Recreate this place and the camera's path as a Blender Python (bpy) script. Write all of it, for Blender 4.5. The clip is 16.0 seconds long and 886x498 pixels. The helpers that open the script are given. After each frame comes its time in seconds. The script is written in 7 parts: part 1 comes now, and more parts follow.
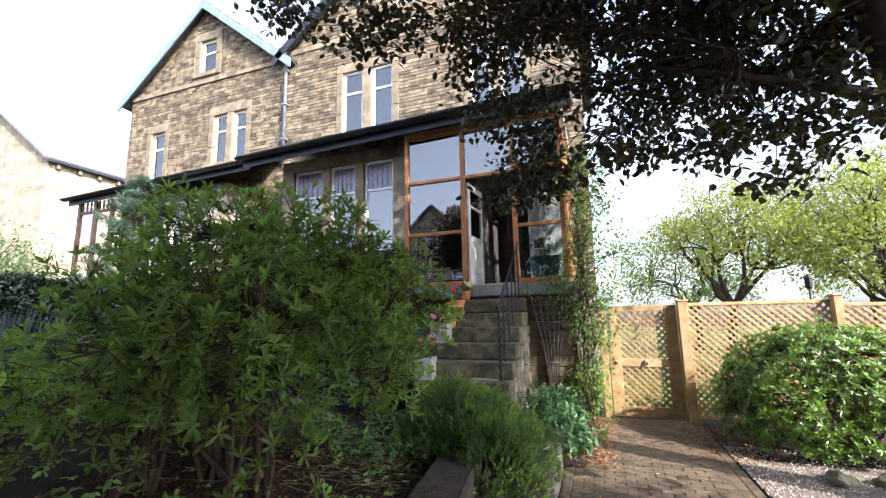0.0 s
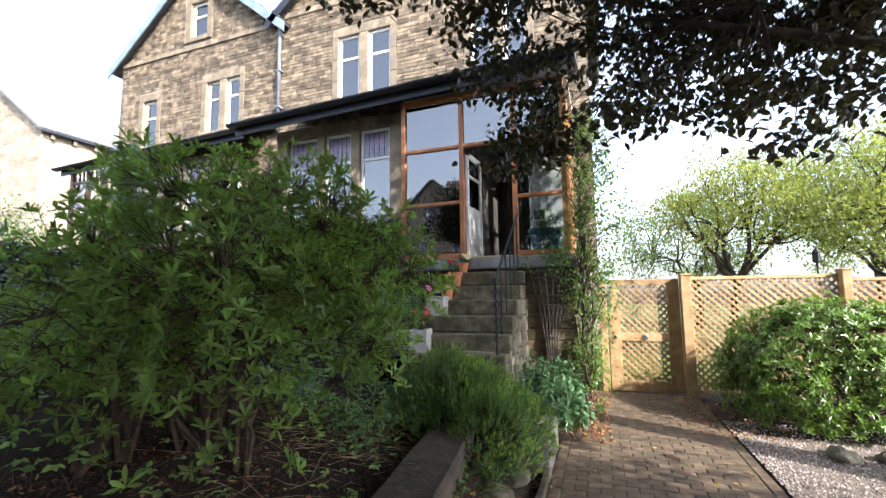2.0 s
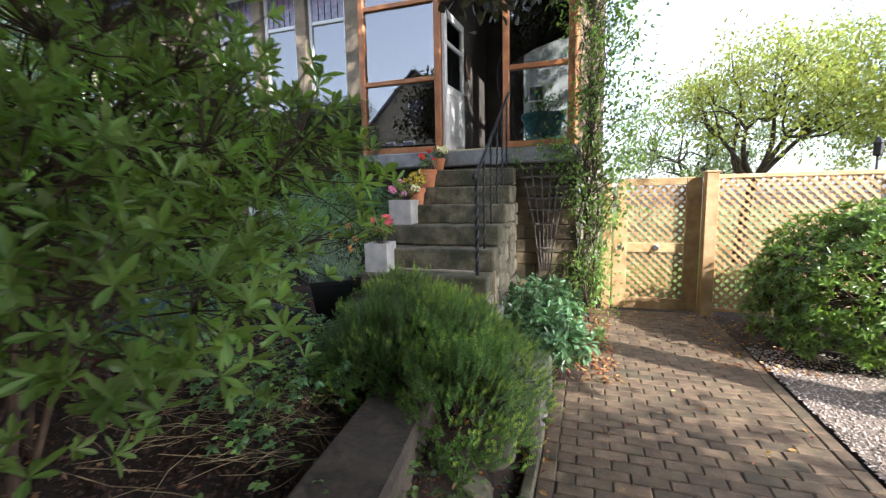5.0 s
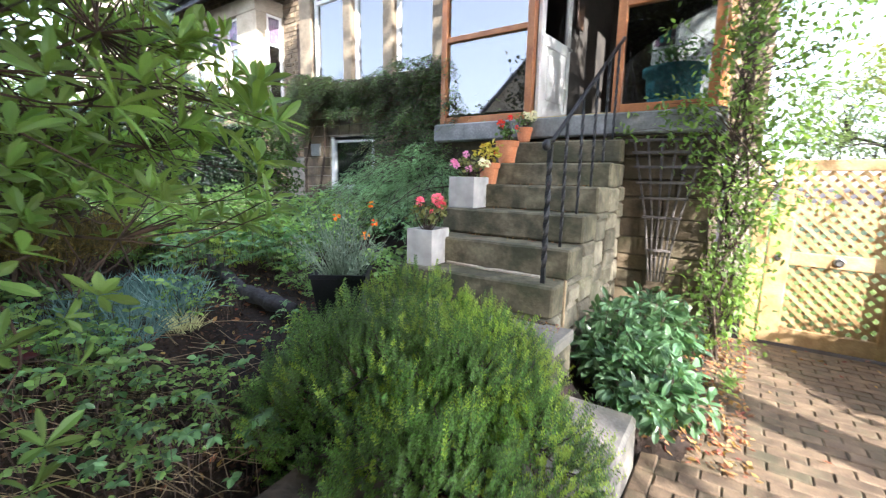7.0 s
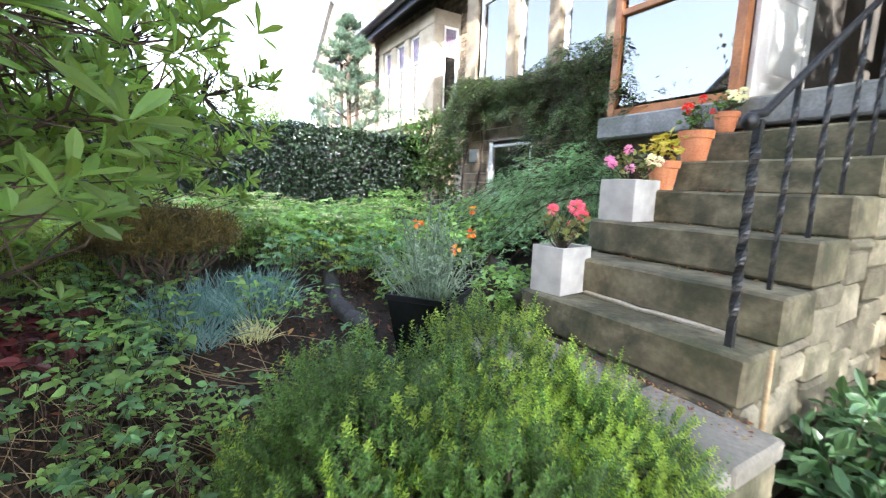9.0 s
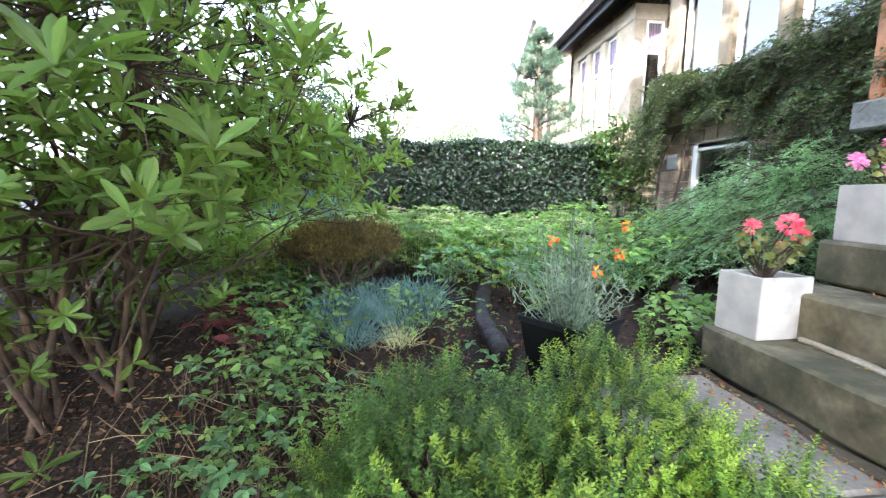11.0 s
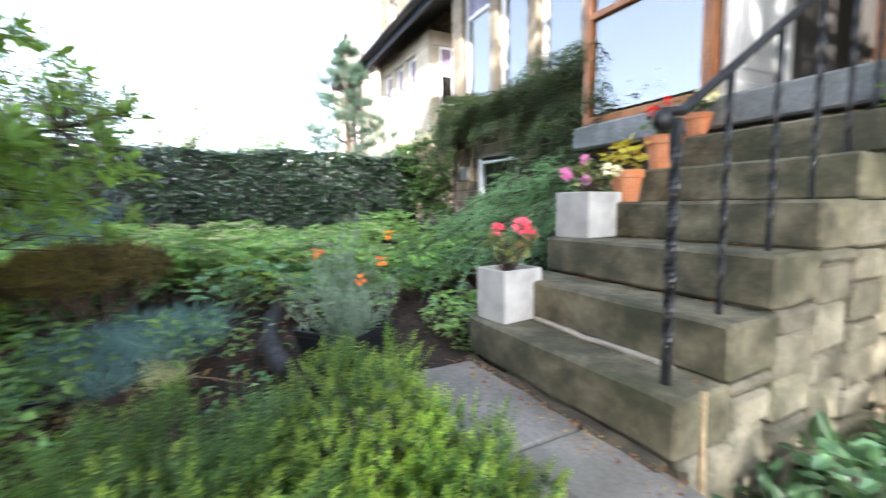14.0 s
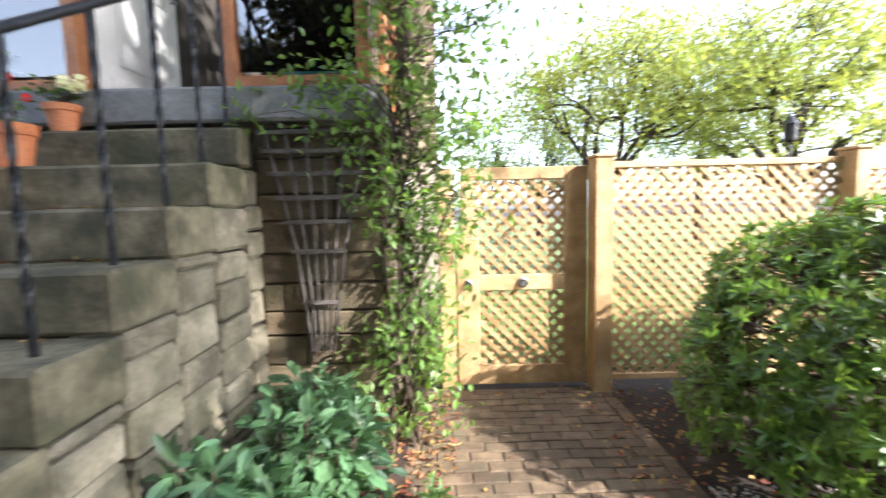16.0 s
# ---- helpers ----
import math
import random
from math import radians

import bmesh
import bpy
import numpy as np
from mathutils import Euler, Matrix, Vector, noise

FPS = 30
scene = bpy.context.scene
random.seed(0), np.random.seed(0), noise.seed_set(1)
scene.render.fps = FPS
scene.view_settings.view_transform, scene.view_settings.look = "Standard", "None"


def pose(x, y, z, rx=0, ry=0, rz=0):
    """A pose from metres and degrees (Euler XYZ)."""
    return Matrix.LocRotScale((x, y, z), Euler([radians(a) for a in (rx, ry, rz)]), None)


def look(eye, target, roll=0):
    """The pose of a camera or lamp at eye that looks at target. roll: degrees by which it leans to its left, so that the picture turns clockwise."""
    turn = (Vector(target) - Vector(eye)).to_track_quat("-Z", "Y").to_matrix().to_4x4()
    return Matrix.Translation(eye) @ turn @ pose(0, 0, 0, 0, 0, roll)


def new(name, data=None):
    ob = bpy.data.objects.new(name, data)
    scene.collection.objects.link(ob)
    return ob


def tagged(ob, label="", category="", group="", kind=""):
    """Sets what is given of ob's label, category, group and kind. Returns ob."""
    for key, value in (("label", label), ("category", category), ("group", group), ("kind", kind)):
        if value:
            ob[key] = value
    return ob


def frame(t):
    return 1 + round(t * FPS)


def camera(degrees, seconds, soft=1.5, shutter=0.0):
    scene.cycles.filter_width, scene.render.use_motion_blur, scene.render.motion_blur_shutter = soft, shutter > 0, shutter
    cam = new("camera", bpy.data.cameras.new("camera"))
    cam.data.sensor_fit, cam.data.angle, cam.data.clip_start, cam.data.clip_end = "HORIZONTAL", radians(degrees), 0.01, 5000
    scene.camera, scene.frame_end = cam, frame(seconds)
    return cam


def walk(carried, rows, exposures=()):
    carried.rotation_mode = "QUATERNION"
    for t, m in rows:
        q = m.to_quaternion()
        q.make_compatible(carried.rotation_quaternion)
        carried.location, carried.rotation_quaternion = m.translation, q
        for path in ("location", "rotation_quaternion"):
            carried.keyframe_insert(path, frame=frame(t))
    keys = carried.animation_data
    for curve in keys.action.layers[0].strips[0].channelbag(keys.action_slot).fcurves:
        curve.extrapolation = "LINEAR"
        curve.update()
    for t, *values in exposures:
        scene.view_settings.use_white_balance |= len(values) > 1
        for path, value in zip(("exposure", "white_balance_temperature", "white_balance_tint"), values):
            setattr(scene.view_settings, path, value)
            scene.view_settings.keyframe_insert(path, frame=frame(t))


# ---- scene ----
cam = camera(92.1, 16.0, soft=1.2, shutter=0.45)
PATH = [
    (0, (0.243, 0.347, 1.669), (-0.423, 2.207, 1.986), -1.2),
    (0.5, (0.242, 0.34, 1.689), (-0.443, 2.194, 1.992), -1.1),
    (1, (0.24, 0.345, 1.658), (-0.444, 2.201, 1.956), -1.2),
    (1.5, (0.256, 0.384, 1.627), (-0.437, 2.243, 1.882), -1.0),
    (2, (0.246, 0.567, 1.618), (-0.435, 2.436, 1.824), -0.8),
    (2.5, (0.198, 0.742, 1.604), (-0.466, 2.628, 1.646), -2.0),
    (3, (0.152, 0.986, 1.549), (-0.634, 2.825, 1.576), -2.3),
    (3.5, (0.119, 1.202, 1.564), (-0.659, 3.044, 1.539), 0.5),
    (4, (0.018, 1.384, 1.598), (-0.674, 3.249, 1.387), -0.9),
    (4.2, (-0.04, 1.462, 1.605), (-0.62, 3.366, 1.406), -0.4),
    (6.3, (0.089, 2.683, 1.54), (-0.798, 4.446, 1.217), -2.3),
    (6.5, (0.075, 2.776, 1.533), (-0.867, 4.512, 1.217), -1.9),
    (7, (0.095, 3.008, 1.545), (-1.027, 4.633, 1.226), 1.2),
    (7.5, (0.012, 3.26, 1.533), (-1.197, 4.831, 1.272), 2.1),
    (8, (-0.067, 3.461, 1.529), (-1.332, 4.993, 1.297), 0.7),
    (8.5, (-0.078, 3.658, 1.51), (-1.622, 4.907, 1.269), -0.3),
    (9, (-0.116, 3.797, 1.489), (-1.806, 4.827, 1.201), 1.9),
    (9.5, (-0.205, 3.906, 1.498), (-1.978, 4.791, 1.23), 0.7),
    (10, (-0.224, 4.021, 1.492), (-2.125, 4.583, 1.225), 0.4),
    (10.2, (-0.208, 4.061, 1.493), (-2.136, 4.525, 1.231), 0.8),
    (12.3, (-0.098, 4.111, 1.513), (-2.082, 4.126, 1.262), -0.7),
    (12.5, (-0.096, 4.108, 1.515), (-2.08, 4.134, 1.263), -0.5),
    (13, (-0.09, 4.154, 1.509), (-2.071, 4.288, 1.272), -1.0),
    (13.5, (-0.064, 4.247, 1.505), (-1.999, 4.707, 1.295), -1.4),
    (14, (-0.026, 4.355, 1.509), (-1.788, 5.279, 1.306), -0.8),
    (14.5, (-0.056, 4.488, 1.511), (-1.397, 5.956, 1.296), 0.2),
    (15, (-0.062, 4.594, 1.492), (-0.907, 6.398, 1.315), -0.7),
    (15.5, (0.079, 4.713, 1.487), (-0.346, 6.656, 1.272), -1.3),
    (16, (0.219, 4.818, 1.473), (0.237, 6.81, 1.29), -1.4),
]
walk(cam, [(t, look(eye, target, roll)) for t, eye, target, roll in PATH], [(0.0, 1.78, 5800, 13), (4.2, 1.85, 5800, 13), (7.0, 2.75, 5800, 13), (9.0, 3.1, 5800, 11), (12.4, 3.35, 5800, 11), (14.0, 2.9, 5800, 11), (15.5, 2.55, 5800, 13), (16.0, 2.4, 5800, 13)])

# ---- daylight ----
SUN_WAY = Vector((0.87, -0.5, 0.0)).normalized()
SUN_ELEV = radians(33)
world = bpy.data.worlds.new("sky")
scene.world = world
world.use_nodes = True
wn = world.node_tree.nodes
sky = wn.new("ShaderNodeTexSky")
sky.sky_type = "NISHITA"
sky.sun_disc = False
sky.sun_elevation = SUN_ELEV
sky.sun_rotation = math.atan2(SUN_WAY.x, SUN_WAY.y)
sky.dust_density = 2.5
sky.air_density = 1.0
sky.ozone_density = 1.0
wn["Background"].inputs["Strength"].default_value = 0.15
haze = wn.new("ShaderNodeHueSaturation")
haze.inputs["Saturation"].default_value = 0.5
haze.inputs["Value"].default_value = 1.25
world.node_tree.links.new(sky.outputs["Color"], haze.inputs["Color"])
world.node_tree.links.new(haze.outputs["Color"], wn["Background"].inputs["Color"])
sun = new("sun", bpy.data.lights.new("sun", "SUN"))
sun.data.energy = 3.5
sun.data.angle = radians(0.6)
sun.data.color = (1.0, 0.91, 0.78)
to_sun = Vector((SUN_WAY.x * math.cos(SUN_ELEV), SUN_WAY.y * math.cos(SUN_ELEV), math.sin(SUN_ELEV)))
sun.matrix_world = look((8, -8, 14), Vector((8, -8, 14)) - to_sun)


# ---- materials ----
def surface(name, a, b, rough=0.75, scale=6.0, bump=0.2, fine=60.0, metal=0.0, island=0.0, per_object=0.0, stain=None, stain_amount=0.5, spec=0.4, coord="Object"):
    """Two base colours mixed by broad noise, a finer grain, an optional stain, random tone per piece, and relief."""
    m = bpy.data.materials.new(name)
    m.use_nodes = True
    nt = m.node_tree
    p = nt.nodes["Principled BSDF"]
    tc = nt.nodes.new("ShaderNodeTexCoord")
    src = tc.outputs[coord]
    if per_object:
        info = nt.nodes.new("ShaderNodeObjectInfo")
        add = nt.nodes.new("ShaderNodeVectorMath")
        add.operation = "MULTIPLY_ADD"
        nt.links.new(info.outputs["Random"], add.inputs[0])
        add.inputs[1].default_value = (37, 19, 53)
        nt.links.new(tc.outputs[coord], add.inputs[2])
        src = add.outputs[0]
    n1 = nt.nodes.new("ShaderNodeTexNoise")
    n1.inputs["Scale"].default_value = scale
    n1.inputs["Detail"].default_value = 6
    n2 = nt.nodes.new("ShaderNodeTexNoise")
    n2.inputs["Scale"].default_value = fine
    n2.inputs["Detail"].default_value = 4
    nt.links.new(src, n1.inputs["Vector"])
    nt.links.new(src, n2.inputs["Vector"])
    ramp = nt.nodes.new("ShaderNodeValToRGB")
    ramp.color_ramp.elements[0].position, ramp.color_ramp.elements[1].position = 0.35, 0.65
    ramp.color_ramp.elements[0].color, ramp.color_ramp.elements[1].color = (*a, 1), (*b, 1)
    nt.links.new(n1.outputs["Fac"], ramp.inputs["Fac"])
    col = ramp.outputs["Color"]
    grain = nt.nodes.new("ShaderNodeMixRGB")
    grain.blend_type = "OVERLAY"
    grain.inputs["Fac"].default_value = 0.45
    nt.links.new(col, grain.inputs["Color1"])
    nt.links.new(n2.outputs["Fac"], grain.inputs["Color2"])
    col = grain.outputs["Color"]
    if stain:
        n3 = nt.nodes.new("ShaderNodeTexNoise")
        n3.inputs["Scale"].default_value = scale * 0.35
        n3.inputs["Detail"].default_value = 8
        n3.inputs["Roughness"].default_value = 0.7
        nt.links.new(src, n3.inputs["Vector"])
        r3 = nt.nodes.new("ShaderNodeMapRange")
        r3.inputs[1].default_value, r3.inputs[2].default_value = 0.48, 0.66
        r3.inputs[4].default_value = stain_amount
        nt.links.new(n3.outputs["Fac"], r3.inputs[0])
        mix = nt.nodes.new("ShaderNodeMixRGB")
        mix.inputs["Color2"].default_value = (*stain, 1)
        nt.links.new(r3.outputs[0], mix.inputs["Fac"])
        nt.links.new(col, mix.inputs["Color1"])
        col = mix.outputs["Color"]
    if island or per_object:
        rnd = nt.nodes.new("ShaderNodeNewGeometry").outputs["Random Per Island"] if island else info.outputs["Random"]
        k = island or per_object
        r4 = nt.nodes.new("ShaderNodeMapRange")
        r4.inputs[3].default_value, r4.inputs[4].default_value = 1 - k, 1 + k
        nt.links.new(rnd, r4.inputs[0])
        hsv = nt.nodes.new("ShaderNodeHueSaturation")
        nt.links.new(r4.outputs[0], hsv.inputs["Value"])
        nt.links.new(col, hsv.inputs["Color"])
        col = hsv.outputs["Color"]
    nt.links.new(col, p.inputs["Base Color"])
    rr = nt.nodes.new("ShaderNodeMapRange")
    rr.inputs[3].default_value, rr.inputs[4].default_value = max(0.02, rough - 0.12), min(1, rough + 0.12)
    nt.links.new(n1.outputs["Fac"], rr.inputs[0])
    nt.links.new(rr.outputs[0], p.inputs["Roughness"])
    p.inputs["Metallic"].default_value = metal
    p.inputs["Specular IOR Level"].default_value = spec
    if bump:
        bn = nt.nodes.new("ShaderNodeBump")
        bn.inputs["Strength"].default_value = bump
        bn.inputs["Distance"].default_value = 0.01
        nt.links.new(n2.outputs["Fac"], bn.inputs["Height"])
        nt.links.new(bn.outputs["Normal"], p.inputs["Normal"])
    return m


def leafy(name, a, b, rough=0.45, through_light=0.3, spread=0.35, spec=0.4, hue=0.03):
    """Leaves: colour varies leaf by leaf; some light comes through."""
    m = bpy.data.materials.new(name)
    m.use_nodes = True
    nt = m.node_tree
    p = nt.nodes["Principled BSDF"]
    out = nt.nodes["Material Output"]
    geo = nt.nodes.new("ShaderNodeNewGeometry")
    ramp = nt.nodes.new("ShaderNodeValToRGB")
    ramp.color_ramp.elements[0].color, ramp.color_ramp.elements[1].color = (*a, 1), (*b, 1)
    nt.links.new(geo.outputs["Random Per Island"], ramp.inputs["Fac"])
    tc = nt.nodes.new("ShaderNodeTexCoord")
    n1 = nt.nodes.new("ShaderNodeTexNoise")
    n1.inputs["Scale"].default_value = 3.0
    n1.inputs["Detail"].default_value = 3
    nt.links.new(tc.outputs["Object"], n1.inputs["Vector"])
    r1 = nt.nodes.new("ShaderNodeMapRange")
    r1.inputs[1].default_value, r1.inputs[2].default_value = 0.3, 0.7
    r1.inputs[3].default_value, r1.inputs[4].default_value = 1 - spread, 1 + spread
    nt.links.new(n1.outputs["Fac"], r1.inputs[0])
    r2 = nt.nodes.new("ShaderNodeMapRange")
    r2.inputs[3].default_value, r2.inputs[4].default_value = 0.5 - hue, 0.5 + hue
    nt.links.new(geo.outputs["Random Per Island"], r2.inputs[0])
    hsv = nt.nodes.new("ShaderNodeHueSaturation")
    nt.links.new(r1.outputs[0], hsv.inputs["Value"])
    nt.links.new(r2.outputs[0], hsv.inputs["Hue"])
    nt.links.new(ramp.outputs["Color"], hsv.inputs["Color"])
    nt.links.new(hsv.outputs["Color"], p.inputs["Base Color"])
    p.inputs["Roughness"].default_value = rough
    p.inputs["Specular IOR Level"].default_value = spec
    tr = nt.nodes.new("ShaderNodeBsdfTranslucent")
    warm = nt.nodes.new("ShaderNodeMixRGB")
    warm.blend_type = "MULTIPLY"
    warm.inputs["Fac"].default_value = 1.0
    warm.inputs["Color2"].default_value = (2.35, 2.3, 1.15, 1)
    nt.links.new(hsv.outputs["Color"], warm.inputs["Color1"])
    nt.links.new(warm.outputs["Color"], tr.inputs["Color"])
    mix = nt.nodes.new("ShaderNodeMixShader")
    mix.inputs["Fac"].default_value = through_light
    nt.links.new(p.outputs["BSDF"], mix.inputs[1])
    nt.links.new(tr.outputs["BSDF"], mix.inputs[2])
    nt.links.new(mix.outputs["Shader"], out.inputs["Surface"])
    return m


def glazing(name, tint=(0.9, 0.95, 0.95), ior=3.1):
    m = bpy.data.materials.new(name)
    m.use_nodes = True
    nt = m.node_tree
    nt.nodes.remove(nt.nodes["Principled BSDF"])
    fr = nt.nodes.new("ShaderNodeFresnel")
    fr.inputs["IOR"].default_value = ior
    tc = nt.nodes.new("ShaderNodeTexCoord")
    n1 = nt.nodes.new("ShaderNodeTexNoise")
    n1.inputs["Scale"].default_value = 0.8
    nt.links.new(tc.outputs["Object"], n1.inputs["Vector"])
    bn = nt.nodes.new("ShaderNodeBump")
    bn.inputs["Strength"].default_value = 0.06
    bn.inputs["Distance"].default_value = 0.02
    nt.links.new(n1.outputs["Fac"], bn.inputs["Height"])
    gl = nt.nodes.new("ShaderNodeBsdfGlossy")
    gl.inputs["Roughness"].default_value = 0.0
    nt.links.new(bn.outputs["Normal"], gl.inputs["Normal"])
    tr = nt.nodes.new("ShaderNodeBsdfTransparent")
    tr.inputs["Color"].default_value = (*tint, 1)
    mix = nt.nodes.new("ShaderNodeMixShader")
    nt.links.new(fr.outputs[0], mix.inputs["Fac"])
    nt.links.new(tr.outputs[0], mix.inputs[1])
    nt.links.new(gl.outputs[0], mix.inputs[2])
    nt.links.new(mix.outputs[0], nt.nodes["Material Output"].inputs["Surface"])
    return m


M_STONE = surface("gritstone_blocks", (0.1, 0.076, 0.05), (0.27, 0.208, 0.135), 0.85, 5, 0.5, 70, island=0.5, stain=(0.075, 0.062, 0.05), stain_amount=0.6)
M_MORTAR = surface("mortar", (0.3, 0.265, 0.205), (0.42, 0.37, 0.3), 0.9, 8, 0.4, 90)
M_ASHLAR = surface("dressed_stone", (0.2, 0.157, 0.104), (0.34, 0.272, 0.185), 0.8, 4, 0.35, 50, stain=(0.075, 0.063, 0.048), stain_amount=0.85)
M_STEP = surface("weathered_step_stone", (0.05, 0.046, 0.026), (0.175, 0.152, 0.096), 0.8, 6, 0.8, 30, per_object=0.15, stain=(0.036, 0.04, 0.016), stain_amount=0.85)
# cream bay stone; its sunlit paleness is put into the colour
M_CREAMSTONE = surface("cream_stone_sun_lightened", (0.27, 0.23, 0.17), (0.38, 0.33, 0.25), 0.8, 4, 0.2, 50, stain=(0.2, 0.165, 0.12), stain_amount=0.4)
M_SLAB = surface("blue_grey_slab", (0.15, 0.152, 0.148), (0.26, 0.262, 0.255), 0.75, 5, 0.4, 45, stain=(0.09, 0.095, 0.07), stain_amount=0.6)
M_BRASS = surface("brass_threshold", (0.5, 0.38, 0.14), (0.6, 0.47, 0.2), 0.4, 12, 0.05, 60, metal=0.8)
M_FARSLATE = surface("weathered_far_slate", (0.16, 0.16, 0.165), (0.24, 0.24, 0.245), 0.7, 5, 0.3, 20, island=0.2)
M_PALE = surface("pale_rough_stone", (0.115, 0.1, 0.066), (0.25, 0.222, 0.16), 0.85, 6, 0.7, 40, per_object=0.3, stain=(0.075, 0.075, 0.036), stain_amount=0.6)
M_BASESTONE = surface("sooty_brown_stone", (0.075, 0.056, 0.034), (0.16, 0.12, 0.072), 0.85, 5, 0.55, 50, per_object=0.25, stain=(0.08, 0.085, 0.045), stain_amount=0.5)
M_FLAG = surface("flagstone", (0.14, 0.128, 0.105), (0.24, 0.22, 0.185), 0.8, 3, 0.3, 50, per_object=0.1, stain=(0.15, 0.14, 0.1), stain_amount=0.6)
M_PAVER = surface("brown_pavers", (0.085, 0.057, 0.035), (0.165, 0.115, 0.07), 0.8, 9, 0.4, 80, per_object=0.22, stain=(0.06, 0.063, 0.034), stain_amount=0.6)
M_PAVER_FAR = surface("brown_pavers_joined", (0.085, 0.057, 0.035), (0.165, 0.115, 0.07), 0.8, 9, 0.4, 80, island=0.22, stain=(0.06, 0.063, 0.034), stain_amount=0.6)
M_SAND = surface("dirty_jointing", (0.05, 0.042, 0.026), (0.085, 0.07, 0.043), 0.95, 20, 0.5, 150)
M_SOIL = surface("garden_soil", (0.011, 0.0066, 0.0046), (0.03, 0.018, 0.0115), 0.95, 9, 1.0, 45, stain=(0.05, 0.029, 0.018), stain_amount=0.6)
M_CLOD = surface("crumbled_soil", (0.02, 0.011, 0.0075), (0.055, 0.031, 0.02), 0.95, 14, 0.6, 80, island=0.5)
M_GRAVEL = surface("gravel", (0.24, 0.19, 0.155), (0.5, 0.44, 0.38), 0.8, 30, 0.3, 120, island=0.45)
M_GRAVELBED = surface("gravel_bed", (0.12, 0.09, 0.07), (0.25, 0.205, 0.165), 0.9, 45, 0.9, 140)
M_LITTER = leafy("fallen_leaves", (0.16, 0.055, 0.025), (0.36, 0.2, 0.08), 0.7, 0.15, 0.4)
M_CHIP = leafy("dark_bark_chip", (0.03, 0.013, 0.008), (0.13, 0.06, 0.036), 0.8, 0.03, 0.4)
M_TIMBER = surface("orange_brown_timber", (0.28, 0.105, 0.035), (0.42, 0.175, 0.06), 0.45, 5, 0.15, 90, per_object=0.1)
M_PINE = surface("new_treated_softwood", (0.36, 0.225, 0.1), (0.52, 0.36, 0.185), 0.7, 7, 0.25, 80, per_object=0.14, stain=(0.3, 0.17, 0.06), stain_amount=0.5)
M_SLEEPER = surface("weathered_sleeper", (0.04, 0.03, 0.021), (0.1, 0.077, 0.056), 0.85, 8, 0.9, 30, stain=(0.05, 0.04, 0.03), stain_amount=0.6)
M_LOG = surface("blackened_edging_timber", (0.012, 0.011, 0.012), (0.045, 0.042, 0.044), 0.75, 14, 0.8, 50)
M_WHITE = surface("white_paint", (0.74, 0.74, 0.72), (0.82, 0.82, 0.8), 0.45, 4, 0.05, 60)
M_NAVY = surface("dark_painted_fascia", (0.015, 0.018, 0.028), (0.035, 0.038, 0.05), 0.4, 6, 0.1, 60)
M_BLUEBOARD = surface("pale_blue_bargeboard", (0.17, 0.225, 0.25), (0.24, 0.3, 0.325), 0.6, 4, 0.1, 60)
M_SLATE = surface("roof_slate", (0.06, 0.06, 0.064), (0.12, 0.12, 0.126), 0.7, 5, 0.3, 60, island=0.25)
M_IRON = surface("black_iron", (0.012, 0.012, 0.013), (0.028, 0.028, 0.03), 0.42, 20, 0.25, 120, metal=0.4)
M_PLANTER = surface("cream_planter", (0.36, 0.35, 0.322), (0.42, 0.408, 0.38), 0.8, 2.5, 0.05, 9, stain=(0.3, 0.282, 0.24), stain_amount=0.3)
M_TERRA = surface("terracotta", (0.46, 0.15, 0.055), (0.58, 0.22, 0.09), 0.75, 8, 0.2, 90, stain=(0.55, 0.35, 0.25), stain_amount=0.3)
M_BLACKPOT = surface("black_plastic", (0.006, 0.0065, 0.008), (0.012, 0.0125, 0.015), 0.5, 8, 0.08, 90, spec=0.2)
M_BARK = surface("brown_bark", (0.04, 0.028, 0.02), (0.1, 0.07, 0.047), 0.85, 14, 0.6, 60)
M_STEM = surface("azalea_stem", (0.03, 0.019, 0.013), (0.095, 0.06, 0.038), 0.85, 14, 0.5, 60)
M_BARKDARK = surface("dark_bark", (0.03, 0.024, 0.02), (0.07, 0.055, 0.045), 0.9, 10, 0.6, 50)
M_TRELLIS = surface("grey_trellis_wood", (0.055, 0.048, 0.042), (0.125, 0.11, 0.1), 0.8, 12, 0.3, 80)
M_PLASTER = surface("pale_interior_plaster", (0.55, 0.54, 0.52), (0.62, 0.61, 0.59), 0.8, 3, 0.05, 80)
M_DARKWOOD = surface("dark_wood", (0.03, 0.018, 0.012), (0.07, 0.04, 0.025), 0.5, 8, 0.15, 60)
# room walls: the gloom of unlit interiors is put into this dark colour
M_DARKROOM = surface("room_wall_baked_shade", (0.05, 0.045, 0.04), (0.08, 0.07, 0.06), 0.9, 3, 0.0, 40)
M_CURTAIN = surface("cream_curtain", (0.55, 0.5, 0.42), (0.65, 0.6, 0.52), 0.9, 10, 0.2, 120)
M_TEAL = surface("teal_wicker", (0.03, 0.15, 0.16), (0.06, 0.24, 0.24), 0.6, 20, 0.5, 90)
M_LEADED = surface("leaded_purple_glass", (0.16, 0.13, 0.19), (0.26, 0.23, 0.3), 0.15, 14, 0.25, 40, spec=0.8)
M_LEAD = surface("lead_came", (0.03, 0.03, 0.033), (0.06, 0.06, 0.065), 0.5, 20, 0.1, 60, metal=0.5)
M_LEADPINK = surface("mauve_glass_petal", (0.2, 0.13, 0.22), (0.3, 0.2, 0.3), 0.15, 18, 0.2, 40, spec=0.8)
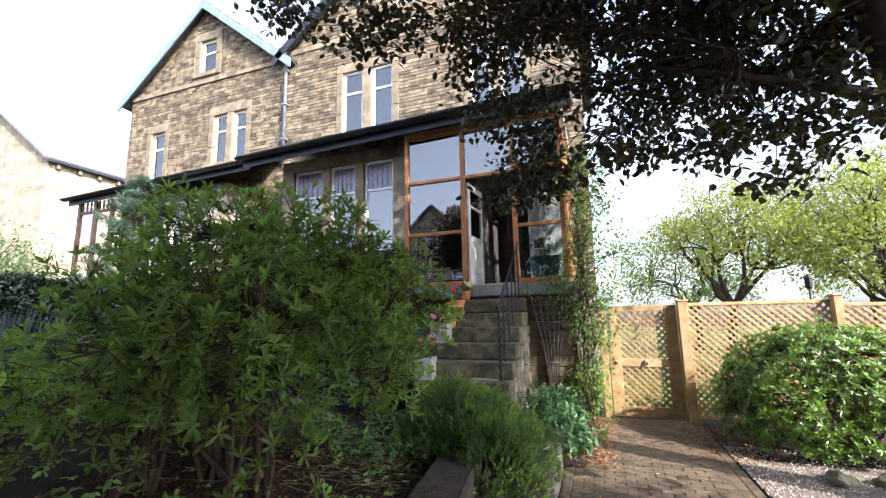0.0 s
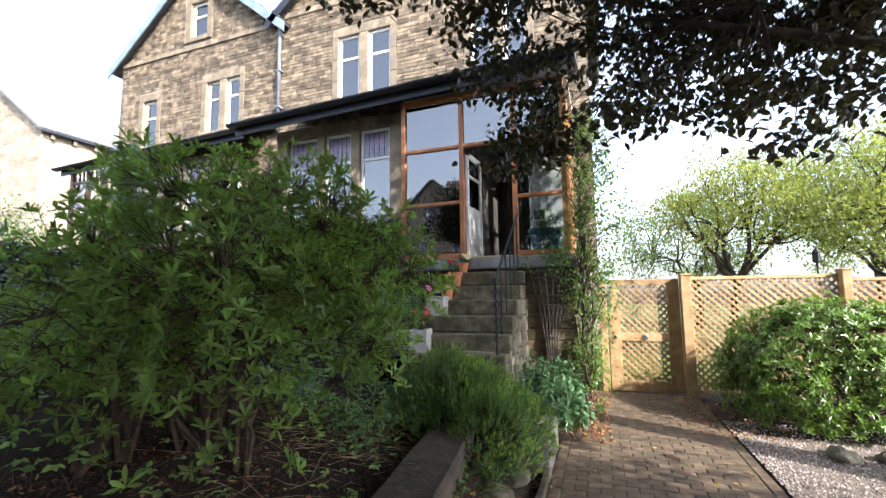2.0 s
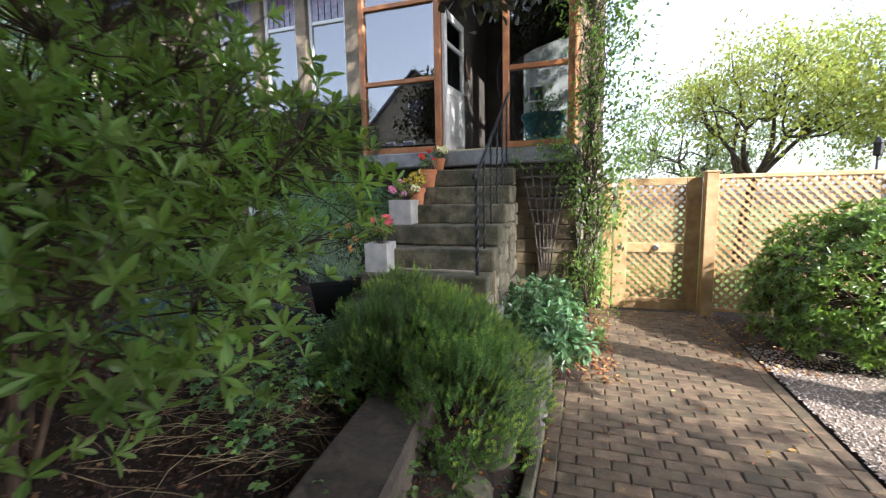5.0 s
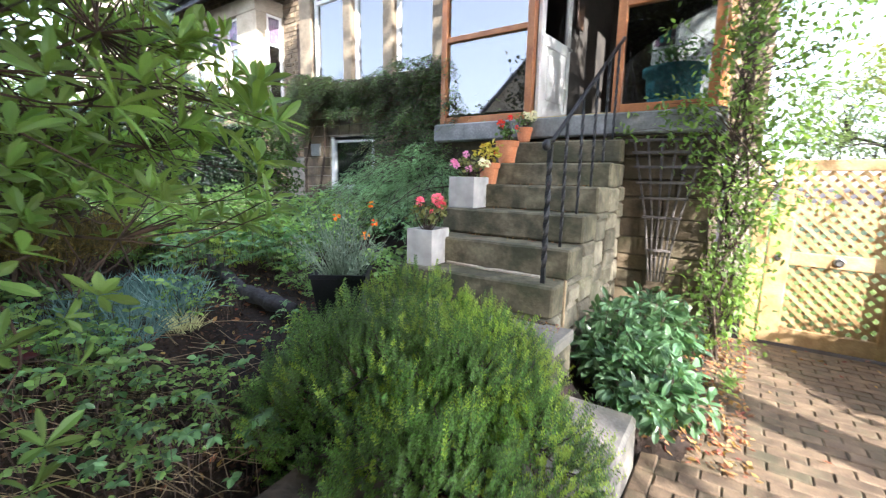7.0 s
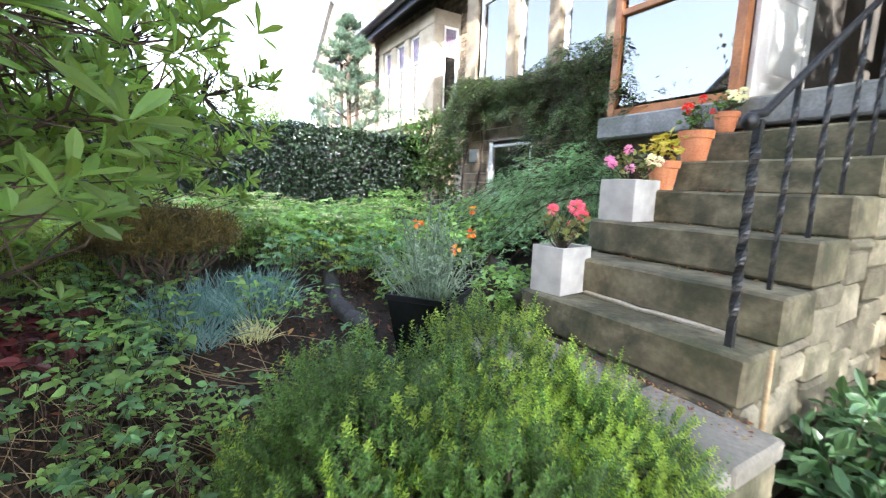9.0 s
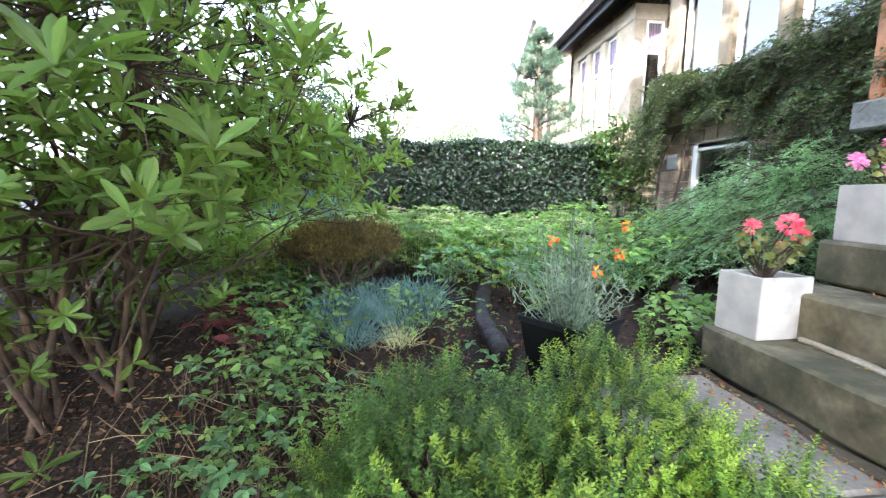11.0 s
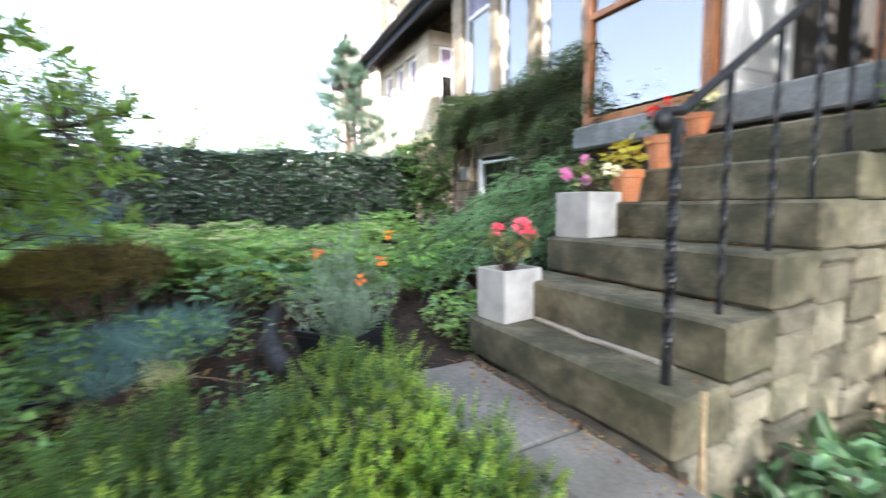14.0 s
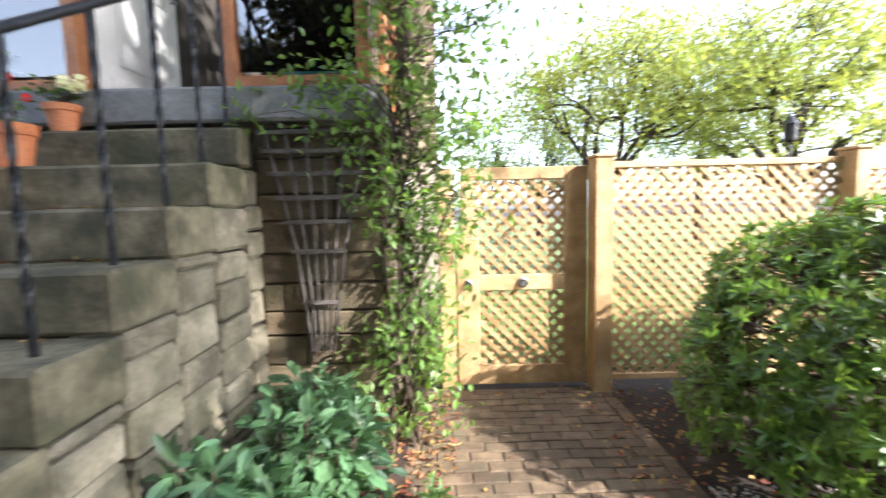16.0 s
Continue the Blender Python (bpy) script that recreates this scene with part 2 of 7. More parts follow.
M_STEEL = surface("galvanised_steel", (0.45, 0.46, 0.47), (0.6, 0.61, 0.62), 0.35, 12, 0.05, 60, metal=0.9)
M_GLASS = glazing("window_glass")
M_PIPE = surface("grey_cast_pipe", (0.13, 0.14, 0.16), (0.22, 0.23, 0.25), 0.5, 9, 0.1, 60)
M_FARSTONE = surface("pale_sunlit_stone", (0.28, 0.235, 0.165), (0.42, 0.36, 0.265), 0.85, 1.5, 0.3, 12, island=0.2)
M_CLAYPOT = surface("red_chimney_clay", (0.3, 0.1, 0.06), (0.4, 0.15, 0.09), 0.8, 6, 0.1, 40)
M_GRASS = leafy("lawn_grass", (0.07, 0.13, 0.025), (0.16, 0.22, 0.05), 0.6, 0.25, 0.3)
M_TURF = surface("lawn_ground", (0.05, 0.08, 0.02), (0.11, 0.14, 0.04), 0.9, 3, 0.5, 60)
M_ASPHALT = surface("asphalt", (0.04, 0.04, 0.042), (0.065, 0.065, 0.065), 0.85, 3, 0.4, 120)

L_RHODO = leafy("azalea_leaf", (0.075, 0.135, 0.032), (0.19, 0.27, 0.078), 0.4, 0.5, 0.45)
L_BEECH = leafy("purple_beech_leaf", (0.022, 0.022, 0.014), (0.055, 0.05, 0.022), 0.4, 0.18, 0.3)
L_HEDGE = leafy("beech_hedge_leaf", (0.014, 0.032, 0.014), (0.05, 0.082, 0.036), 0.24, 0.1, 0.35, spec=0.8)
L_HEATH = leafy("green_heath_shoot", (0.024, 0.06, 0.013), (0.13, 0.21, 0.04), 0.55, 0.28, 0.5)
L_JUNIPER = leafy("juniper_spray", (0.09, 0.19, 0.095), (0.29, 0.43, 0.26), 0.55, 0.3, 0.4)
L_COTON = leafy("wall_climber_leaf", (0.018, 0.04, 0.012), (0.125, 0.18, 0.055), 0.38, 0.25, 0.55)
L_IVY = leafy("rambling_climber_leaf", (0.05, 0.11, 0.03), (0.19, 0.27, 0.07), 0.38, 0.45, 0.35)
L_PEONY = leafy("peony_leaf", (0.038, 0.092, 0.042), (0.12, 0.205, 0.095), 0.35, 0.22, 0.35)
L_GROUND = leafy("ground_cover_leaf", (0.07, 0.15, 0.05), (0.27, 0.385, 0.13), 0.45, 0.42, 0.5)
L_HERB = leafy("dark_herb_leaf", (0.04, 0.112, 0.05), (0.165, 0.275, 0.12), 0.4, 0.32, 0.5)
L_LIME = leafy("yellow_green_leaf", (0.12, 0.19, 0.035), (0.27, 0.34, 0.075), 0.5, 0.4, 0.35)
L_PLUM = leafy("dark_red_leaf", (0.06, 0.012, 0.016), (0.15, 0.03, 0.035), 0.4, 0.2, 0.4, hue=0.01)
L_HEATHTIP = leafy("yellow_heath_tip", (0.11, 0.185, 0.026), (0.31, 0.38, 0.052), 0.5, 0.35, 0.4)
L_LAVENDER = leafy("lavender_spike", (0.16, 0.16, 0.27), (0.28, 0.27, 0.4), 0.7, 0.2, 0.2, hue=0.01)
L_AIRY = leafy("pale_orchard_leaf", (0.075, 0.115, 0.045), (0.18, 0.225, 0.1), 0.5, 0.35, 0.3)
L_DOME = leafy("rhododendron_leaf", (0.045, 0.1, 0.018), (0.17, 0.25, 0.045), 0.32, 0.25, 0.4, spec=0.55)
L_BLUE = leafy("blue_grey_blade", (0.085, 0.175, 0.175), (0.22, 0.34, 0.345), 0.6, 0.15, 0.4, hue=0.01)
L_SILVER = leafy("silver_stem_leaf", (0.1, 0.15, 0.11), (0.25, 0.31, 0.24), 0.7, 0.2, 0.3, hue=0.01)
L_BROWN = leafy("browned_conifer", (0.028, 0.036, 0.01), (0.15, 0.095, 0.026), 0.7, 0.15, 0.55)
L_ROUND = leafy("evergreen_shrub_leaf", (0.035, 0.08, 0.015), (0.1, 0.17, 0.034), 0.3, 0.18, 0.35, spec=0.6)
L_TREE = leafy("sunlit_tree_leaf", (0.12, 0.15, 0.04), (0.25, 0.275, 0.09), 0.5, 0.4, 0.25)
L_PINE = leafy("pine_needle", (0.04, 0.075, 0.05), (0.1, 0.15, 0.11), 0.6, 0.15, 0.25)
L_PALE = leafy("variegated_tuft", (0.4, 0.42, 0.22), (0.62, 0.6, 0.38), 0.6, 0.2, 0.2)
L_YELLOW = leafy("yellowed_leaf", (0.35, 0.3, 0.04), (0.5, 0.42, 0.08), 0.5, 0.3, 0.2)
F_PINK = leafy("pink_petal", (0.75, 0.12, 0.25), (0.85, 0.28, 0.4), 0.6, 0.3, 0.15, hue=0.01)
F_MAUVE = leafy("mauve_petal", (0.62, 0.25, 0.6), (0.75, 0.42, 0.72), 0.6, 0.3, 0.15, hue=0.01)
F_RED = leafy("red_petal", (0.6, 0.02, 0.02), (0.75, 0.06, 0.03), 0.6, 0.25, 0.15, hue=0.01)
F_ORANGE = leafy("orange_petal", (0.75, 0.13, 0.02), (0.85, 0.3, 0.03), 0.6, 0.25, 0.15, hue=0.01)
F_WHITE = leafy("white_petal", (0.75, 0.74, 0.68), (0.85, 0.84, 0.8), 0.6, 0.25, 0.1, hue=0.01)
M_TWIG = surface("dry_straw_twig", (0.22, 0.15, 0.08), (0.4, 0.3, 0.17), 0.85, 12, 0.2, 60)


# ---- builders ----
rng = np.random.default_rng(7)
WHERE = {}


def thing(name, base, label="", category="", group="", kind=""):
    ob = new(name)
    ob.empty_display_size = 0.1
    ob.location = base
    WHERE[ob] = Vector(base)
    return tagged(ob, label, category, group, kind)


def place(name, mesh, mat, parent=None, label="", at=None):
    """Links a mesh given in world metres, with its origin in its middle, under a thing or a part."""
    n = len(mesh.vertices)
    co = np.empty(n * 3, np.float32)
    mesh.vertices.foreach_get("co", co)
    co = co.reshape(-1, 3)
    c = (co.min(0) + co.max(0)) / 2 if at is None else np.array(at)
    mesh.vertices.foreach_set("co", (co - c).astype(np.float32).ravel())
    mesh.materials.append(mat)
    ob = new(name, mesh)
    WHERE[ob] = Vector([float(v) for v in c])
    if parent is not None:
        ob.parent = parent
        ob.location = WHERE[ob] - WHERE[parent]
    else:
        ob.location = WHERE[ob]
    if label:
        ob["label"] = label
    return ob


def part(name, bm, mat, parent=None, label="", smooth=False):
    mesh = bpy.data.meshes.new(name)
    bm.to_mesh(mesh)
    bm.free()
    if smooth:
        mesh.polygons.foreach_set("use_smooth", [True] * len(mesh.polygons))
    return place(name, mesh, mat, parent, label)


def tris(name, verts, faces, mat, parent=None, label="", smooth=False):
    verts = np.asarray(verts, np.float32)
    faces = np.asarray(faces, np.int32)
    mesh = bpy.data.meshes.new(name)
    mesh.vertices.add(len(verts))
    mesh.vertices.foreach_set("co", verts.ravel())
    mesh.loops.add(faces.size)
    mesh.loops.foreach_set("vertex_index", faces.ravel())
    mesh.polygons.add(len(faces))
    mesh.polygons.foreach_set("loop_start", np.arange(0, faces.size, faces.shape[1], dtype=np.int32))
    mesh.polygons.foreach_set("use_smooth", [smooth] * len(faces))
    mesh.update(calc_edges=True)
    return place(name, mesh, mat, parent, label)


def boxbm(x0, x1, y0, y1, z0, z1, bevel=0.0, m=None, jitter=0.0):
    bm = bmesh.new()
    bmesh.ops.create_cube(bm, size=1.0)
    for v in bm.verts:
        v.co = Vector((x0 + (v.co.x + 0.5) * (x1 - x0), y0 + (v.co.y + 0.5) * (y1 - y0), z0 + (v.co.z + 0.5) * (z1 - z0)))
        if jitter:
            v.co += Vector([random.uniform(-jitter, jitter) for _ in range(3)])
    if bevel:
        bmesh.ops.bevel(bm, geom=bm.edges[:], offset=bevel, segments=1, affect="EDGES")
    if m is not None:
        bm.transform(m)
    return bm


def box(name, x0, x1, y0, y1, z0, z1, mat, parent=None, bevel=0.004, label="", m=None, jitter=0.0):
    return part(name, boxbm(x0, x1, y0, y1, z0, z1, bevel, m, jitter), mat, parent, label)


def worn_box(name, x0, x1, y0, y1, z0, z1, mat, parent=None, bevel=0.02, rough=0.008, label="", step=0.12, m=None):
    """A stone block: cut into a grid, edges rounded off, faces uneven."""
    bm = boxbm(x0, x1, y0, y1, z0, z1, bevel)
    longest = [e for e in bm.edges if e.calc_length() > step]
    for e in list(longest):
        if e.is_valid:
            bmesh.ops.subdivide_edges(bm, edges=[e], cuts=min(8, int(e.calc_length() / step)), use_grid_fill=True)
    bmesh.ops.triangulate(bm, faces=[f for f in bm.faces if len(f.verts) > 4])
    for v in bm.verts:
        n = noise.noise_vector(v.co * 6.0)
        v.co += n * rough
    if m is not None:
        bm.transform(m)
    return part(name, bm, mat, parent, label)


def tubebm(points, radii, sides=8, cap=True):
    """A tapered tube along points."""
    bm = bmesh.new()
    rings = []
    pts = [Vector(p) for p in points]
    for i, p in enumerate(pts):
        d = (pts[min(i + 1, len(pts) - 1)] - pts[max(i - 1, 0)]).normalized()
        a = d.orthogonal().normalized()
        if i:
            prev = rings[-1][0].co - pts[i - 1]
            a = (prev - d * prev.dot(d))
            a = a.normalized() if a.length > 1e-6 else d.orthogonal().normalized()
        b = d.cross(a)
        r = radii[i] if hasattr(radii, "__len__") else radii
        rings.append([bm.verts.new(p + (a * math.cos(2 * math.pi * k / sides) + b * math.sin(2 * math.pi * k / sides)) * r) for k in range(sides)])
    for r0, r1 in zip(rings, rings[1:]):
        for k in range(sides):
            bm.faces.new((r0[k], r0[(k + 1) % sides], r1[(k + 1) % sides], r1[k]))
    if cap:
        bm.faces.new(rings[0][::-1])
        bm.faces.new(rings[-1])
    return bm


def tube(name, points, radii, mat, parent=None, sides=8, label=""):
    return part(name, tubebm(points, radii, sides), mat, parent, label, smooth=True)


def lathebm(profile, cx, cy, sides=20):
    """Turned shape: profile of (radius, height)."""
    bm = bmesh.new()
    rings = [[bm.verts.new((cx + r * math.cos(2 * math.pi * k / sides), cy + r * math.sin(2 * math.pi * k / sides), z)) for k in range(sides)] for r, z in profile]
    for r0, r1 in zip(rings, rings[1:]):
        for k in range(sides):
            bm.faces.new((r0[k], r0[(k + 1) % sides], r1[(k + 1) % sides], r1[k]))
    bm.faces.new(rings[0][::-1])
    bm.faces.new(rings[-1])
    return bm


class Stems:
    """Many tapered stems in one mesh."""

    def __init__(self):
        self.v, self.f, self.n = [], [], 0

    def add(self, points, radii, sides=4):
        pts = np.asarray(points, float)
        k = len(pts)
        d = np.gradient(pts, axis=0)
        d /= np.linalg.norm(d, axis=1)[:, None] + 1e-9
        ref = np.array([0.31, 0.83, 0.46])
        a = np.cross(d, ref)
        a /= np.linalg.norm(a, axis=1)[:, None] + 1e-9
        b = np.cross(d, a)
        ang = np.arange(sides) * 2 * np.pi / sides
        ring = a[:, None, :] * np.cos(ang)[None, :, None] + b[:, None, :] * np.sin(ang)[None, :, None]
        self.v.append((pts[:, None, :] + ring * np.asarray(radii)[:, None, None]).reshape(-1, 3))
        for i in range(k - 1):
            for j in range(sides):
                q = self.n + i * sides
                j2 = (j + 1) % sides
                self.f.append((q + j, q + j2, q + sides + j2, q + sides + j))
        self.n += k * sides

    def build(self, name, mat, parent, label=""):
        ob = tris(name, np.concatenate(self.v), self.f, mat, parent, label, smooth=True)
        ob["kind"] = "stuff"
        return ob


def unit(a):
    return a / (np.linalg.norm(a, axis=-1, keepdims=True) + 1e-9)


class Leaves:
    """Many leaves in one mesh; each one is folded along its rib and droops."""

    def __init__(self):
        self.p, self.d, self.l, self.w, self.u = [], [], [], [], []

    def add(self, p, d, length, width, up=None):
        p = np.atleast_2d(np.asarray(p, float))
        n = len(p)
        self.p.append(p)
        self.d.append(np.broadcast_to(np.asarray(d, float), (n, 3)))
        self.l.append(np.broadcast_to(np.asarray(length, float), (n,)))
        self.w.append(np.broadcast_to(np.asarray(width, float), (n,)))
        if up is None:
            up = rng.normal(0, 0.45, (n, 3)) + (0, 0, 1)
        self.u.append(np.broadcast_to(np.asarray(up, float), (n, 3)))

    def build(self, name, mat, parent, detail=1, fold=0.25, droop=0.15, label=""):
        p, d, u = np.concatenate(self.p), unit(np.concatenate(self.d)), np.concatenate(self.u)
        ln, w = np.concatenate(self.l)[:, None], np.concatenate(self.w)[:, None]
        s = unit(np.cross(d, u))
        n = np.cross(s, d)
        if detail == 2:
            prof = [(0, 0, 0), (0.3, -0.3, 1), (0.3, 0.3, 1), (0.66, -0.5, 1), (0.66, 0.5, 1), (1, 0, 0), (0.5, 0, 0), (0.9, -0.27, 0.7), (0.9, 0.27, 0.7)]
            faces = [(0, 6, 1), (1, 6, 3), (3, 6, 7), (7, 6, 5), (0, 2, 6), (2, 4, 6), (4, 8, 6), (8, 5, 6)]
        elif detail == 1:
            prof = [(0, 0, 0), (0.35, -0.46, 1), (0.35, 0.46, 1), (0.72, -0.36, 1), (0.72, 0.36, 1), (1, 0, 0), (0.5, 0, 0)]
            faces = [(0, 6, 1), (1, 6, 3), (3, 6, 5), (0, 2, 6), (2, 4, 6), (4, 5, 6)]
        else:
            prof = [(0, 0, 0), (0.5, -0.5, 1), (0.5, 0.5, 1), (1, 0, 0)]
            faces = [(0, 2, 3), (0, 3, 1)]
        # all leaves of one plant are one uncountable mass
        v = np.stack([p + d * (a * ln) + s * (b * w) + n * (c * fold * w * 0.5 - droop * ln * a * a) for a, b, c in prof], 1)
        f = np.asarray(faces)[None] + (np.arange(len(p)) * len(prof))[:, None, None]
        ob = tris(name, v.reshape(-1, 3), f.reshape(-1, 3), mat, parent, label)
        ob["kind"] = "stuff"
        return ob


def lumpy(n, centre, radii, low=-0.3, inner=0.7, bumps=2.0, depth=0.25):
    """Points in the outer part of an uneven rounded volume, and the way out from its middle."""
    d = unit(rng.normal(0, 1, (n * 3, 3)))
    d = d[d[:, 2] > low][:n]
    k = np.array([1 + depth * noise.noise(Vector(v * bumps) + Vector(centre)) for v in d])
    r = k * (inner ** 3 + (1 - inner ** 3) * rng.random(len(d))) ** (1 / 3)
    return np.asarray(centre) + d * r[:, None] * np.asarray(radii), d


def bent(a, b, k=4, bow=0.08, sag=0.0):
    a, b = np.asarray(a, float), np.asarray(b, float)
    t = np.linspace(0, 1, k)[:, None]
    side = rng.normal(0, bow, 3) * np.linalg.norm(b - a)
    return a + (b - a) * t + side * np.sin(np.pi * t) + np.array((0, 0, sag)) * np.sin(np.pi * t)


def grow(stems, bases, tips, k1, k2, r=(0.03, 0.02, 0.008, 0.003), hold=(0.5, 0.82)):
    """Limbs, boughs and twigs from bases to tips; each twig leaves the nearest bough."""
    bases = np.atleast_2d(np.asarray(bases, float))
    mid = bases.mean(0)
    h1 = mid + (tips[rng.choice(len(tips), k1, replace=False)] - mid) * hold[0]
    h2 = mid + (tips[rng.choice(len(tips), k2, replace=False)] - mid) * hold[1]
    for i, p in enumerate(h1):
        stems.add(bent(bases[i % len(bases)], p, 6, 0.1), np.linspace(r[0], r[1], 6), 6)
    for p in h2:
        q = h1[np.argmin(((h1 - p) ** 2).sum(1))]
        stems.add(bent(q, p, 5, 0.1), np.linspace(r[1], r[2], 5), 5)
    for p in tips:
        q = h2[np.argmin(((h2 - p) ** 2).sum(1))]
        stems.add(bent(q, p, 3, 0.1), np.linspace(r[2], r[3], 3), 3)


def whorl(leaves, tip, axis, count, length, width, open_by=1.1, jitter=0.25):
    """Leaves in a star round a shoot's end."""
    axis = unit(np.asarray(axis, float))
    a = unit(np.cross(axis, (0.3, 0.7, 0.65)))
    b = np.cross(axis, a)
    ang = np.arange(count) * 2 * np.pi / count + rng.random() * 6
    th = open_by + rng.normal(0, jitter, count)
    d = axis * np.cos(th)[:, None] + (a * np.cos(ang)[:, None] + b * np.sin(ang)[:, None]) * np.sin(th)[:, None]
    leaves.add(np.repeat(np.asarray(tip)[None], count, 0), d, length * rng.uniform(0.7, 1.15, count), width * rng.uniform(0.8, 1.15, count), up=axis + rng.normal(0, 0.15, (count, 3)))


# ---- ground ----
def ease(t):
    t = np.clip(t, 0, 1)
    return t * t * (3 - 2 * t)


def bed_height(x, y):
    """Height of the soil: a raised bed beside the path, rising towards the house and the hedge."""
    x, y = np.asarray(x, float), np.asarray(y, float)
    bed = 0.4 + 0.36 * ease((-x - 0.5) / 2.6) + 0.03 * np.maximum(0, -x - 3.5)
    bed = bed + 0.25 * ease((y - 5.8) / 1.6) * ease((-x - 2.2) / 0.6)
    edge = ease((-0.3 - x) / 0.45)
    low = 0.1 * ease((0.1 - x) / 0.3)
    by_stairs = ease((y - 5.55) / 0.12) * ease((x + 0.95) / 0.08)
    h = bed * edge * (1 - by_stairs) + low * by_stairs
    inside = ease((y + 5.5) / 2.5) * ease((x + 30) / 8)
    far = ease((y - 9.0) / 1.0)
    h = h * inside * (1 - far) + far * (0.6 * ease((-x - 1) / 2))
    return h - 0.03


def ground():
    xs = np.concatenate([[-900, -300, -100, -50, -30], np.arange(-20, -8, 0.6), np.arange(-8, 3.0, 0.12), np.arange(3, 9, 0.5), [12, 20, 40, 100, 300, 900]])
    ys = np.concatenate([[-900, -300, -100, -40, -20, -12], np.arange(-8, 0, 0.5), np.arange(0, 10.2, 0.12), np.arange(10.5, 15, 0.5), [18, 25, 40, 100, 300, 900]])
    gx, gy = np.meshgrid(xs, ys, indexing="ij")
    gz = bed_height(gx, gy)
    near = (gx > -8) & (gx < -0.35) & (gy > 0) & (gy < 8)
    bumps = np.array([noise.noise(Vector((a * 4, b * 4, 0))) + 0.5 * noise.noise(Vector((a * 13, b * 13, 3))) for a, b in zip(gx.ravel(), gy.ravel())]).reshape(gx.shape)
    gz = gz + near * bumps * 0.025
    nx, ny = gx.shape
    idx = np.arange(nx * ny).reshape(nx, ny)
    f = np.stack([idx[:-1, :-1], idx[1:, :-1], idx[1:, 1:], idx[:-1, 1:]], -1).reshape(-1, 4)
    ob = tris("ground", np.stack([gx, gy, gz], -1).reshape(-1, 3), f, M_SOIL, smooth=True)
    tagged(ob, "dark brown garden soil rising from the path", "soil", kind="structure")


ground()
lawn = box("lawn", 0.3, 60, 8.6, 60, -0.2, 0.0, M_TURF)
tagged(lawn, "sunlit green lawn behind the garden gate", "lawn", kind="structure")
street = box("road", -80, 80, -13, -7.5, -0.1, 0.0, M_ASPHALT)
tagged(street, "grey asphalt street in front of the houses", "road", kind="structure")


# ---- stone walls ----
def free_spans(x0, x1, z0, z1, holes):
    spans = [(x0, x1)]
    for a, b, c, d in holes:
        if c < z1 - 0.01 and d > z0 + 0.01:
            spans = [s for p, q in spans for s in ((p, min(q, a)), (max(p, b), q)) if s[1] - s[0] > 0.03]
    return spans


def stone_wall(parent, to_world, x0, x1, z0, z1, holes, thick=0.3, slope=None, stones=M_STONE, length=(0.16, 0.4), height=(0.08, 0.11), seed=1, mortar=M_MORTAR):
    """Backing with openings through it and a skin of separate blocks with recessed joints. to_world maps (along, out, up)."""
    r = random.Random(seed)
    cuts = sorted({z0, z1, *[h[2] for h in holes if z0 < h[2] < z1], *[h[3] for h in holes if z0 < h[3] < z1], *([z0 + (z1 - z0) * i / 24 for i in range(25)] if slope else [])})
    bv, bf, sv, sf = [], [], [], []

    def add_box(v, f, a, b, c, d, e, g, skew=0.0):
        k = len(v)
        for px, py, pz in ((a, c, e), (b, c, e), (b, d, e), (a, d, e), (a, c, g), (b, c, g), (b, d, g), (a, d, g)):
            v.append(to_world(px, py, pz))
        f += [(k + i, k + j, k + m, k + n) for i, j, m, n in ((0, 1, 5, 4), (1, 2, 6, 5), (2, 3, 7, 6), (3, 0, 4, 7), (4, 5, 6, 7), (3, 2, 1, 0))]

    for c, d in zip(cuts, cuts[1:]):
        a, b = (x0, x1) if slope is None else slope((c + d) / 2)
        for p, q in free_spans(max(a, x0), min(b, x1), c, d, holes):
            add_box(bv, bf, p, q, 0.012, thick, c, d)
    z = z0
    while z < z1 - 0.04:
        h = min(r.uniform(*height), z1 - z)
        a, b = (x0, x1) if slope is None else slope(z + h)
        for p, q in free_spans(max(a, x0), min(b, x1), z, z + h, holes):
            x = p
            while x < q - 0.02:
                w = r.uniform(*length)
                if q - (x + w) < 0.14:
                    w = q - x
                out = -r.uniform(0.0, 0.012)
                add_box(sv, sf, x + 0.008, x + w - 0.009, out, 0.03, z + 0.007, z + h - 0.008)
                x += w
        z += h
    body = tris("wall", bv, bf, mortar, parent)
    skin = tris("coursed_stone", sv, sf, stones, body)
    skin["kind"] = "stuff"
    return body


def facing_south(y):
    return lambda a, o, u: (a, y + o, u)


def facing_east(x):
    return lambda a, o, u: (x - o, a, u)


def facing_west(x):
    return lambda a, o, u: (x + o, a, u)


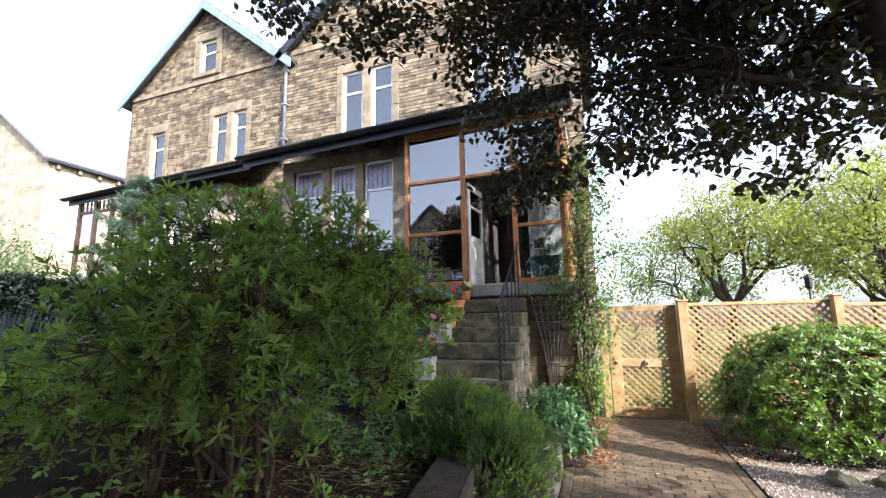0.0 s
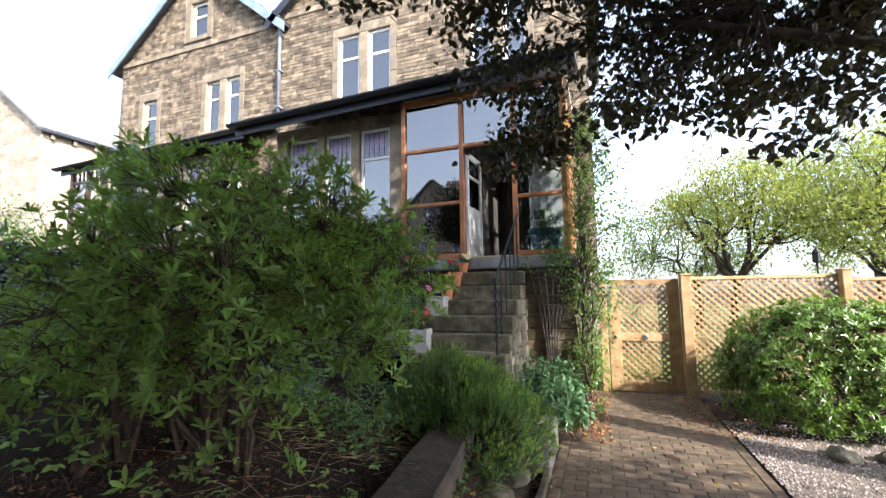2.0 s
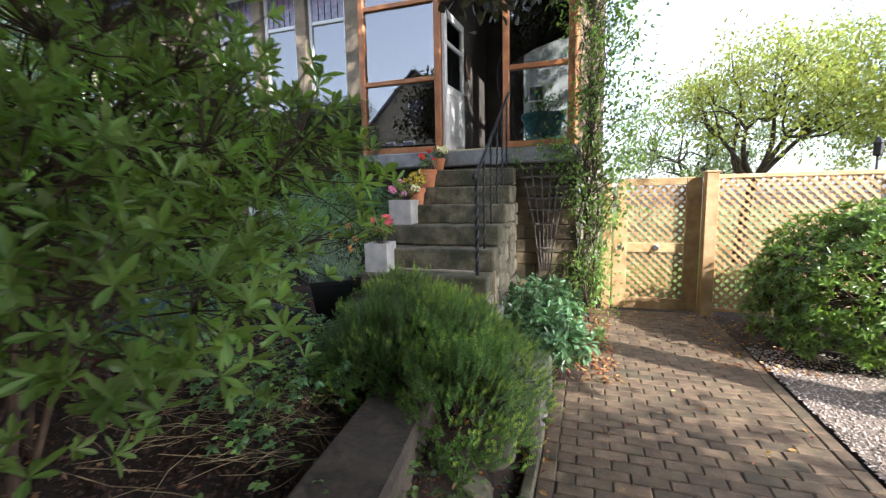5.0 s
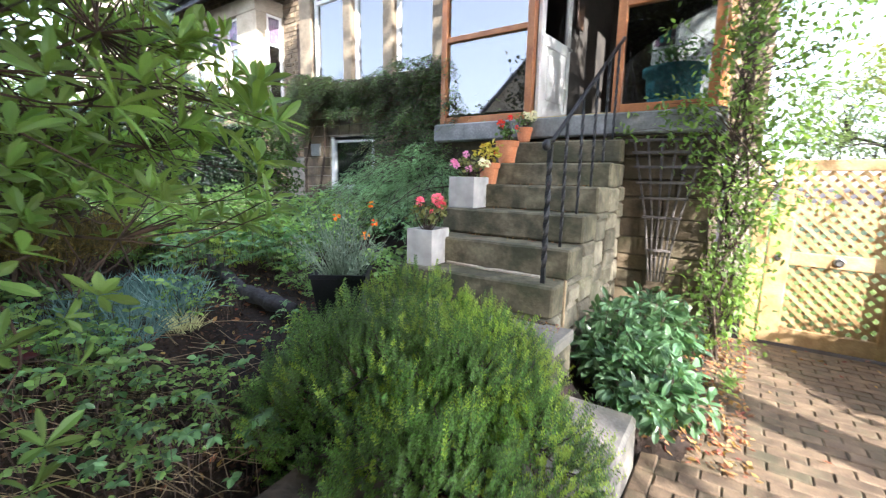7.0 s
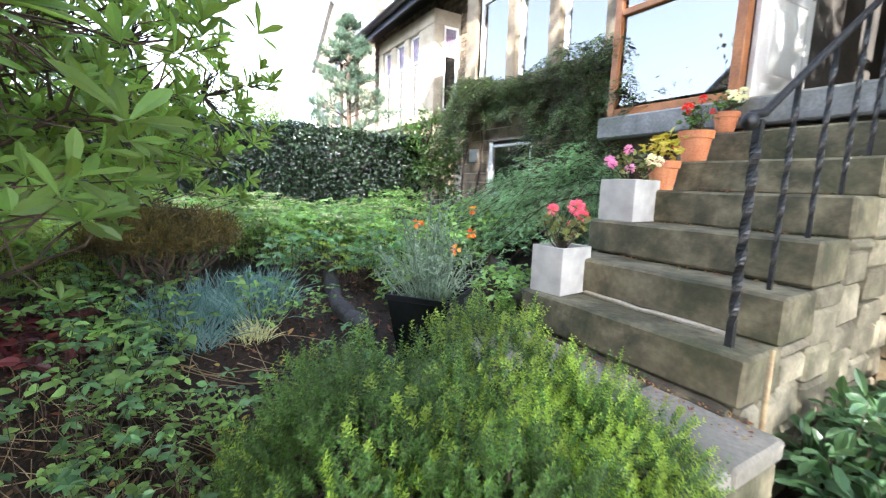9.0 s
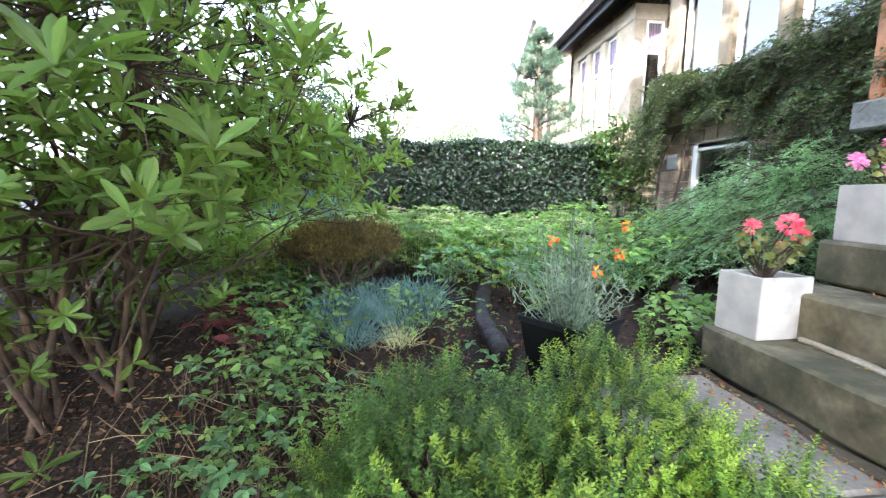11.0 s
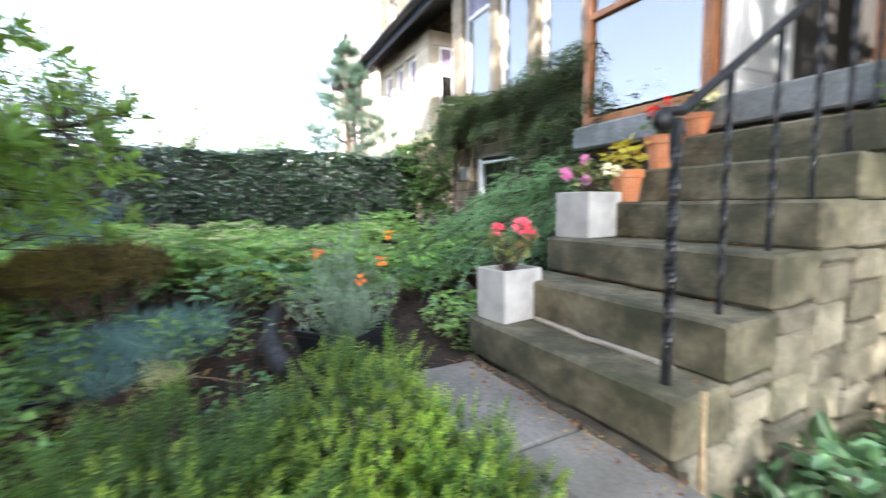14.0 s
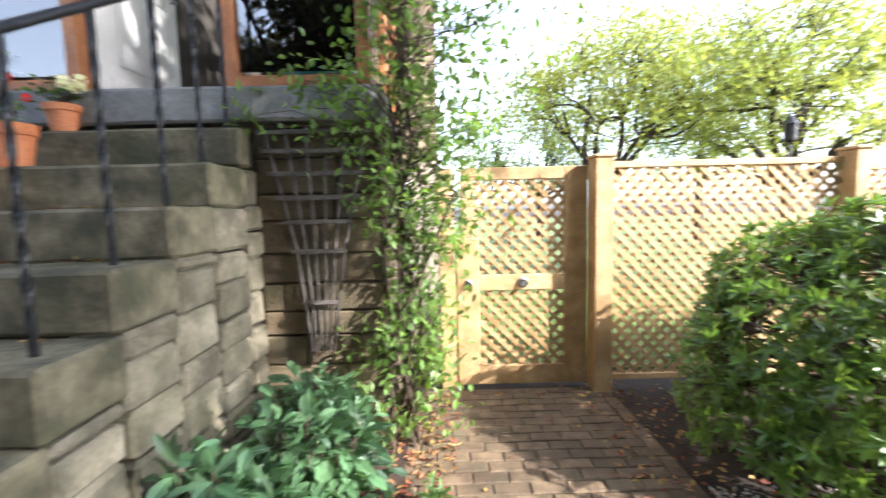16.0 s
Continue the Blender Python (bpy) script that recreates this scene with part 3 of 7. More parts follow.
def bars_window(parent, x0, x1, z0, z1, y, split=0.7, lead=False, label="", east=False, fat=0.06):
    """White sash window: frame as the part, panes and leaded top light under it. East: x0, x1 run along y on the plane x = y."""
    def put(name, a, b, c, d, e, g, mat, par, bev=0.004, lab=""):
        if east:
            return box(name, y - d, y - c, a, b, e, g, mat, par, bev, lab)
        return box(name, a, b, y + c, y + d, e, g, mat, par, bev, lab)

    zs = z0 + (z1 - z0) * split
    bm = bmesh.new()
    for a, b, e, g in ((x0, x0 + fat, z0, z1), (x1 - fat, x1, z0, z1), (x0 + fat, x1 - fat, z0, z0 + fat), (x0 + fat, x1 - fat, z1 - fat, z1), (x0 + fat, x1 - fat, zs - fat / 2, zs + fat / 2)):
        b2 = boxbm(y - 0.07, y, a, b, e, g, 0.006) if east else boxbm(a, b, y, y + 0.07, e, g, 0.006)
        me = bpy.data.meshes.new("tmp")
        b2.to_mesh(me)
        b2.free()
        bm.from_mesh(me)
        bpy.data.meshes.remove(me)
    win = part("window", bm, M_WHITE, parent, label)
    put("lower_pane", x0 + fat, x1 - fat, 0.03, 0.036, z0 + fat, zs - fat / 2, M_GLASS, win, 0).visible_shadow = False
    if lead:
        put("leaded_light", x0 + fat, x1 - fat, 0.03, 0.04, zs + fat / 2, z1 - fat, M_LEADED, win, 0, "purple leaded glass top light")
        n = 5
        for i in range(1, n):
            xx = x0 + fat + (x1 - x0 - 2 * fat) * i / n
            put("lead_came", xx - 0.005, xx + 0.005, 0.022, 0.03, zs + fat / 2, z1 - fat, M_LEAD, win, 0)
        cz, cx, rr = (zs + z1) / 2, (x0 + x1) / 2, min(x1 - x0, z1 - zs) * 0.3
        for k in range(5):
            an = math.pi * (0.1 + 0.2 * k)
            bm = bmesh.new()
            bmesh.ops.create_circle(bm, cap_ends=True, segments=12, radius=rr * 0.42)
            for v in bm.verts:
                v.co = Vector((v.co.x * 0.7, v.co.y * 1.2, 0))
                v.co = Matrix.Rotation(an - math.pi / 2, 4, "Z") @ v.co + Vector((math.cos(an), math.sin(an) * 0.8 - 0.3, 0)) * rr
                v.co = Vector((y - 0.024, cx + v.co.x, cz + v.co.y)) if east else Vector((cx + v.co.x, y + 0.024, cz + v.co.y))
            part("mauve_petal", bm, M_LEADPINK, win)
    else:
        put("top_light", x0 + fat, x1 - fat, 0.03, 0.036, zs + fat / 2, z1 - fat, M_GLASS, win, 0).visible_shadow = False
    return win


def stone_surround(parent, x0, x1, z0, z1, y, w=0.16, mullions=()):
    """Dressed jambs, lintel and sill that stand a little proud of the wall."""
    box("sill", x0 - w, x1 + w, y - 0.06, y + 0.2, z0 - 0.14, z0, M_ASHLAR, parent, 0.01)
    box("lintel", x0 - w, x1 + w, y - 0.015, y + 0.2, z1, z1 + 0.24, M_ASHLAR, parent, 0.01)
    n = max(2, int((z1 - z0) / 0.45))
    for xa in (x0 - w, x1):
        for i in range(n):
            zz = (z1 - z0) / n
            box("jamb_stone", xa, xa + w, y - 0.015 - 0.004 * (i % 2), y + 0.2, z0 + i * zz + 0.003, z0 + (i + 1) * zz - 0.003, M_ASHLAR, parent, 0.008)
    for a, b in mullions:
        box("mullion", a, b, y - 0.01, y + 0.2, z0, z1, M_ASHLAR, parent, 0.015)


WALL_Y = 9.3


def roof_pair(parent, xl, xr, ze, za, y0, y1, board, over=0.3):
    """Two slate slopes and the bargeboards along the front edge."""
    xm = (xl + xr) / 2
    s = (za - ze) / (xm - xl)
    for sign, xa in ((1, xl), (-1, xr)):
        a = Vector((xa - sign * over, 0, ze - s * over))
        b = Vector((xm, 0, za))
        nrm = Vector((-s * sign, 0, 1)).normalized()
        bm = bmesh.new()
        quad = [Vector((p.x, q, p.z)) for p, q in ((a, y0), (b, y0), (b, y1), (a, y1))]
        lo = [bm.verts.new(p) for p in quad]
        hi = [bm.verts.new(p + nrm * 0.06) for p in quad]
        bm.faces.new(lo)
        bm.faces.new(hi[::-1])
        for i in range(4):
            bm.faces.new((lo[i], lo[(i + 1) % 4], hi[(i + 1) % 4], hi[i]))
        slope_ob = part("roof_slope", bm, M_SLATE, parent)
        sv, sf = [], []
        ln = (b - a).length
        rows = int(ln / 0.26)
        dirv = (b - a).normalized()
        for i in range(rows):
            yy = y0 + (0.15 if i % 2 else 0.0)
            while yy < y1 - 0.1:
                p = a + dirv * (ln * i / rows)
                q = a + dirv * (ln * (i + 1.1) / rows)
                lift0, lift1 = nrm * 0.085, nrm * 0.066
                k = len(sv)
                y2 = min(yy + 0.295, y1)
                for pt, lift, yk in ((p, lift0, yy), (q, lift1, yy), (q, lift1, y2), (p, lift0, y2)):
                    sv.append((pt.x + lift.x, yk, pt.z + lift.z))
                for pt, lift, yk in ((p, lift0 - nrm * 0.02, yy), (p, lift0 - nrm * 0.02, y2)):
                    sv.append((pt.x + lift.x, yk, pt.z + lift.z))
                sf += [(k, k + 1, k + 2, k + 3), (k, k + 3, k + 5, k + 4)]
                yy += 0.3
        sl = tris("slate_covering", sv, sf, M_SLATE, slope_ob)
        sl["kind"] = "stuff"
        bm = bmesh.new()
        q = [a + Vector((0, 0, -0.2)), b + Vector((0, 0, -0.2)), b + Vector((0, 0, 0.08)), a + Vector((0, 0, 0.08))]
        f0 = [bm.verts.new((p.x, y0 - 0.04, p.z)) for p in q]
        f1 = [bm.verts.new((p.x, y0 - 0.005, p.z)) for p in q]
        bm.faces.new(f0)
        bm.faces.new(f1[::-1])
        for i in range(4):
            bm.faces.new((f0[i], f0[(i + 1) % 4], f1[(i + 1) % 4], f1[i]))
        part("bargeboard", bm, board, parent)


def gable_slope(xl, xr, ze, za):
    xm = (xl + xr) / 2

    def at(z):
        if z <= ze:
            return xl, xr
        k = (z - ze) / (za - ze)
        return xl + (xm - xl) * k, xr + (xm - xr) * k
    return at


def lean_to(parent, x0, x1, y0, z0a, z0b, y1, z1):
    """A single-pitch roof with a dark fascia and gutter; the eaves fall slightly from x1 to x0."""
    bm = bmesh.new()
    pts = [(x0, y0, z0a), (x1, y0, z0b), (x1, y1, z1), (x0, y1, z1)]
    lo = [bm.verts.new(p) for p in pts]
    hi = [bm.verts.new((p[0], p[1], p[2] + 0.06)) for p in pts]
    bm.faces.new(lo[::-1])
    bm.faces.new(hi)
    for i in range(4):
        bm.faces.new((lo[i], lo[(i + 1) % 4], hi[(i + 1) % 4], hi[i]))
    part("lean_to_roof", bm, M_SLATE, parent)
    bm = bmesh.new()
    for yy, drop, top in ((y0 - 0.005, -0.14, 0.05), (y0 + 0.025, -0.14, 0.05)):
        for xx, zz in ((x0, z0a), (x1, z0b)):
            bm.verts.new((xx, yy, zz + drop))
            bm.verts.new((xx, yy, zz + top))
    bmesh.ops.convex_hull(bm, input=bm.verts[:])
    part("fascia_board", bm, M_NAVY, parent)
    prof = [(-0.06 + 0.06 * math.cos(a), 0.06 * math.sin(a)) for a in np.linspace(math.pi, 2 * math.pi, 8)]
    bm = bmesh.new()
    rows = []
    for xx, zz in ((x0 - 0.05, z0a), (x1 + 0.05, z0b)):
        rows.append([bm.verts.new((xx, y0 - 0.01 + 2 * (p[0] + 0.0) * 0.9, zz + 0.04 + p[1])) for p in prof] + [bm.verts.new((xx, y0 - 0.01 + 2 * p[0] * 0.8, zz + 0.045 + p[1] * 0.85)) for p in prof[::-1]])
    n = len(rows[0])
    for i in range(n):
        bm.faces.new((rows[0][i], rows[0][(i + 1) % n], rows[1][(i + 1) % n], rows[1][i]))
    bm.faces.new(rows[0][::-1])
    bm.faces.new(rows[1])
    part("gutter", bm, M_NAVY, parent)


# ---- the house with the timber porch ----
house = thing("house", (-3.6, 12, 0.0), "sooty gritstone semi-detached house with a timber porch", "house")
UP = [(-5.68, -5.08, 6.35, 8.1), (-4.82, -4.22, 6.35, 8.1)]
UP2 = [(-2.2, -1.72, 6.35, 8.1), (-1.46, -0.98, 6.35, 8.1)]
HOLES = [(-5.85, -4.05, 6.2, 8.34), (-2.37, -0.81, 6.2, 8.34), (-3.1, -0.2, 2.2, 5.2)]
stone_wall(house, facing_south(WALL_Y), -7.5, 0.22, 2.0, 12.1, HOLES + [(-4.1, -3.3, 9.6, 11.0)], slope=gable_slope(-7.5, 0.22, 9.1, 12.3), seed=3)
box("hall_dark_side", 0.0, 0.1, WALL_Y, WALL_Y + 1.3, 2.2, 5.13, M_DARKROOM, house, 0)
stone_wall(house, facing_east(0.22), WALL_Y, 16, -0.1, 9.1, [], seed=4)
for wins in (UP, UP2):
    for a, b, c, d in wins:
        w = bars_window(house, a, b, c, d, WALL_Y + 0.06, 0.66, False, "white sash window with a leaded top light")
        box("curtain", a + 0.05, a + 0.2, WALL_Y + 0.16, WALL_Y + 0.2, c, d, M_CURTAIN, w, 0.01)
    stone_surround(house, wins[0][0], wins[1][1], wins[0][2], wins[0][3], WALL_Y, 0.17, [(wins[0][1], wins[1][0])])
bars_window(house, -3.95, -3.45, 9.7, 10.9, WALL_Y + 0.06, 0.6)
# dark block behind the panes stands in for an unlit room
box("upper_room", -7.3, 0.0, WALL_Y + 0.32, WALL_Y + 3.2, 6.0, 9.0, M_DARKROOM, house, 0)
roof_pair(house, -7.5, 0.22, 9.1, 12.3, WALL_Y - 0.22, 16, M_NAVY)
box("string_course", -7.4, 0.2, WALL_Y - 0.04, WALL_Y + 0.1, 9.0, 9.16, M_ASHLAR, house, 0.01)
lean_to(house, -6.75, 0.05, 7.2, 5.08, 5.3, WALL_Y, 6.1)

# bay with three lights
BAY_Y = 7.82
BAYWIN = [(-5.92, -5.18), (-4.99, -4.36), (-4.16, -3.48)]
for a, b in ((-6.22, -5.92), (-5.18, -4.99), (-4.36, -4.16), (-3.48, -3.06)):
    box("pier", a, b, BAY_Y, BAY_Y + 0.28, 3.0, 4.92, M_ASHLAR, house, 0.015)
box("lintel", -6.22, -3.06, BAY_Y - 0.01, BAY_Y + 0.3, 4.92, 5.16, M_ASHLAR, house, 0.01)
box("bay_sill", -6.27, -3.06, BAY_Y - 0.09, BAY_Y + 0.3, 2.84, 3.0, M_STEP, house, 0.012)
for a, b in BAYWIN:
    bars_window(house, a, b, 3.0, 4.92, BAY_Y + 0.08, 0.68, True, "white bay window with a mauve leaded top light", fat=0.055)
    box("net_curtain", a + 0.02, a + 0.17, BAY_Y + 0.32, BAY_Y + 0.35, 3.02, 4.3, M_CURTAIN, house, 0.01)
CEL = (-5.55, -4.55, 1.35, 2.2)
stone_wall(house, facing_south(BAY_Y + 0.03), -6.22, -3.06, 0.4, 2.84, [(CEL[0], CEL[1], CEL[2], CEL[3])], seed=8, height=(0.12, 0.18))
stone_wall(house, facing_west(-6.22), BAY_Y + 0.05, WALL_Y, 0.4, 5.0, [], seed=9)
stone_wall(house, facing_east(-3.06), BAY_Y + 0.4, WALL_Y, 2.0, 5.0, [], seed=10)
box("bay_room_floor", -6.0, -3.1, 8.2, WALL_Y + 1.5, 2.6, 2.7, M_DARKWOOD, house, 0)
box("bay_room_wall", -6.0, -3.3, WALL_Y + 0.2, WALL_Y + 0.3, 2.7, 5.0, M_DARKROOM, house, 0)
bars_window(house, CEL[0], CEL[1], CEL[2], CEL[3], BAY_Y + 0.06, 0.98, False, "white cellar window behind the climber", fat=0.09)
box("cellar_wall", -5.9, -4.2, 8.9, 9.0, 1.0, 2.5, M_DARKROOM, house, 0)
vent = box("air_vent", -5.98, -5.76, BAY_Y - 0.01, BAY_Y + 0.03, 1.9, 2.1, M_STEEL, house, 0.004)
for i in range(4):
    box("vent_slat", -5.97, -5.77, BAY_Y - 0.02, BAY_Y - 0.011, 1.92 + 0.045 * i, 1.945 + 0.045 * i, M_STEEL, vent, 0.002)

# drainpipe on the party line
tube("drainpipe", [(-7.45, WALL_Y - 0.1, 5.9), (-7.45, WALL_Y - 0.1, 8.75), (-7.5, WALL_Y - 0.14, 8.95)], 0.05, M_PIPE, house, 10)
box("hopper", -7.62, -7.38, WALL_Y - 0.24, WALL_Y - 0.02, 8.95, 9.2, M_NAVY, house, 0.015)
for z in (6.5, 7.5, 8.5):
    box("pipe_clip", -7.53, -7.37, WALL_Y - 0.16, WALL_Y, z, z + 0.05, M_PIPE, house, 0.004)

# ---- glazed timber porch ----
porch = thing("porch", (-1.6, 7.9, 2.2), "glazed porch of orange-brown timber, its white door open", "porch")
PY = 7.47
for x in (-3.0, -1.9, -0.99, -0.2):
    box("post", x - 0.04, x + 0.04, PY - 0.045, PY + 0.045, 2.21, 5.12, M_TIMBER, porch, 0.008)
for x0, x1, zs in ((-2.96, -1.94, (3.17, 4.16)), (-1.86, -1.03, (4.16,)), (-0.95, -0.24, (3.19, 4.19))):
    for z in zs:
        box("transom", x0, x1, PY - 0.04, PY + 0.04, z - 0.03, z + 0.03, M_TIMBER, porch, 0.006)
    box("head_rail", x0, x1, PY - 0.04, PY + 0.04, 5.03, 5.12, M_TIMBER, porch, 0.006)
    if x0 != -1.86:
        box("bottom_rail", x0, x1, PY - 0.04, PY + 0.04, 2.21, 2.29, M_TIMBER, porch, 0.006)
    edges = [2.29, *[z for z in zs], 5.03] if x0 != -1.86 else [4.16, 5.03]
    for za, zb in zip(edges, edges[1:]):
        box("pane", x0, x1, PY, PY + 0.006, za + 0.03, zb - 0.03, M_GLASS, porch, 0).visible_shadow = False
for y0, y1 in ((PY + 0.05, 8.35), (8.43, WALL_Y - 0.05)):
    for z in (2.25, 3.19, 4.19, 5.08):
        box("side_rail", -0.235, -0.165, y0, y1, z - 0.035, z + 0.035, M_TIMBER, porch, 0.006)
    for za, zb in ((2.285, 3.155), (3.225, 4.155), (4.225, 5.045)):
        box("side_pane", -0.203, -0.197, y0, y1, za, zb, M_GLASS, porch, 0).visible_shadow = False
box("side_post", -0.24, -0.16, 8.35, 8.43, 2.21, 5.12, M_TIMBER, porch, 0.008)
box("side_post", -0.24, -0.16, WALL_Y - 0.05, WALL_Y - 0.002, 2.21, 5.12, M_TIMBER, porch, 0.008)
box("porch_floor", -3.04, -0.1, PY - 0.02, WALL_Y + 2.5, 2.1, 2.2, M_DARKWOOD, porch, 0)
box("porch_ceiling", -3.04, -0.1, PY + 0.06, WALL_Y + 2.5, 5.13, 5.2, M_PLASTER, porch, 0)
# hall walls take the room colour that carries the indoor shade
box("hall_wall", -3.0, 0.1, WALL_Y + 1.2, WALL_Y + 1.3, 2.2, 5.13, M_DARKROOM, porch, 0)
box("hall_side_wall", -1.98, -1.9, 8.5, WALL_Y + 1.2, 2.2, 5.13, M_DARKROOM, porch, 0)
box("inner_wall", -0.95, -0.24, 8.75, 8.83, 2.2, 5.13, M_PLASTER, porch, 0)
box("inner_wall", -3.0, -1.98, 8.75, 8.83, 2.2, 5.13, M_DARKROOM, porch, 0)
part("dado_rail", boxbm(-0.6, 0.6, -0.02, 0.02, -0.03, 0.03, 0.005, Matrix.Translation((-1.4, WALL_Y + 1.17, 3.05)) @ Matrix.Rotation(radians(24), 4, "Y")), M_DARKWOOD, porch)
box("picture", -1.86, -1.84, 8.7, 8.95, 3.5, 3.85, M_DARKWOOD, porch, 0.005)
bm = bmesh.new()
bmesh.ops.create_uvsphere(bm, u_segments=12, v_segments=8, radius=0.2)
bm.transform(Matrix.Translation((-1.3, 9.2, 3.55)) @ Matrix.Diagonal((0.8, 0.5, 2.2, 1)))
part("dark_coat", bm, M_NAVY, porch, "dark coat hung in the hall", True)

# open door leaf, turned inwards on its left side
leaf_turn = Matrix.Translation((-1.84, PY + 0.06, 2.22)) @ Matrix.Rotation(radians(86), 4, "Z")
DW, DH = 0.76, 1.86
bm = bmesh.new()
for a, b, e, g in ((0, 0.09, 0, DH), (DW - 0.09, DW, 0, DH), (0.09, DW - 0.09, 0, 0.14), (0.09, DW - 0.09, 0.78, 0.9), (0.09, DW - 0.09, DH - 0.1, DH), (0.09, DW - 0.09, 1.42, 1.47)):
    b2 = boxbm(a, b, -0.022, 0.022, e, g, 0.004)
    me = bpy.data.meshes.new("tmp")
    b2.to_mesh(me)
    b2.free()
    bm.from_mesh(me)
    bpy.data.meshes.remove(me)
bm.transform(leaf_turn)
door = part("door", bm, M_WHITE, porch, "white half-glazed door standing open")
part("door_panel", boxbm(0.09, DW - 0.09, -0.012, 0.012, 0.14, 0.78, 0, leaf_turn), M_WHITE, door)
part("raised_field", boxbm(0.17, DW - 0.17, -0.022, 0.022, 0.22, 0.7, 0.012, leaf_turn), M_WHITE, door)
for za, zb in ((0.9, 1.42), (1.47, DH - 0.1)):
    part("door_pane", boxbm(0.09, DW - 0.09, -0.003, 0.003, za, zb, 0, leaf_turn), M_GLASS, door).visible_shadow = False
part("door_handle", tubebm([leaf_turn @ Vector(p) for p in ((DW - 0.05, -0.02, 0.86), (DW - 0.05, -0.06, 0.86), (DW - 0.16, -0.06, 0.86))], 0.009, 8), M_STEEL, door, "steel lever handle", True)

# ---- porch base and staircase ----
base = thing("porch_base", (-1.5, 7.6, 0.0), "sooty coursed stone base under the porch with a slab on top", "stone wall", kind="structure")
worn_box("top_slab", -3.05, -0.08, PY - 0.16, PY + 0.3, 2.0, 2.2, M_SLAB, base, 0.015, 0.006)
box("threshold", -1.86, -1.03, PY - 0.05, PY + 0.05, 2.203, 2.222, M_BRASS, porch, 0.004, "worn brass threshold strip")
box("base_core", -3.0, -0.16, PY - 0.03, PY + 0.3, -0.05, 2.0, M_SAND, base, 0)
box("base_core_side", -0.4, -0.16, PY + 0.3, WALL_Y, -0.05, 2.1, M_SAND, base, 0)
r = random.Random(5)
z = 0.0
while z < 1.98:
    h = min(r.uniform(0.15, 0.21), 2.0 - z)
    x = -0.86
    while x < -0.14:
        w = min(r.uniform(0.25, 0.5), -0.12 - x)
        if -0.12 - (x + w) < 0.12:
            w = -0.12 - x
        box("stone", x + 0.004, x + w - 0.005, PY - 0.07 - r.uniform(0, 0.012), PY - 0.03, z + 0.005, z + h - 0.005, M_BASESTONE, base, 0.008, jitter=0.003)
        x += w
    y = PY - 0.03
    while y < WALL_Y - 0.02:
        w = min(r.uniform(0.3, 0.55), WALL_Y - y)
        box("stone", -0.16, -0.13 + r.uniform(0, 0.012), y + 0.004, y + w - 0.005, z + 0.005, z + h - 0.005, M_BASESTONE, base, 0.008, jitter=0.003)
        y += w
    z += h

stairs = thing("stone_staircase", (-1.48, 6.4, 0.63), "worn stone garden staircase with pale rough side wall", "staircase")
SX0, SX1 = -2.13, -0.84
STEPS = [(5.625, 0.865), (5.9, 1.08), (6.2, 1.302), (6.52, 1.514), (6.85, 1.722), (7.18, 1.946)]
under = 0.62
for i, (y, top) in enumerate(STEPS):
    back = (STEPS[i + 1][0] + 0.03) if i < 5 else PY - 0.15
    worn_box("step", SX0 + random.uniform(-0.01, 0.01), SX1 + random.uniform(-0.006, 0.006), y, back, top - 0.212, top, M_STEP, stairs, 0.014, 0.007, step=0.1)
worn_box("pale_mortar_strip", -1.84, -1.03, 5.868, 5.9, 0.862, 0.882, M_MORTAR, stairs, 0.006, 0.022, step=0.05)
r = random.Random(11)
for i in range(1, 6):
    y0, top = STEPS[i][0] + 0.02, STEPS[i][1] - 0.215
    z = 0.0
    while z < top - 0.02:
        h = min(r.uniform(0.13, 0.21), top - z)
        if top - z - h < 0.05:
            h = top - z
        y1 = (STEPS[i + 1][0] if i < 5 else PY - 0.08)
        y = y0
        while y < y1 - 0.02:
            w = min(r.uniform(0.22, 0.5), y1 - y)
            if y1 - y - w < 0.08:
                w = y1 - y
            box("stone", SX1 - 0.2, SX1 - 0.012 + r.uniform(0, 0.025), y + 0.003, y + w - 0.004, z + 0.003, z + h - 0.004, M_PALE, stairs, 0.018, jitter=0.008)
            y += w
        z += h
for i in range(0, 6):
    y0, top = STEPS[i][0] + 0.01, STEPS[i][1] - 0.22
    box("rubble_core", SX0 + 0.05, SX1 - 0.1, y0 + 0.05, PY - 0.1 - 0.01 * i, top - 0.25 if i else 0.0, top, M_SAND, stairs, 0)
worn_box("foundation_stone", SX0 + 0.3, SX1 - 0.02, 5.66, 5.95, 0.0, 0.64, M_PALE, stairs, 0.02, 0.012)
for i in range(2):
    worn_box("foundation_stone", SX1 - 0.35, SX1 + 0.01, 5.66 + 0.15 * i, 5.66 + 0.15 * (i + 1) - 0.004, 0.0, 0.64, M_PALE, stairs, 0.02, 0.01)

worn_box("broken_mortar_fillet", -2.1, -0.86, 5.575, 5.64, 0.6, 0.645, M_SAND, stairs, 0.012, 0.02, "dark crumbling mortar at the foot of the steps", 0.06)
stake = tube("garden_stake", [(-0.77, 5.66, 0.08), (-0.772, 5.655, 0.5), (-0.77, 5.64, 0.93)], [0.012, 0.011, 0.01], M_TWIG, None, 8)
tagged(stake, "pale thin wooden garden stake beside the steps", "stake")
landing = thing("stone_landing", (-1.3, 5.3, 0.4), "grey flagstone landing at the foot of the steps", "paving", kind="structure")
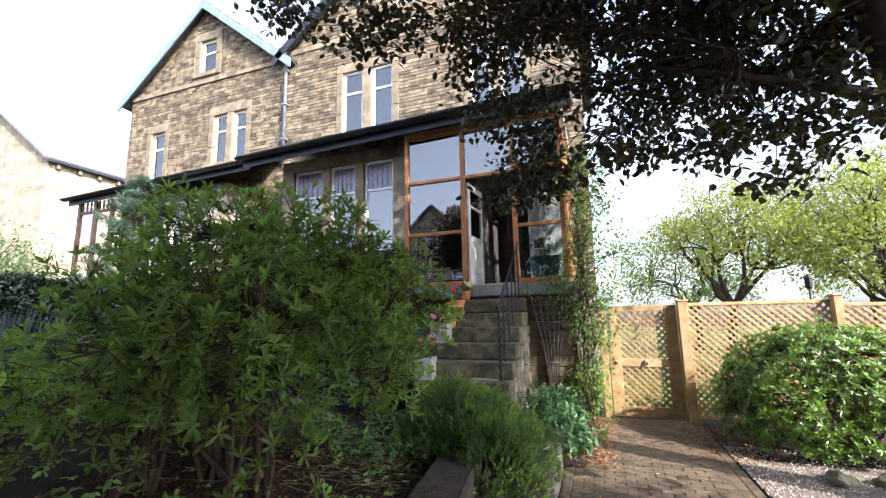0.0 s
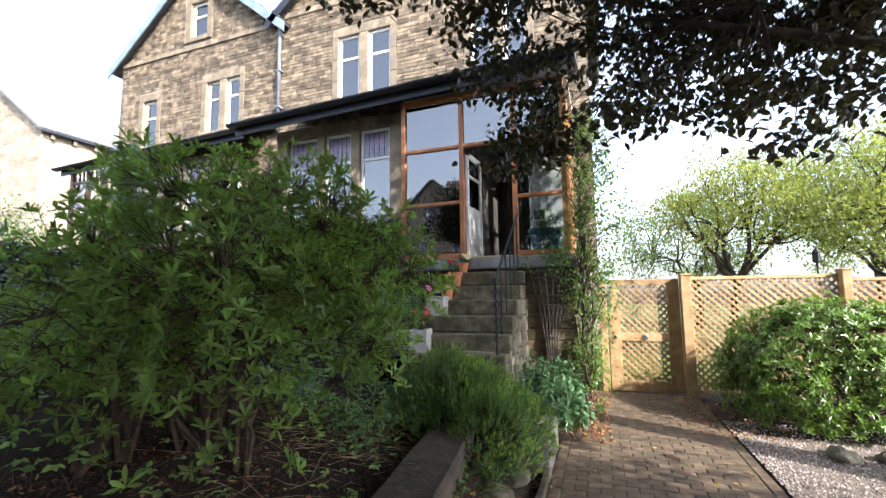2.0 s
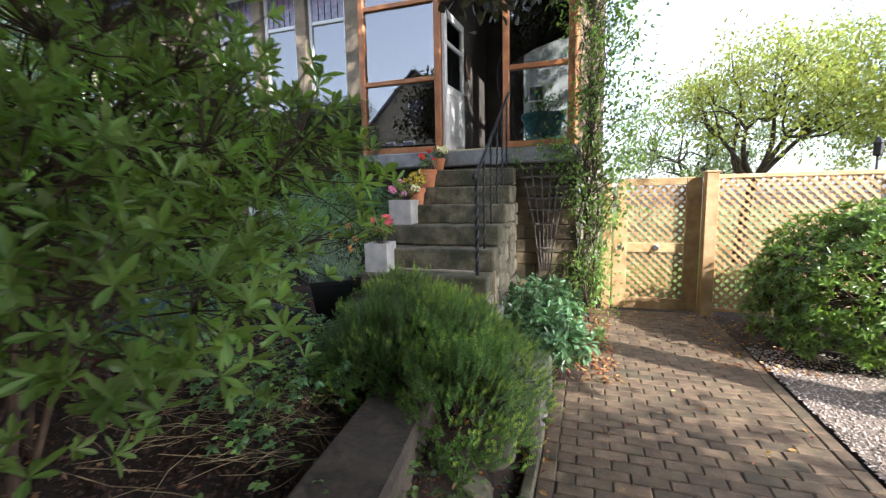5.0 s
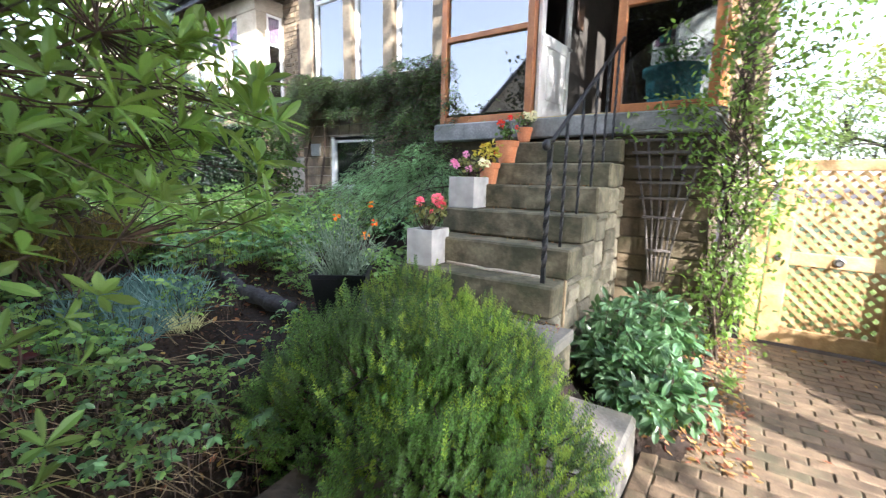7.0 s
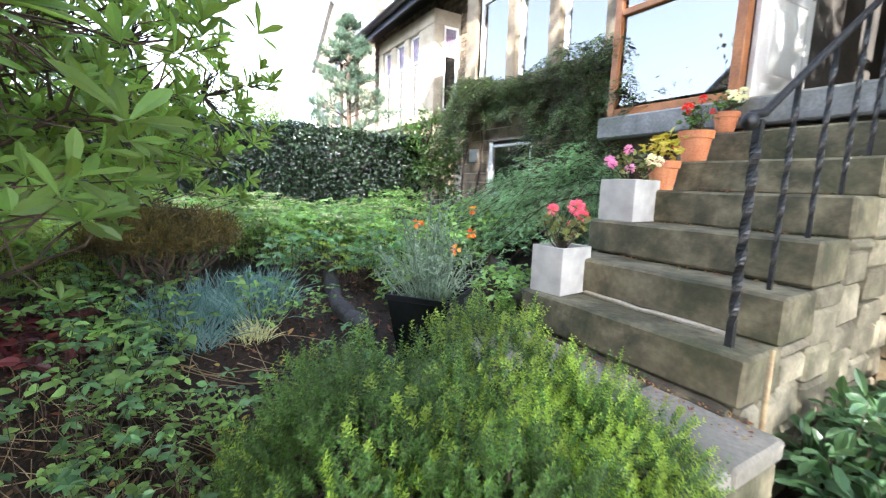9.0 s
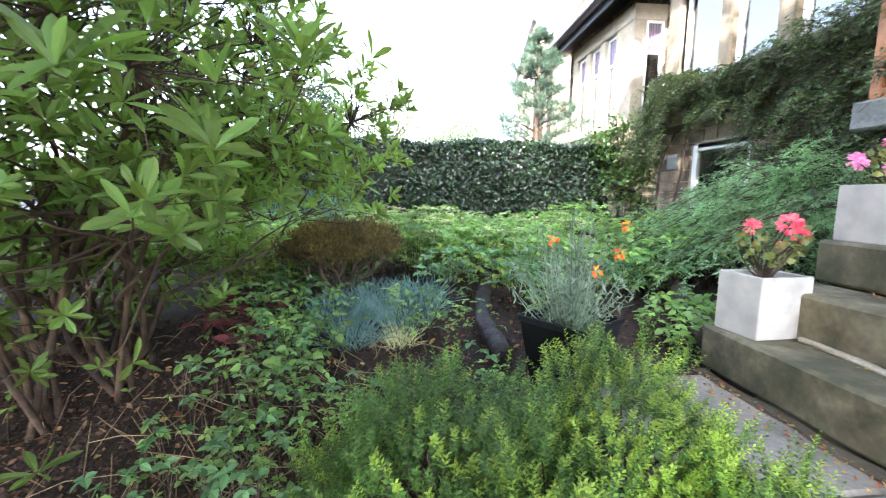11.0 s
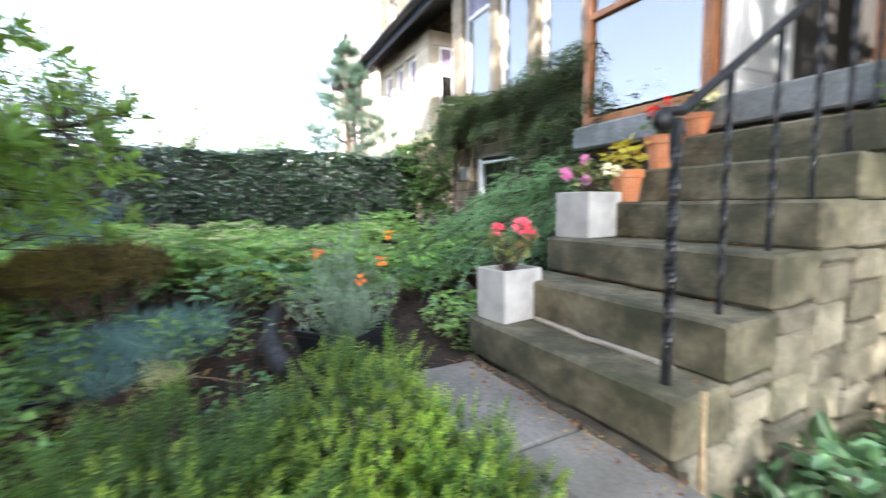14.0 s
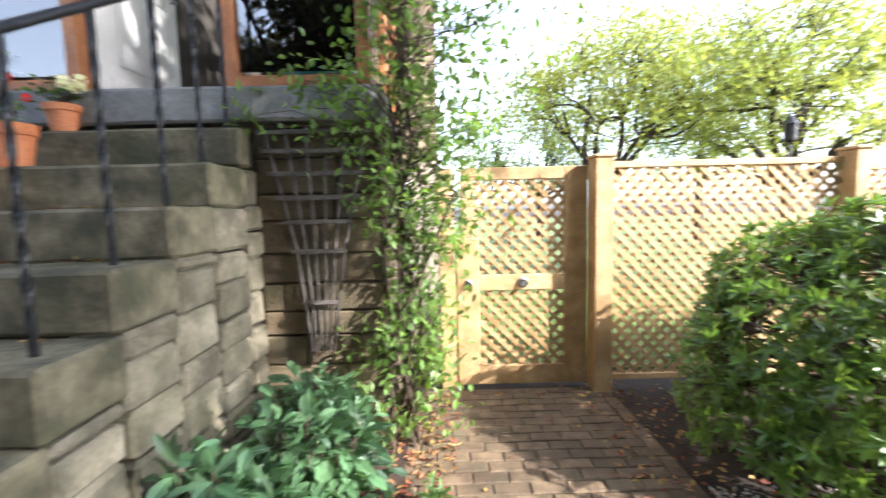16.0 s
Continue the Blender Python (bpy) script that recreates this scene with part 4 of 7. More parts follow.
for a, b, c, d in ((-2.05, -1.2, 4.72, 5.6), (-1.19, -0.68, 4.8, 5.24), (-1.19, -0.68, 5.25, 5.61)):
    worn_box("flagstone", a, b, c, d, 0.55, 0.632 + random.uniform(-0.004, 0.004), M_FLAG, landing, 0.012, 0.004)
worn_box("landing_front", -1.1, -0.69, 4.82, 5.6, 0.0, 0.548, M_STEP, landing, 0.02, 0.012)
worn_box("lower_step", -0.69, -0.24, 4.62, 5.4, -0.02, 0.3, M_FLAG, landing, 0.02, 0.008)


# ---- the neighbouring house ----
NB = -13.75
neighbour = thing("house", (-10.6, 12, 0.6), "attached gritstone house with a pale blue bargeboard", "house")
NBW = [(-10.12, -9.62, 6.25, 7.75), (-9.38, -8.88, 6.25, 7.75)]
stone_wall(neighbour, facing_south(WALL_Y), NB, -7.5, 2.0, 11.4, [(-10.29, -8.71, 6.1, 7.99), (-12.87, -11.93, 5.9, 7.85), (-11.1, -9.95, 9.1, 10.6)], slope=gable_slope(NB, -7.5, 8.95, 11.5), seed=13)
for a, b, c, d in NBW:
    w = bars_window(neighbour, a, b, c, d, WALL_Y + 0.08, 0.66)
stone_surround(neighbour, -10.12, -8.88, 6.25, 7.75, WALL_Y, 0.17, [(-9.62, -9.38)])
bars_window(neighbour, -12.7, -12.1, 6.05, 7.6, WALL_Y + 0.08, 0.66)
stone_surround(neighbour, -12.7, -12.1, 6.05, 7.6, WALL_Y, 0.17)
bars_window(neighbour, -10.85, -10.2, 9.25, 10.36, WALL_Y + 0.08, 0.62)
stone_surround(neighbour, -10.85, -10.2, 9.25, 10.36, WALL_Y, 0.2)
box("upper_room", NB + 0.2, -7.6, WALL_Y + 0.34, WALL_Y + 3.2, 5.9, 8.9, M_DARKROOM, neighbour, 0)
box("attic_room", -11.5, -9.6, WALL_Y + 0.34, WALL_Y + 2, 9.0, 10.5, M_DARKROOM, neighbour, 0)
box("string_course", NB + 0.05, -7.55, WALL_Y - 0.05, WALL_Y + 0.1, 8.86, 9.0, M_ASHLAR, neighbour, 0.01)
stone_wall(neighbour, facing_west(NB), WALL_Y, 16, 0.0, 8.9, [], seed=14)
roof_pair(neighbour, NB, -7.5, 8.95, 11.5, WALL_Y - 0.22, 16, M_BLUEBOARD)
lean_to(neighbour, -14.3, -7.55, 8.15, 5.28, 5.48, WALL_Y, 6.0)
NBY = 8.62
for a, b in ((-11.75, -11.5), (-10.98, -10.72), (-10.2, -9.94), (-9.42, -8.68)):
    box("pier", a, b, NBY, NBY + 0.26, 3.1, 5.0, M_CREAMSTONE, neighbour, 0.015)
box("lintel", -11.75, -8.68, NBY - 0.01, WALL_Y, 5.0, 5.3, M_CREAMSTONE, neighbour, 0.01)
box("bay_sill", -11.8, -8.64, NBY - 0.08, NBY + 0.3, 2.95, 3.1, M_CREAMSTONE, neighbour, 0.01)
for a, b in ((-11.5, -10.98), (-10.72, -10.2), (-9.94, -9.42)):
    bars_window(neighbour, a, b, 3.1, 5.0, NBY + 0.08, 0.68, b - a > 0.4, "white bay window with a leaded top light", fat=0.05)
bars_window(neighbour, 8.882, 9.26, 3.2, 5.0, -8.7, 0.66, True, "white side window of the bay", east=True, fat=0.05)
for y0, y1 in ((9.26, WALL_Y),):
    box("side_pier", -8.95, -8.68, y0 + 0.002, y1, 3.1, 5.0, M_CREAMSTONE, neighbour, 0.012)
stone_wall(neighbour, facing_south(NBY + 0.03), -11.75, -8.7, 0.5, 2.95, [], seed=15)
stone_wall(neighbour, facing_east(-8.7), NBY + 0.05, WALL_Y, 0.5, 3.1, [], seed=16)
box("bay_room_wall", -11.6, -9.0, WALL_Y + 0.02, WALL_Y + 0.1, 2.9, 5.0, M_CURTAIN, neighbour, 0)
for x in (-13.9, -13.2, -12.5):
    box("veranda_post", x - 0.05, x + 0.05, 8.2, 8.3, 0.9, 5.2, M_DARKWOOD, neighbour, 0.01)
for z in (3.7, 4.85):
    box("veranda_rail", -13.85, -12.45, 8.22, 8.28, z, z + 0.08, M_DARKWOOD, neighbour, 0.008)
for i in range(8):
    x = -13.8 + i * 0.18
    box("veranda_bar", x, x + 0.04, 8.23, 8.27, 4.93, 5.2, M_DARKWOOD, neighbour, 0.004)
# recessed doorway between the two bays
box("recess_door", -8.2, -7.6, WALL_Y - 0.03, WALL_Y + 0.02, 2.6, 4.8, M_DARKWOOD, neighbour, 0.01)


def plain_house(name, x0, x1, y0, y1, ze, za, ridge_x, label, windows=(), chimney=None, front=-1):
    """A house farther off: stone walls, pitched slate roof, framed windows on the side that faces the garden."""
    h = thing(name, ((x0 + x1) / 2, (y0 + y1) / 2, 0), label, "house")
    bm = bmesh.new()
    if ridge_x:
        ym = (y0 + y1) / 2
        pts = [(x0, y0, 0), (x1, y0, 0), (x1, y1, 0), (x0, y1, 0), (x0, y0, ze), (x1, y0, ze), (x1, y1, ze), (x0, y1, ze), (x0, ym, za), (x1, ym, za)]
        fs = [(0, 1, 5, 4), (2, 3, 7, 6), (1, 2, 6, 9, 5), (3, 0, 4, 8, 7), (4, 5, 9, 8), (6, 7, 8, 9)]
        slopes = [((x0, y0, ze), (x1, y0, ze), (x1, ym, za), (x0, ym, za)), ((x1, y1, ze), (x0, y1, ze), (x0, ym, za), (x1, ym, za))]
    else:
        xm = (x0 + x1) / 2
        pts = [(x0, y0, 0), (x1, y0, 0), (x1, y1, 0), (x0, y1, 0), (x0, y0, ze), (x1, y0, ze), (x1, y1, ze), (x0, y1, ze), (xm, y0, za), (xm, y1, za)]
        fs = [(0, 1, 5, 8, 4), (2, 3, 7, 9, 6), (1, 2, 6, 5), (3, 0, 4, 7), (5, 6, 9, 8), (7, 4, 8, 9)]
        slopes = [((x1, y0, ze), (x1, y1, ze), (xm, y1, za), (xm, y0, za)), ((x0, y1, ze), (x0, y0, ze), (xm, y0, za), (xm, y1, za))]
    vs = [bm.verts.new(p) for p in pts]
    for f in fs:
        bm.faces.new([vs[i] for i in f])
    part("wall", bm, M_FARSTONE, h)
    mid = Vector(((x0 + x1) / 2, (y0 + y1) / 2, 0))
    for quad in slopes:
        q = [Vector(p) for p in quad]
        n = (q[1] - q[0]).cross(q[3] - q[0]).normalized()
        down = (q[0] - q[3]).normalized() * 0.35
        along = (q[1] - q[0]).normalized() * 0.3
        q = [q[0] + down - along, q[1] + down + along, q[2] + along, q[3] - along]
        bm = bmesh.new()
        lo = [bm.verts.new(p + n * 0.02) for p in q]
        hi = [bm.verts.new(p + n * 0.14) for p in q]
        bm.faces.new(lo[::-1])
        bm.faces.new(hi)
        for i in range(4):
            bm.faces.new((lo[i], lo[(i + 1) % 4], hi[(i + 1) % 4], hi[i]))
        part("roof", bm, M_FARSLATE, h)
    for a, b, c, d, axis in windows:
        if axis == "s" or axis == "n":
            yy = y0 if axis == "s" else y1
            s = -1 if axis == "s" else 1
            w = box("window", a, b, min(yy, yy + s * 0.05), max(yy, yy + s * 0.05), c, d, M_WHITE, h, 0.01)
            box("window_pane", a + 0.09, b - 0.09, min(yy + s * 0.055, yy + s * 0.06), max(yy + s * 0.055, yy + s * 0.06), c + 0.09, (c + d) / 2 - 0.03, M_LEADED, w, 0)
            box("window_pane", a + 0.09, b - 0.09, min(yy + s * 0.055, yy + s * 0.06), max(yy + s * 0.055, yy + s * 0.06), (c + d) / 2 + 0.03, d - 0.09, M_LEADED, w, 0)
            box("lintel", a - 0.2, b + 0.2, min(yy, yy + s * 0.03), max(yy, yy + s * 0.03), d, d + 0.25, M_ASHLAR, w, 0.01)
        else:
            w = box("window", x1, x1 + 0.05, a, b, c, d, M_WHITE, h, 0.01)
            box("window_pane", x1 + 0.055, x1 + 0.06, a + 0.09, b - 0.09, c + 0.09, d - 0.09, M_LEADED, w, 0)
    if chimney:
        cx, cy, cz = chimney
        st = box("chimney", cx - 0.9, cx + 0.9, cy - 0.35, cy + 0.35, cz - 1.6, cz, M_FARSTONE, h, 0.03)
        for i in range(6):
            part("chimney_pot", lathebm([(0.13, cz), (0.11, cz + 0.35), (0.14, cz + 0.4)], cx - 0.75 + 0.3 * i, cy, 10), M_CLAYPOT, st)
    return h


far = plain_house("house", -36, -26, 13.3, 31, 10.3, 13.8, False, "pale sunlit stone house with a slate roof", [(-34.5, -33.4, 5.2, 7.2, "s"), (-30.5, -29.4, 5.2, 7.2, "s"), (14.8, 15.8, 6.2, 8.2, "e"), (14.8, 15.8, 2.2, 4.4, "e"), (18.5, 19.5, 6.2, 8.2, "e")], (-31, 22, 15.0))
stone_wall(far, facing_east(-25.98), 13.3, 24, 0.0, 10.2, [], 0.1, None, M_FARSTONE, (0.4, 0.85), (0.2, 0.3), 31)
stone_wall(far, facing_south(13.28), -36, -26, 3.0, 13.6, [], 0.1, gable_slope(-36, -26, 10.3, 13.8), M_FARSTONE, (0.4, 0.85), (0.2, 0.3), 32)
for i in range(16):
    box("eaves_bracket", -26.0, -25.75, 13.6 + i, 13.75 + i, 9.75, 10.0, M_ASHLAR, far, 0.01)
box("eaves_gutter", -25.9, -25.6, 13.2, 31, 10.0, 10.14, M_NAVY, far, 0.02)
box("string_course", -26.0, -25.94, 13.3, 31, 4.6, 4.85, M_ASHLAR, far, 0.01)
for i, x0 in enumerate((-14.5, -6.7, 1.1, 8.9)):
    plain_house("house", x0, x0 + 7.4, -24, -14, 6.2, 9.8, False, "gabled stone house across the street", [(x0 + 1.2, x0 + 2.2, 3.6, 5.4, "n"), (x0 + 2.6, x0 + 3.6, 3.6, 5.4, "n"), (x0 + 5.2, x0 + 6.2, 3.6, 5.4, "n"), (x0 + 1.4, x0 + 3.4, 0.8, 2.6, "n"), (x0 + 3.2, x0 + 4.2, 6.6, 8.0, "n")], (x0 + 3.7, -20, 10.9))

# ---- gate and lattice fence ----
GY = 8.3


def lattice(parent, x0, x1, z0, z1, y, pitch=0.076, width=0.033):
    """Crossed laths, each one cut to the panel."""
    def clip(c, sign):
        # the line z = c + sign * x inside the panel
        xs = []
        for x in (x0, x1):
            z = c + sign * x
            if z0 <= z <= z1:
                xs.append((x, z))
        for z in (z0, z1):
            x = (z - c) * sign
            if x0 < x < x1:
                xs.append((x, z))
        xs.sort()
        return (xs[0], xs[-1]) if len(xs) >= 2 and xs[-1][0] - xs[0][0] > 0.02 else None
    step = pitch * 1.4142
    for sign, dy in ((-1, -0.008), (1, 0.004)):
        lo = z0 - max(sign * x0, sign * x1)
        hi = z1 - min(sign * x0, sign * x1)
        c = lo + step * 0.5
        while c < hi:
            seg = clip(c, sign)
            if seg:
                (xa, za), (xb, zb) = seg
                ln = math.hypot(xb - xa, zb - za)
                m = Matrix.Translation(((xa + xb) / 2, y + dy, (za + zb) / 2)) @ Matrix.Rotation(-math.atan2(zb - za, xb - xa), 4, "Y")
                part("lath", boxbm(-ln / 2, ln / 2, -0.005, 0.005, -width / 2, width / 2, 0, m), M_PINE, parent)
            c += step


gate = thing("garden_gate", (0.87, GY, 0), "new softwood garden gate with diagonal lattice panels, closed", "gate")
box("stile", 0.36, 0.54, GY - 0.03, GY + 0.03, 0.008, 1.24, M_PINE, gate, 0.006)
box("upper_stile", 0.4, 0.5, GY - 0.028, GY + 0.03, 1.242, 1.8, M_PINE, gate, 0.006)
box("hinge_stile", 1.24, 1.426, GY - 0.03, GY + 0.03, 0.008, 1.8, M_PINE, gate, 0.006)
box("top_rail", 0.5, 1.24, GY - 0.028, GY + 0.028, 1.7, 1.8, M_PINE, gate, 0.006)
box("middle_rail", 0.54, 1.24, GY - 0.028, GY + 0.028, 0.8, 0.93, M_PINE, gate, 0.006)
box("bottom_rail", 0.54, 1.24, GY - 0.028, GY + 0.028, 0.008, 0.17, M_PINE, gate, 0.006)
lattice(gate, 0.5, 1.24, 0.93, 1.7, GY)
lattice(gate, 0.54, 1.24, 0.17, 0.8, GY)
for x, rr in ((0.45, 0.03), (0.9, 0.042)):
    bm = lathebm([(rr, -0.008), (rr, 0.004), (rr * 0.7, 0.008), (rr * 0.3, 0.008)], 0, 0, 18)
    bm.transform(Matrix.Translation((x, GY - 0.035, 0.87)) @ Matrix.Rotation(radians(90), 4, "X"))
    latch = part("latch_plate", bm, M_STEEL, gate, "round steel latch plate", True)
    bm = bmesh.new()
    seg = 16
    ring = [Vector((x + 0.7 * rr * math.cos(a), GY - 0.052, 0.86 + 0.7 * rr * math.sin(a))) for a in np.linspace(0, 2 * math.pi, seg)]
    part("latch_ring", tubebm(ring, 0.005, 6), M_IRON, latch, "black ring handle", True)
fence = thing("lattice_fence", (2.6, GY, 0), "new softwood lattice fence panels between square posts", "fence")


def post(x, h, w=0.1):
    p = box("post", x, x + w, GY - 0.2, GY - 0.02, -0.05, h, M_PINE, fence, 0.006)
    bm = boxbm(x - 0.012, x + w + 0.012, GY - 0.212, GY - 0.008, h, h + 0.03, 0.01)
    part("post_cap", bm, M_PINE, p)


post(1.43, 1.84, 0.14)
post(3.44, 1.86)
post(5.3, 1.86)
box("post", 0.22, 0.34, GY - 0.05, GY + 0.05, -0.05, 1.8, M_PINE, fence, 0.006)
for x0, x1, zt in ((1.57, 3.44, 1.82), (3.54, 5.3, 1.76), (5.4, 7.3, 1.74)):
    box("top_rail", x0, x1, GY - 0.09, GY - 0.03, zt - 0.05, zt, M_PINE, fence, 0.005)
    box("bottom_rail", x0, x1, GY - 0.08, GY - 0.04, 0.04, 0.09, M_PINE, fence, 0.005)
    lattice(fence, x0, x1, 0.09, zt - 0.05, GY - 0.06)
lantern = thing("garden_lantern", (3.4, 8.7, 0), "small metal garden lantern on a thin pole", "lantern")
tube("pole", [(3.4, 8.7, -0.05), (3.4, 8.7, 2.0)], 0.014, M_IRON, lantern)
part("lamp_cage", lathebm([(0.03, 2.0), (0.05, 2.02), (0.05, 2.16), (0.06, 2.165), (0.01, 2.24)], 3.4, 8.7, 8), M_IRON, lantern)

# ---- iron handrail on the steps ----
rail = thing("handrail", (-0.98, 6.3, 0.865), "black wrought-iron handrail with twisted balusters", "handrail")
RX = -0.955


def twisted(name, x, y, z0, z1, half=0.011, turns=9.0, first=0.12):
    bm = bmesh.new()
    n = 44
    rows = []
    for i in range(n + 1):
        k = i / n
        a = 0 if k < first or k > 0.9 else (k - first) * turns * math.pi / 2
        s = half * (1.15 if 0.45 < k < 0.5 else 1)
        rows.append([bm.verts.new((x + s * (math.cos(a) * px - math.sin(a) * py), y + s * (math.sin(a) * px + math.cos(a) * py), z0 + (z1 - z0) * k)) for px, py in ((-1, -1), (1, -1), (1, 1), (-1, 1))])
    for r0, r1 in zip(rows, rows[1:]):
        for k in range(4):
            bm.faces.new((r0[k], r0[(k + 1) % 4], r1[(k + 1) % 4], r1[k]))
    bm.faces.new(rows[-1])
    return part(name, bm, M_IRON, rail)


top_of = lambda y: 1.79 + (y - 5.72) * 0.64
for y, z0, big in ((5.73, 0.865, True), (6.03, 1.08, False), (6.36, 1.302, False), (6.69, 1.514, False), (7.0, 1.722, False), (7.28, 1.946, False)):
    twisted("newel" if big else "baluster", RX, y, z0 - 0.01, top_of(y) - 0.01, 0.014 if big else 0.009)
pts = [(RX, 5.66, 1.755), (RX, 5.64, 1.78), (RX, 5.66, 1.8), (RX, 5.76, 1.815)] + [(RX, y, top_of(y)) for y in (6.0, 6.5, 7.0, 7.42)]
bm = tubebm(pts, 0.017, 8)
part("rail", bm, M_IRON, rail, smooth=True)
bm = bmesh.new()
bmesh.ops.create_uvsphere(bm, u_segments=14, v_segments=10, radius=0.035)
bm.transform(Matrix.Translation((RX, 5.66, 1.775)) @ Matrix.Diagonal((0.8, 1.2, 1, 1)))
part("scroll_end", bm, M_IRON, rail, smooth=True)

# ---- fan trellis against the porch base ----
trellis = thing("fan_trellis", (-0.47, 7.34, 0.75), "grey weathered fan trellis leaning on the stone base", "trellis")
for i in range(6):
    k = i / 5 - 0.5
    tube("upright", [(-0.48 + 0.12 * k, 7.29, 0.66), (-0.48 + 0.28 * k, 7.335, 1.25), (-0.48 + 0.6 * k, 7.35, 1.97)], 0.011, M_TRELLIS, trellis, 6)
for z, w in ((0.95, 0.1), (1.25, 0.16), (1.42, 0.2), (1.56, 0.24), (1.7, 0.27), (1.83, 0.3), (1.94, 0.33)):
    box("cross_lath", -0.48 - w, -0.48 + w, 7.325 - (1.97 - z) * 0.05, 7.337 - (1.97 - z) * 0.05, z - 0.012, z + 0.012, M_TRELLIS, trellis, 0.002)

# ---- planters and pots ----
def cube_planter(cx, cy, z0, sx, sy, h, turn, label):
    ob = thing("planter", (cx, cy, z0), label, "planter", "planters on the steps")
    m = Matrix.Translation((cx, cy, z0)) @ Matrix.Rotation(radians(turn), 4, "Z")
    bm = bmesh.new()
    t = 0.018
    out = [(-sx / 2, -sy / 2), (sx / 2, -sy / 2), (sx / 2, sy / 2), (-sx / 2, sy / 2)]
    inn = [(x * (1 - 2 * t / sx), y * (1 - 2 * t / sy)) for x, y in out]
    a = [bm.verts.new((x, y, 0)) for x, y in out]
    b = [bm.verts.new((x, y, h)) for x, y in out]
    c = [bm.verts.new((x, y, h)) for x, y in inn]
    d = [bm.verts.new((x, y, h - 0.05)) for x, y in inn]
    bm.faces.new(a[::-1])
    bm.faces.new(d)
    for i in range(4):
        j = (i + 1) % 4
        bm.faces.new((a[i], a[j], b[j], b[i]))
        bm.faces.new((b[i], b[j], c[j], c[i]))
        bm.faces.new((c[i], c[j], d[j], d[i]))
    bmesh.ops.bevel(bm, geom=[e for e in bm.edges if e.calc_length() > 0.03], offset=0.004, segments=1, affect="EDGES")
    bm.transform(m)
    part("box", bm, M_PLANTER, ob)
    part("compost", boxbm(-sx / 2 + t, sx / 2 - t, -sy / 2 + t, sy / 2 - t, h - 0.06, h - 0.03, 0.01, m), M_SOIL, ob)
    return ob


cube_planter(-1.99, 5.81, 0.866, 0.235, 0.285, 0.288, 6, "cream square planter on the lowest step")
cube_planter(-1.975, 6.405, 1.303, 0.255, 0.3, 0.275, 4, "cream square planter on the third step")


def flower_pot(cx, cy, z0, r, h, label):
    ob = thing("flower_pot", (cx, cy, z0), label, "flower pot", "terracotta pots on the steps")
    part("pot", lathebm([(r * 0.68, z0), (r * 0.9, z0 + h * 0.74), (r, z0 + h * 0.76), (r * 1.04, z0 + h), (r * 0.92, z0 + h), (r * 0.88, z0 + h * 0.86)], cx, cy, 24), M_TERRA, ob, smooth=False)
    part("compost", lathebm([(r * 0.86, z0 + h * 0.84), (r * 0.5, z0 + h * 0.88)], cx, cy, 16), M_SOIL, ob)
    return ob


flower_pot(-1.93, 6.69, 1.516, 0.105, 0.2, "terracotta pot with a yellowing geranium")
flower_pot(-1.9, 7.0, 1.724, 0.115, 0.22, "terracotta pot with a red geranium")
flower_pot(-1.84, 7.26, 1.948, 0.085, 0.15, "small terracotta pot with white flowers")


def geranium(base, spread, height, petals, heads, leaf=L_ROUND, label="geranium in flower", size=0.045, seed_leaves=70):
    ob = thing("geranium", base, label, "flowering plant")
    st, lv, fl = Stems(), Leaves(), Leaves()
    bx, by, bz = base
    for i in range(14):
        a, k = rng.random() * 6.28, rng.random()
        tip = (bx + spread * k * math.cos(a), by + spread * k * math.sin(a), bz + height * rng.uniform(0.35, 0.7))
        st.add(bent(base, tip, 4, 0.1), np.linspace(0.006, 0.003, 4), 4)
        n = seed_leaves // 14
        q = np.asarray(tip) + rng.normal(0, 0.03, (n, 3))
        dirs = rng.normal(0, 1, (n, 3)) + (0, 0, 0.2)
        lv.add(q, dirs, size * rng.uniform(0.7, 1.2, n), size * rng.uniform(0.9, 1.3, n))
    for hx, hy, hz, r in heads:
        top = np.array((bx + hx, by + hy, bz + hz))
        st.add(bent(base, top, 5, 0.06), np.linspace(0.004, 0.0025, 5), 4)
        n = 55
        d = unit(rng.normal(0, 1, (n, 3)) + (0, 0, 0.4))
        fl.add(top + d * r * 0.55, d + rng.normal(0, 0.4, (n, 3)), r * 0.75, r * 0.6)
    st.build("branchwork", M_BARK, ob)
    lv.build("foliage", leaf, ob, 1)
    fl.build("bloom", petals, ob, 1)
    return ob


L_GERAN = leafy("geranium_leaf", (0.09, 0.14, 0.04), (0.22, 0.2, 0.07), 0.55, 0.25, 0.25)
geranium((-1.99, 5.81, 1.11), 0.13, 0.3, F_PINK, [(-0.06, -0.04, 0.26, 0.035), (0.05, 0.05, 0.28, 0.045), (0.06, 0.1, 0.23, 0.035), (-0.03, 0.09, 0.17, 0.02)], L_GERAN, "pink geranium with reddening leaves", 0.04)
geranium((-1.975, 6.405, 1.54), 0.15, 0.25, F_MAUVE, [(-0.12, -0.08, 0.16, 0.035), (-0.05, 0.02, 0.24, 0.032), (0.03, -0.06, 0.11, 0.03), (-0.08, -0.1, 0.14, 0.03)], L_GERAN, "mauve geranium in the upper planter", 0.04)
geranium((-1.93, 6.42, 1.54), 0.06, 0.2, F_WHITE, [(0.06, 0.03, 0.17, 0.036), (0.1, 0.06, 0.16, 0.03)], L_GERAN, "white geranium in the upper planter", 0.035, 28)
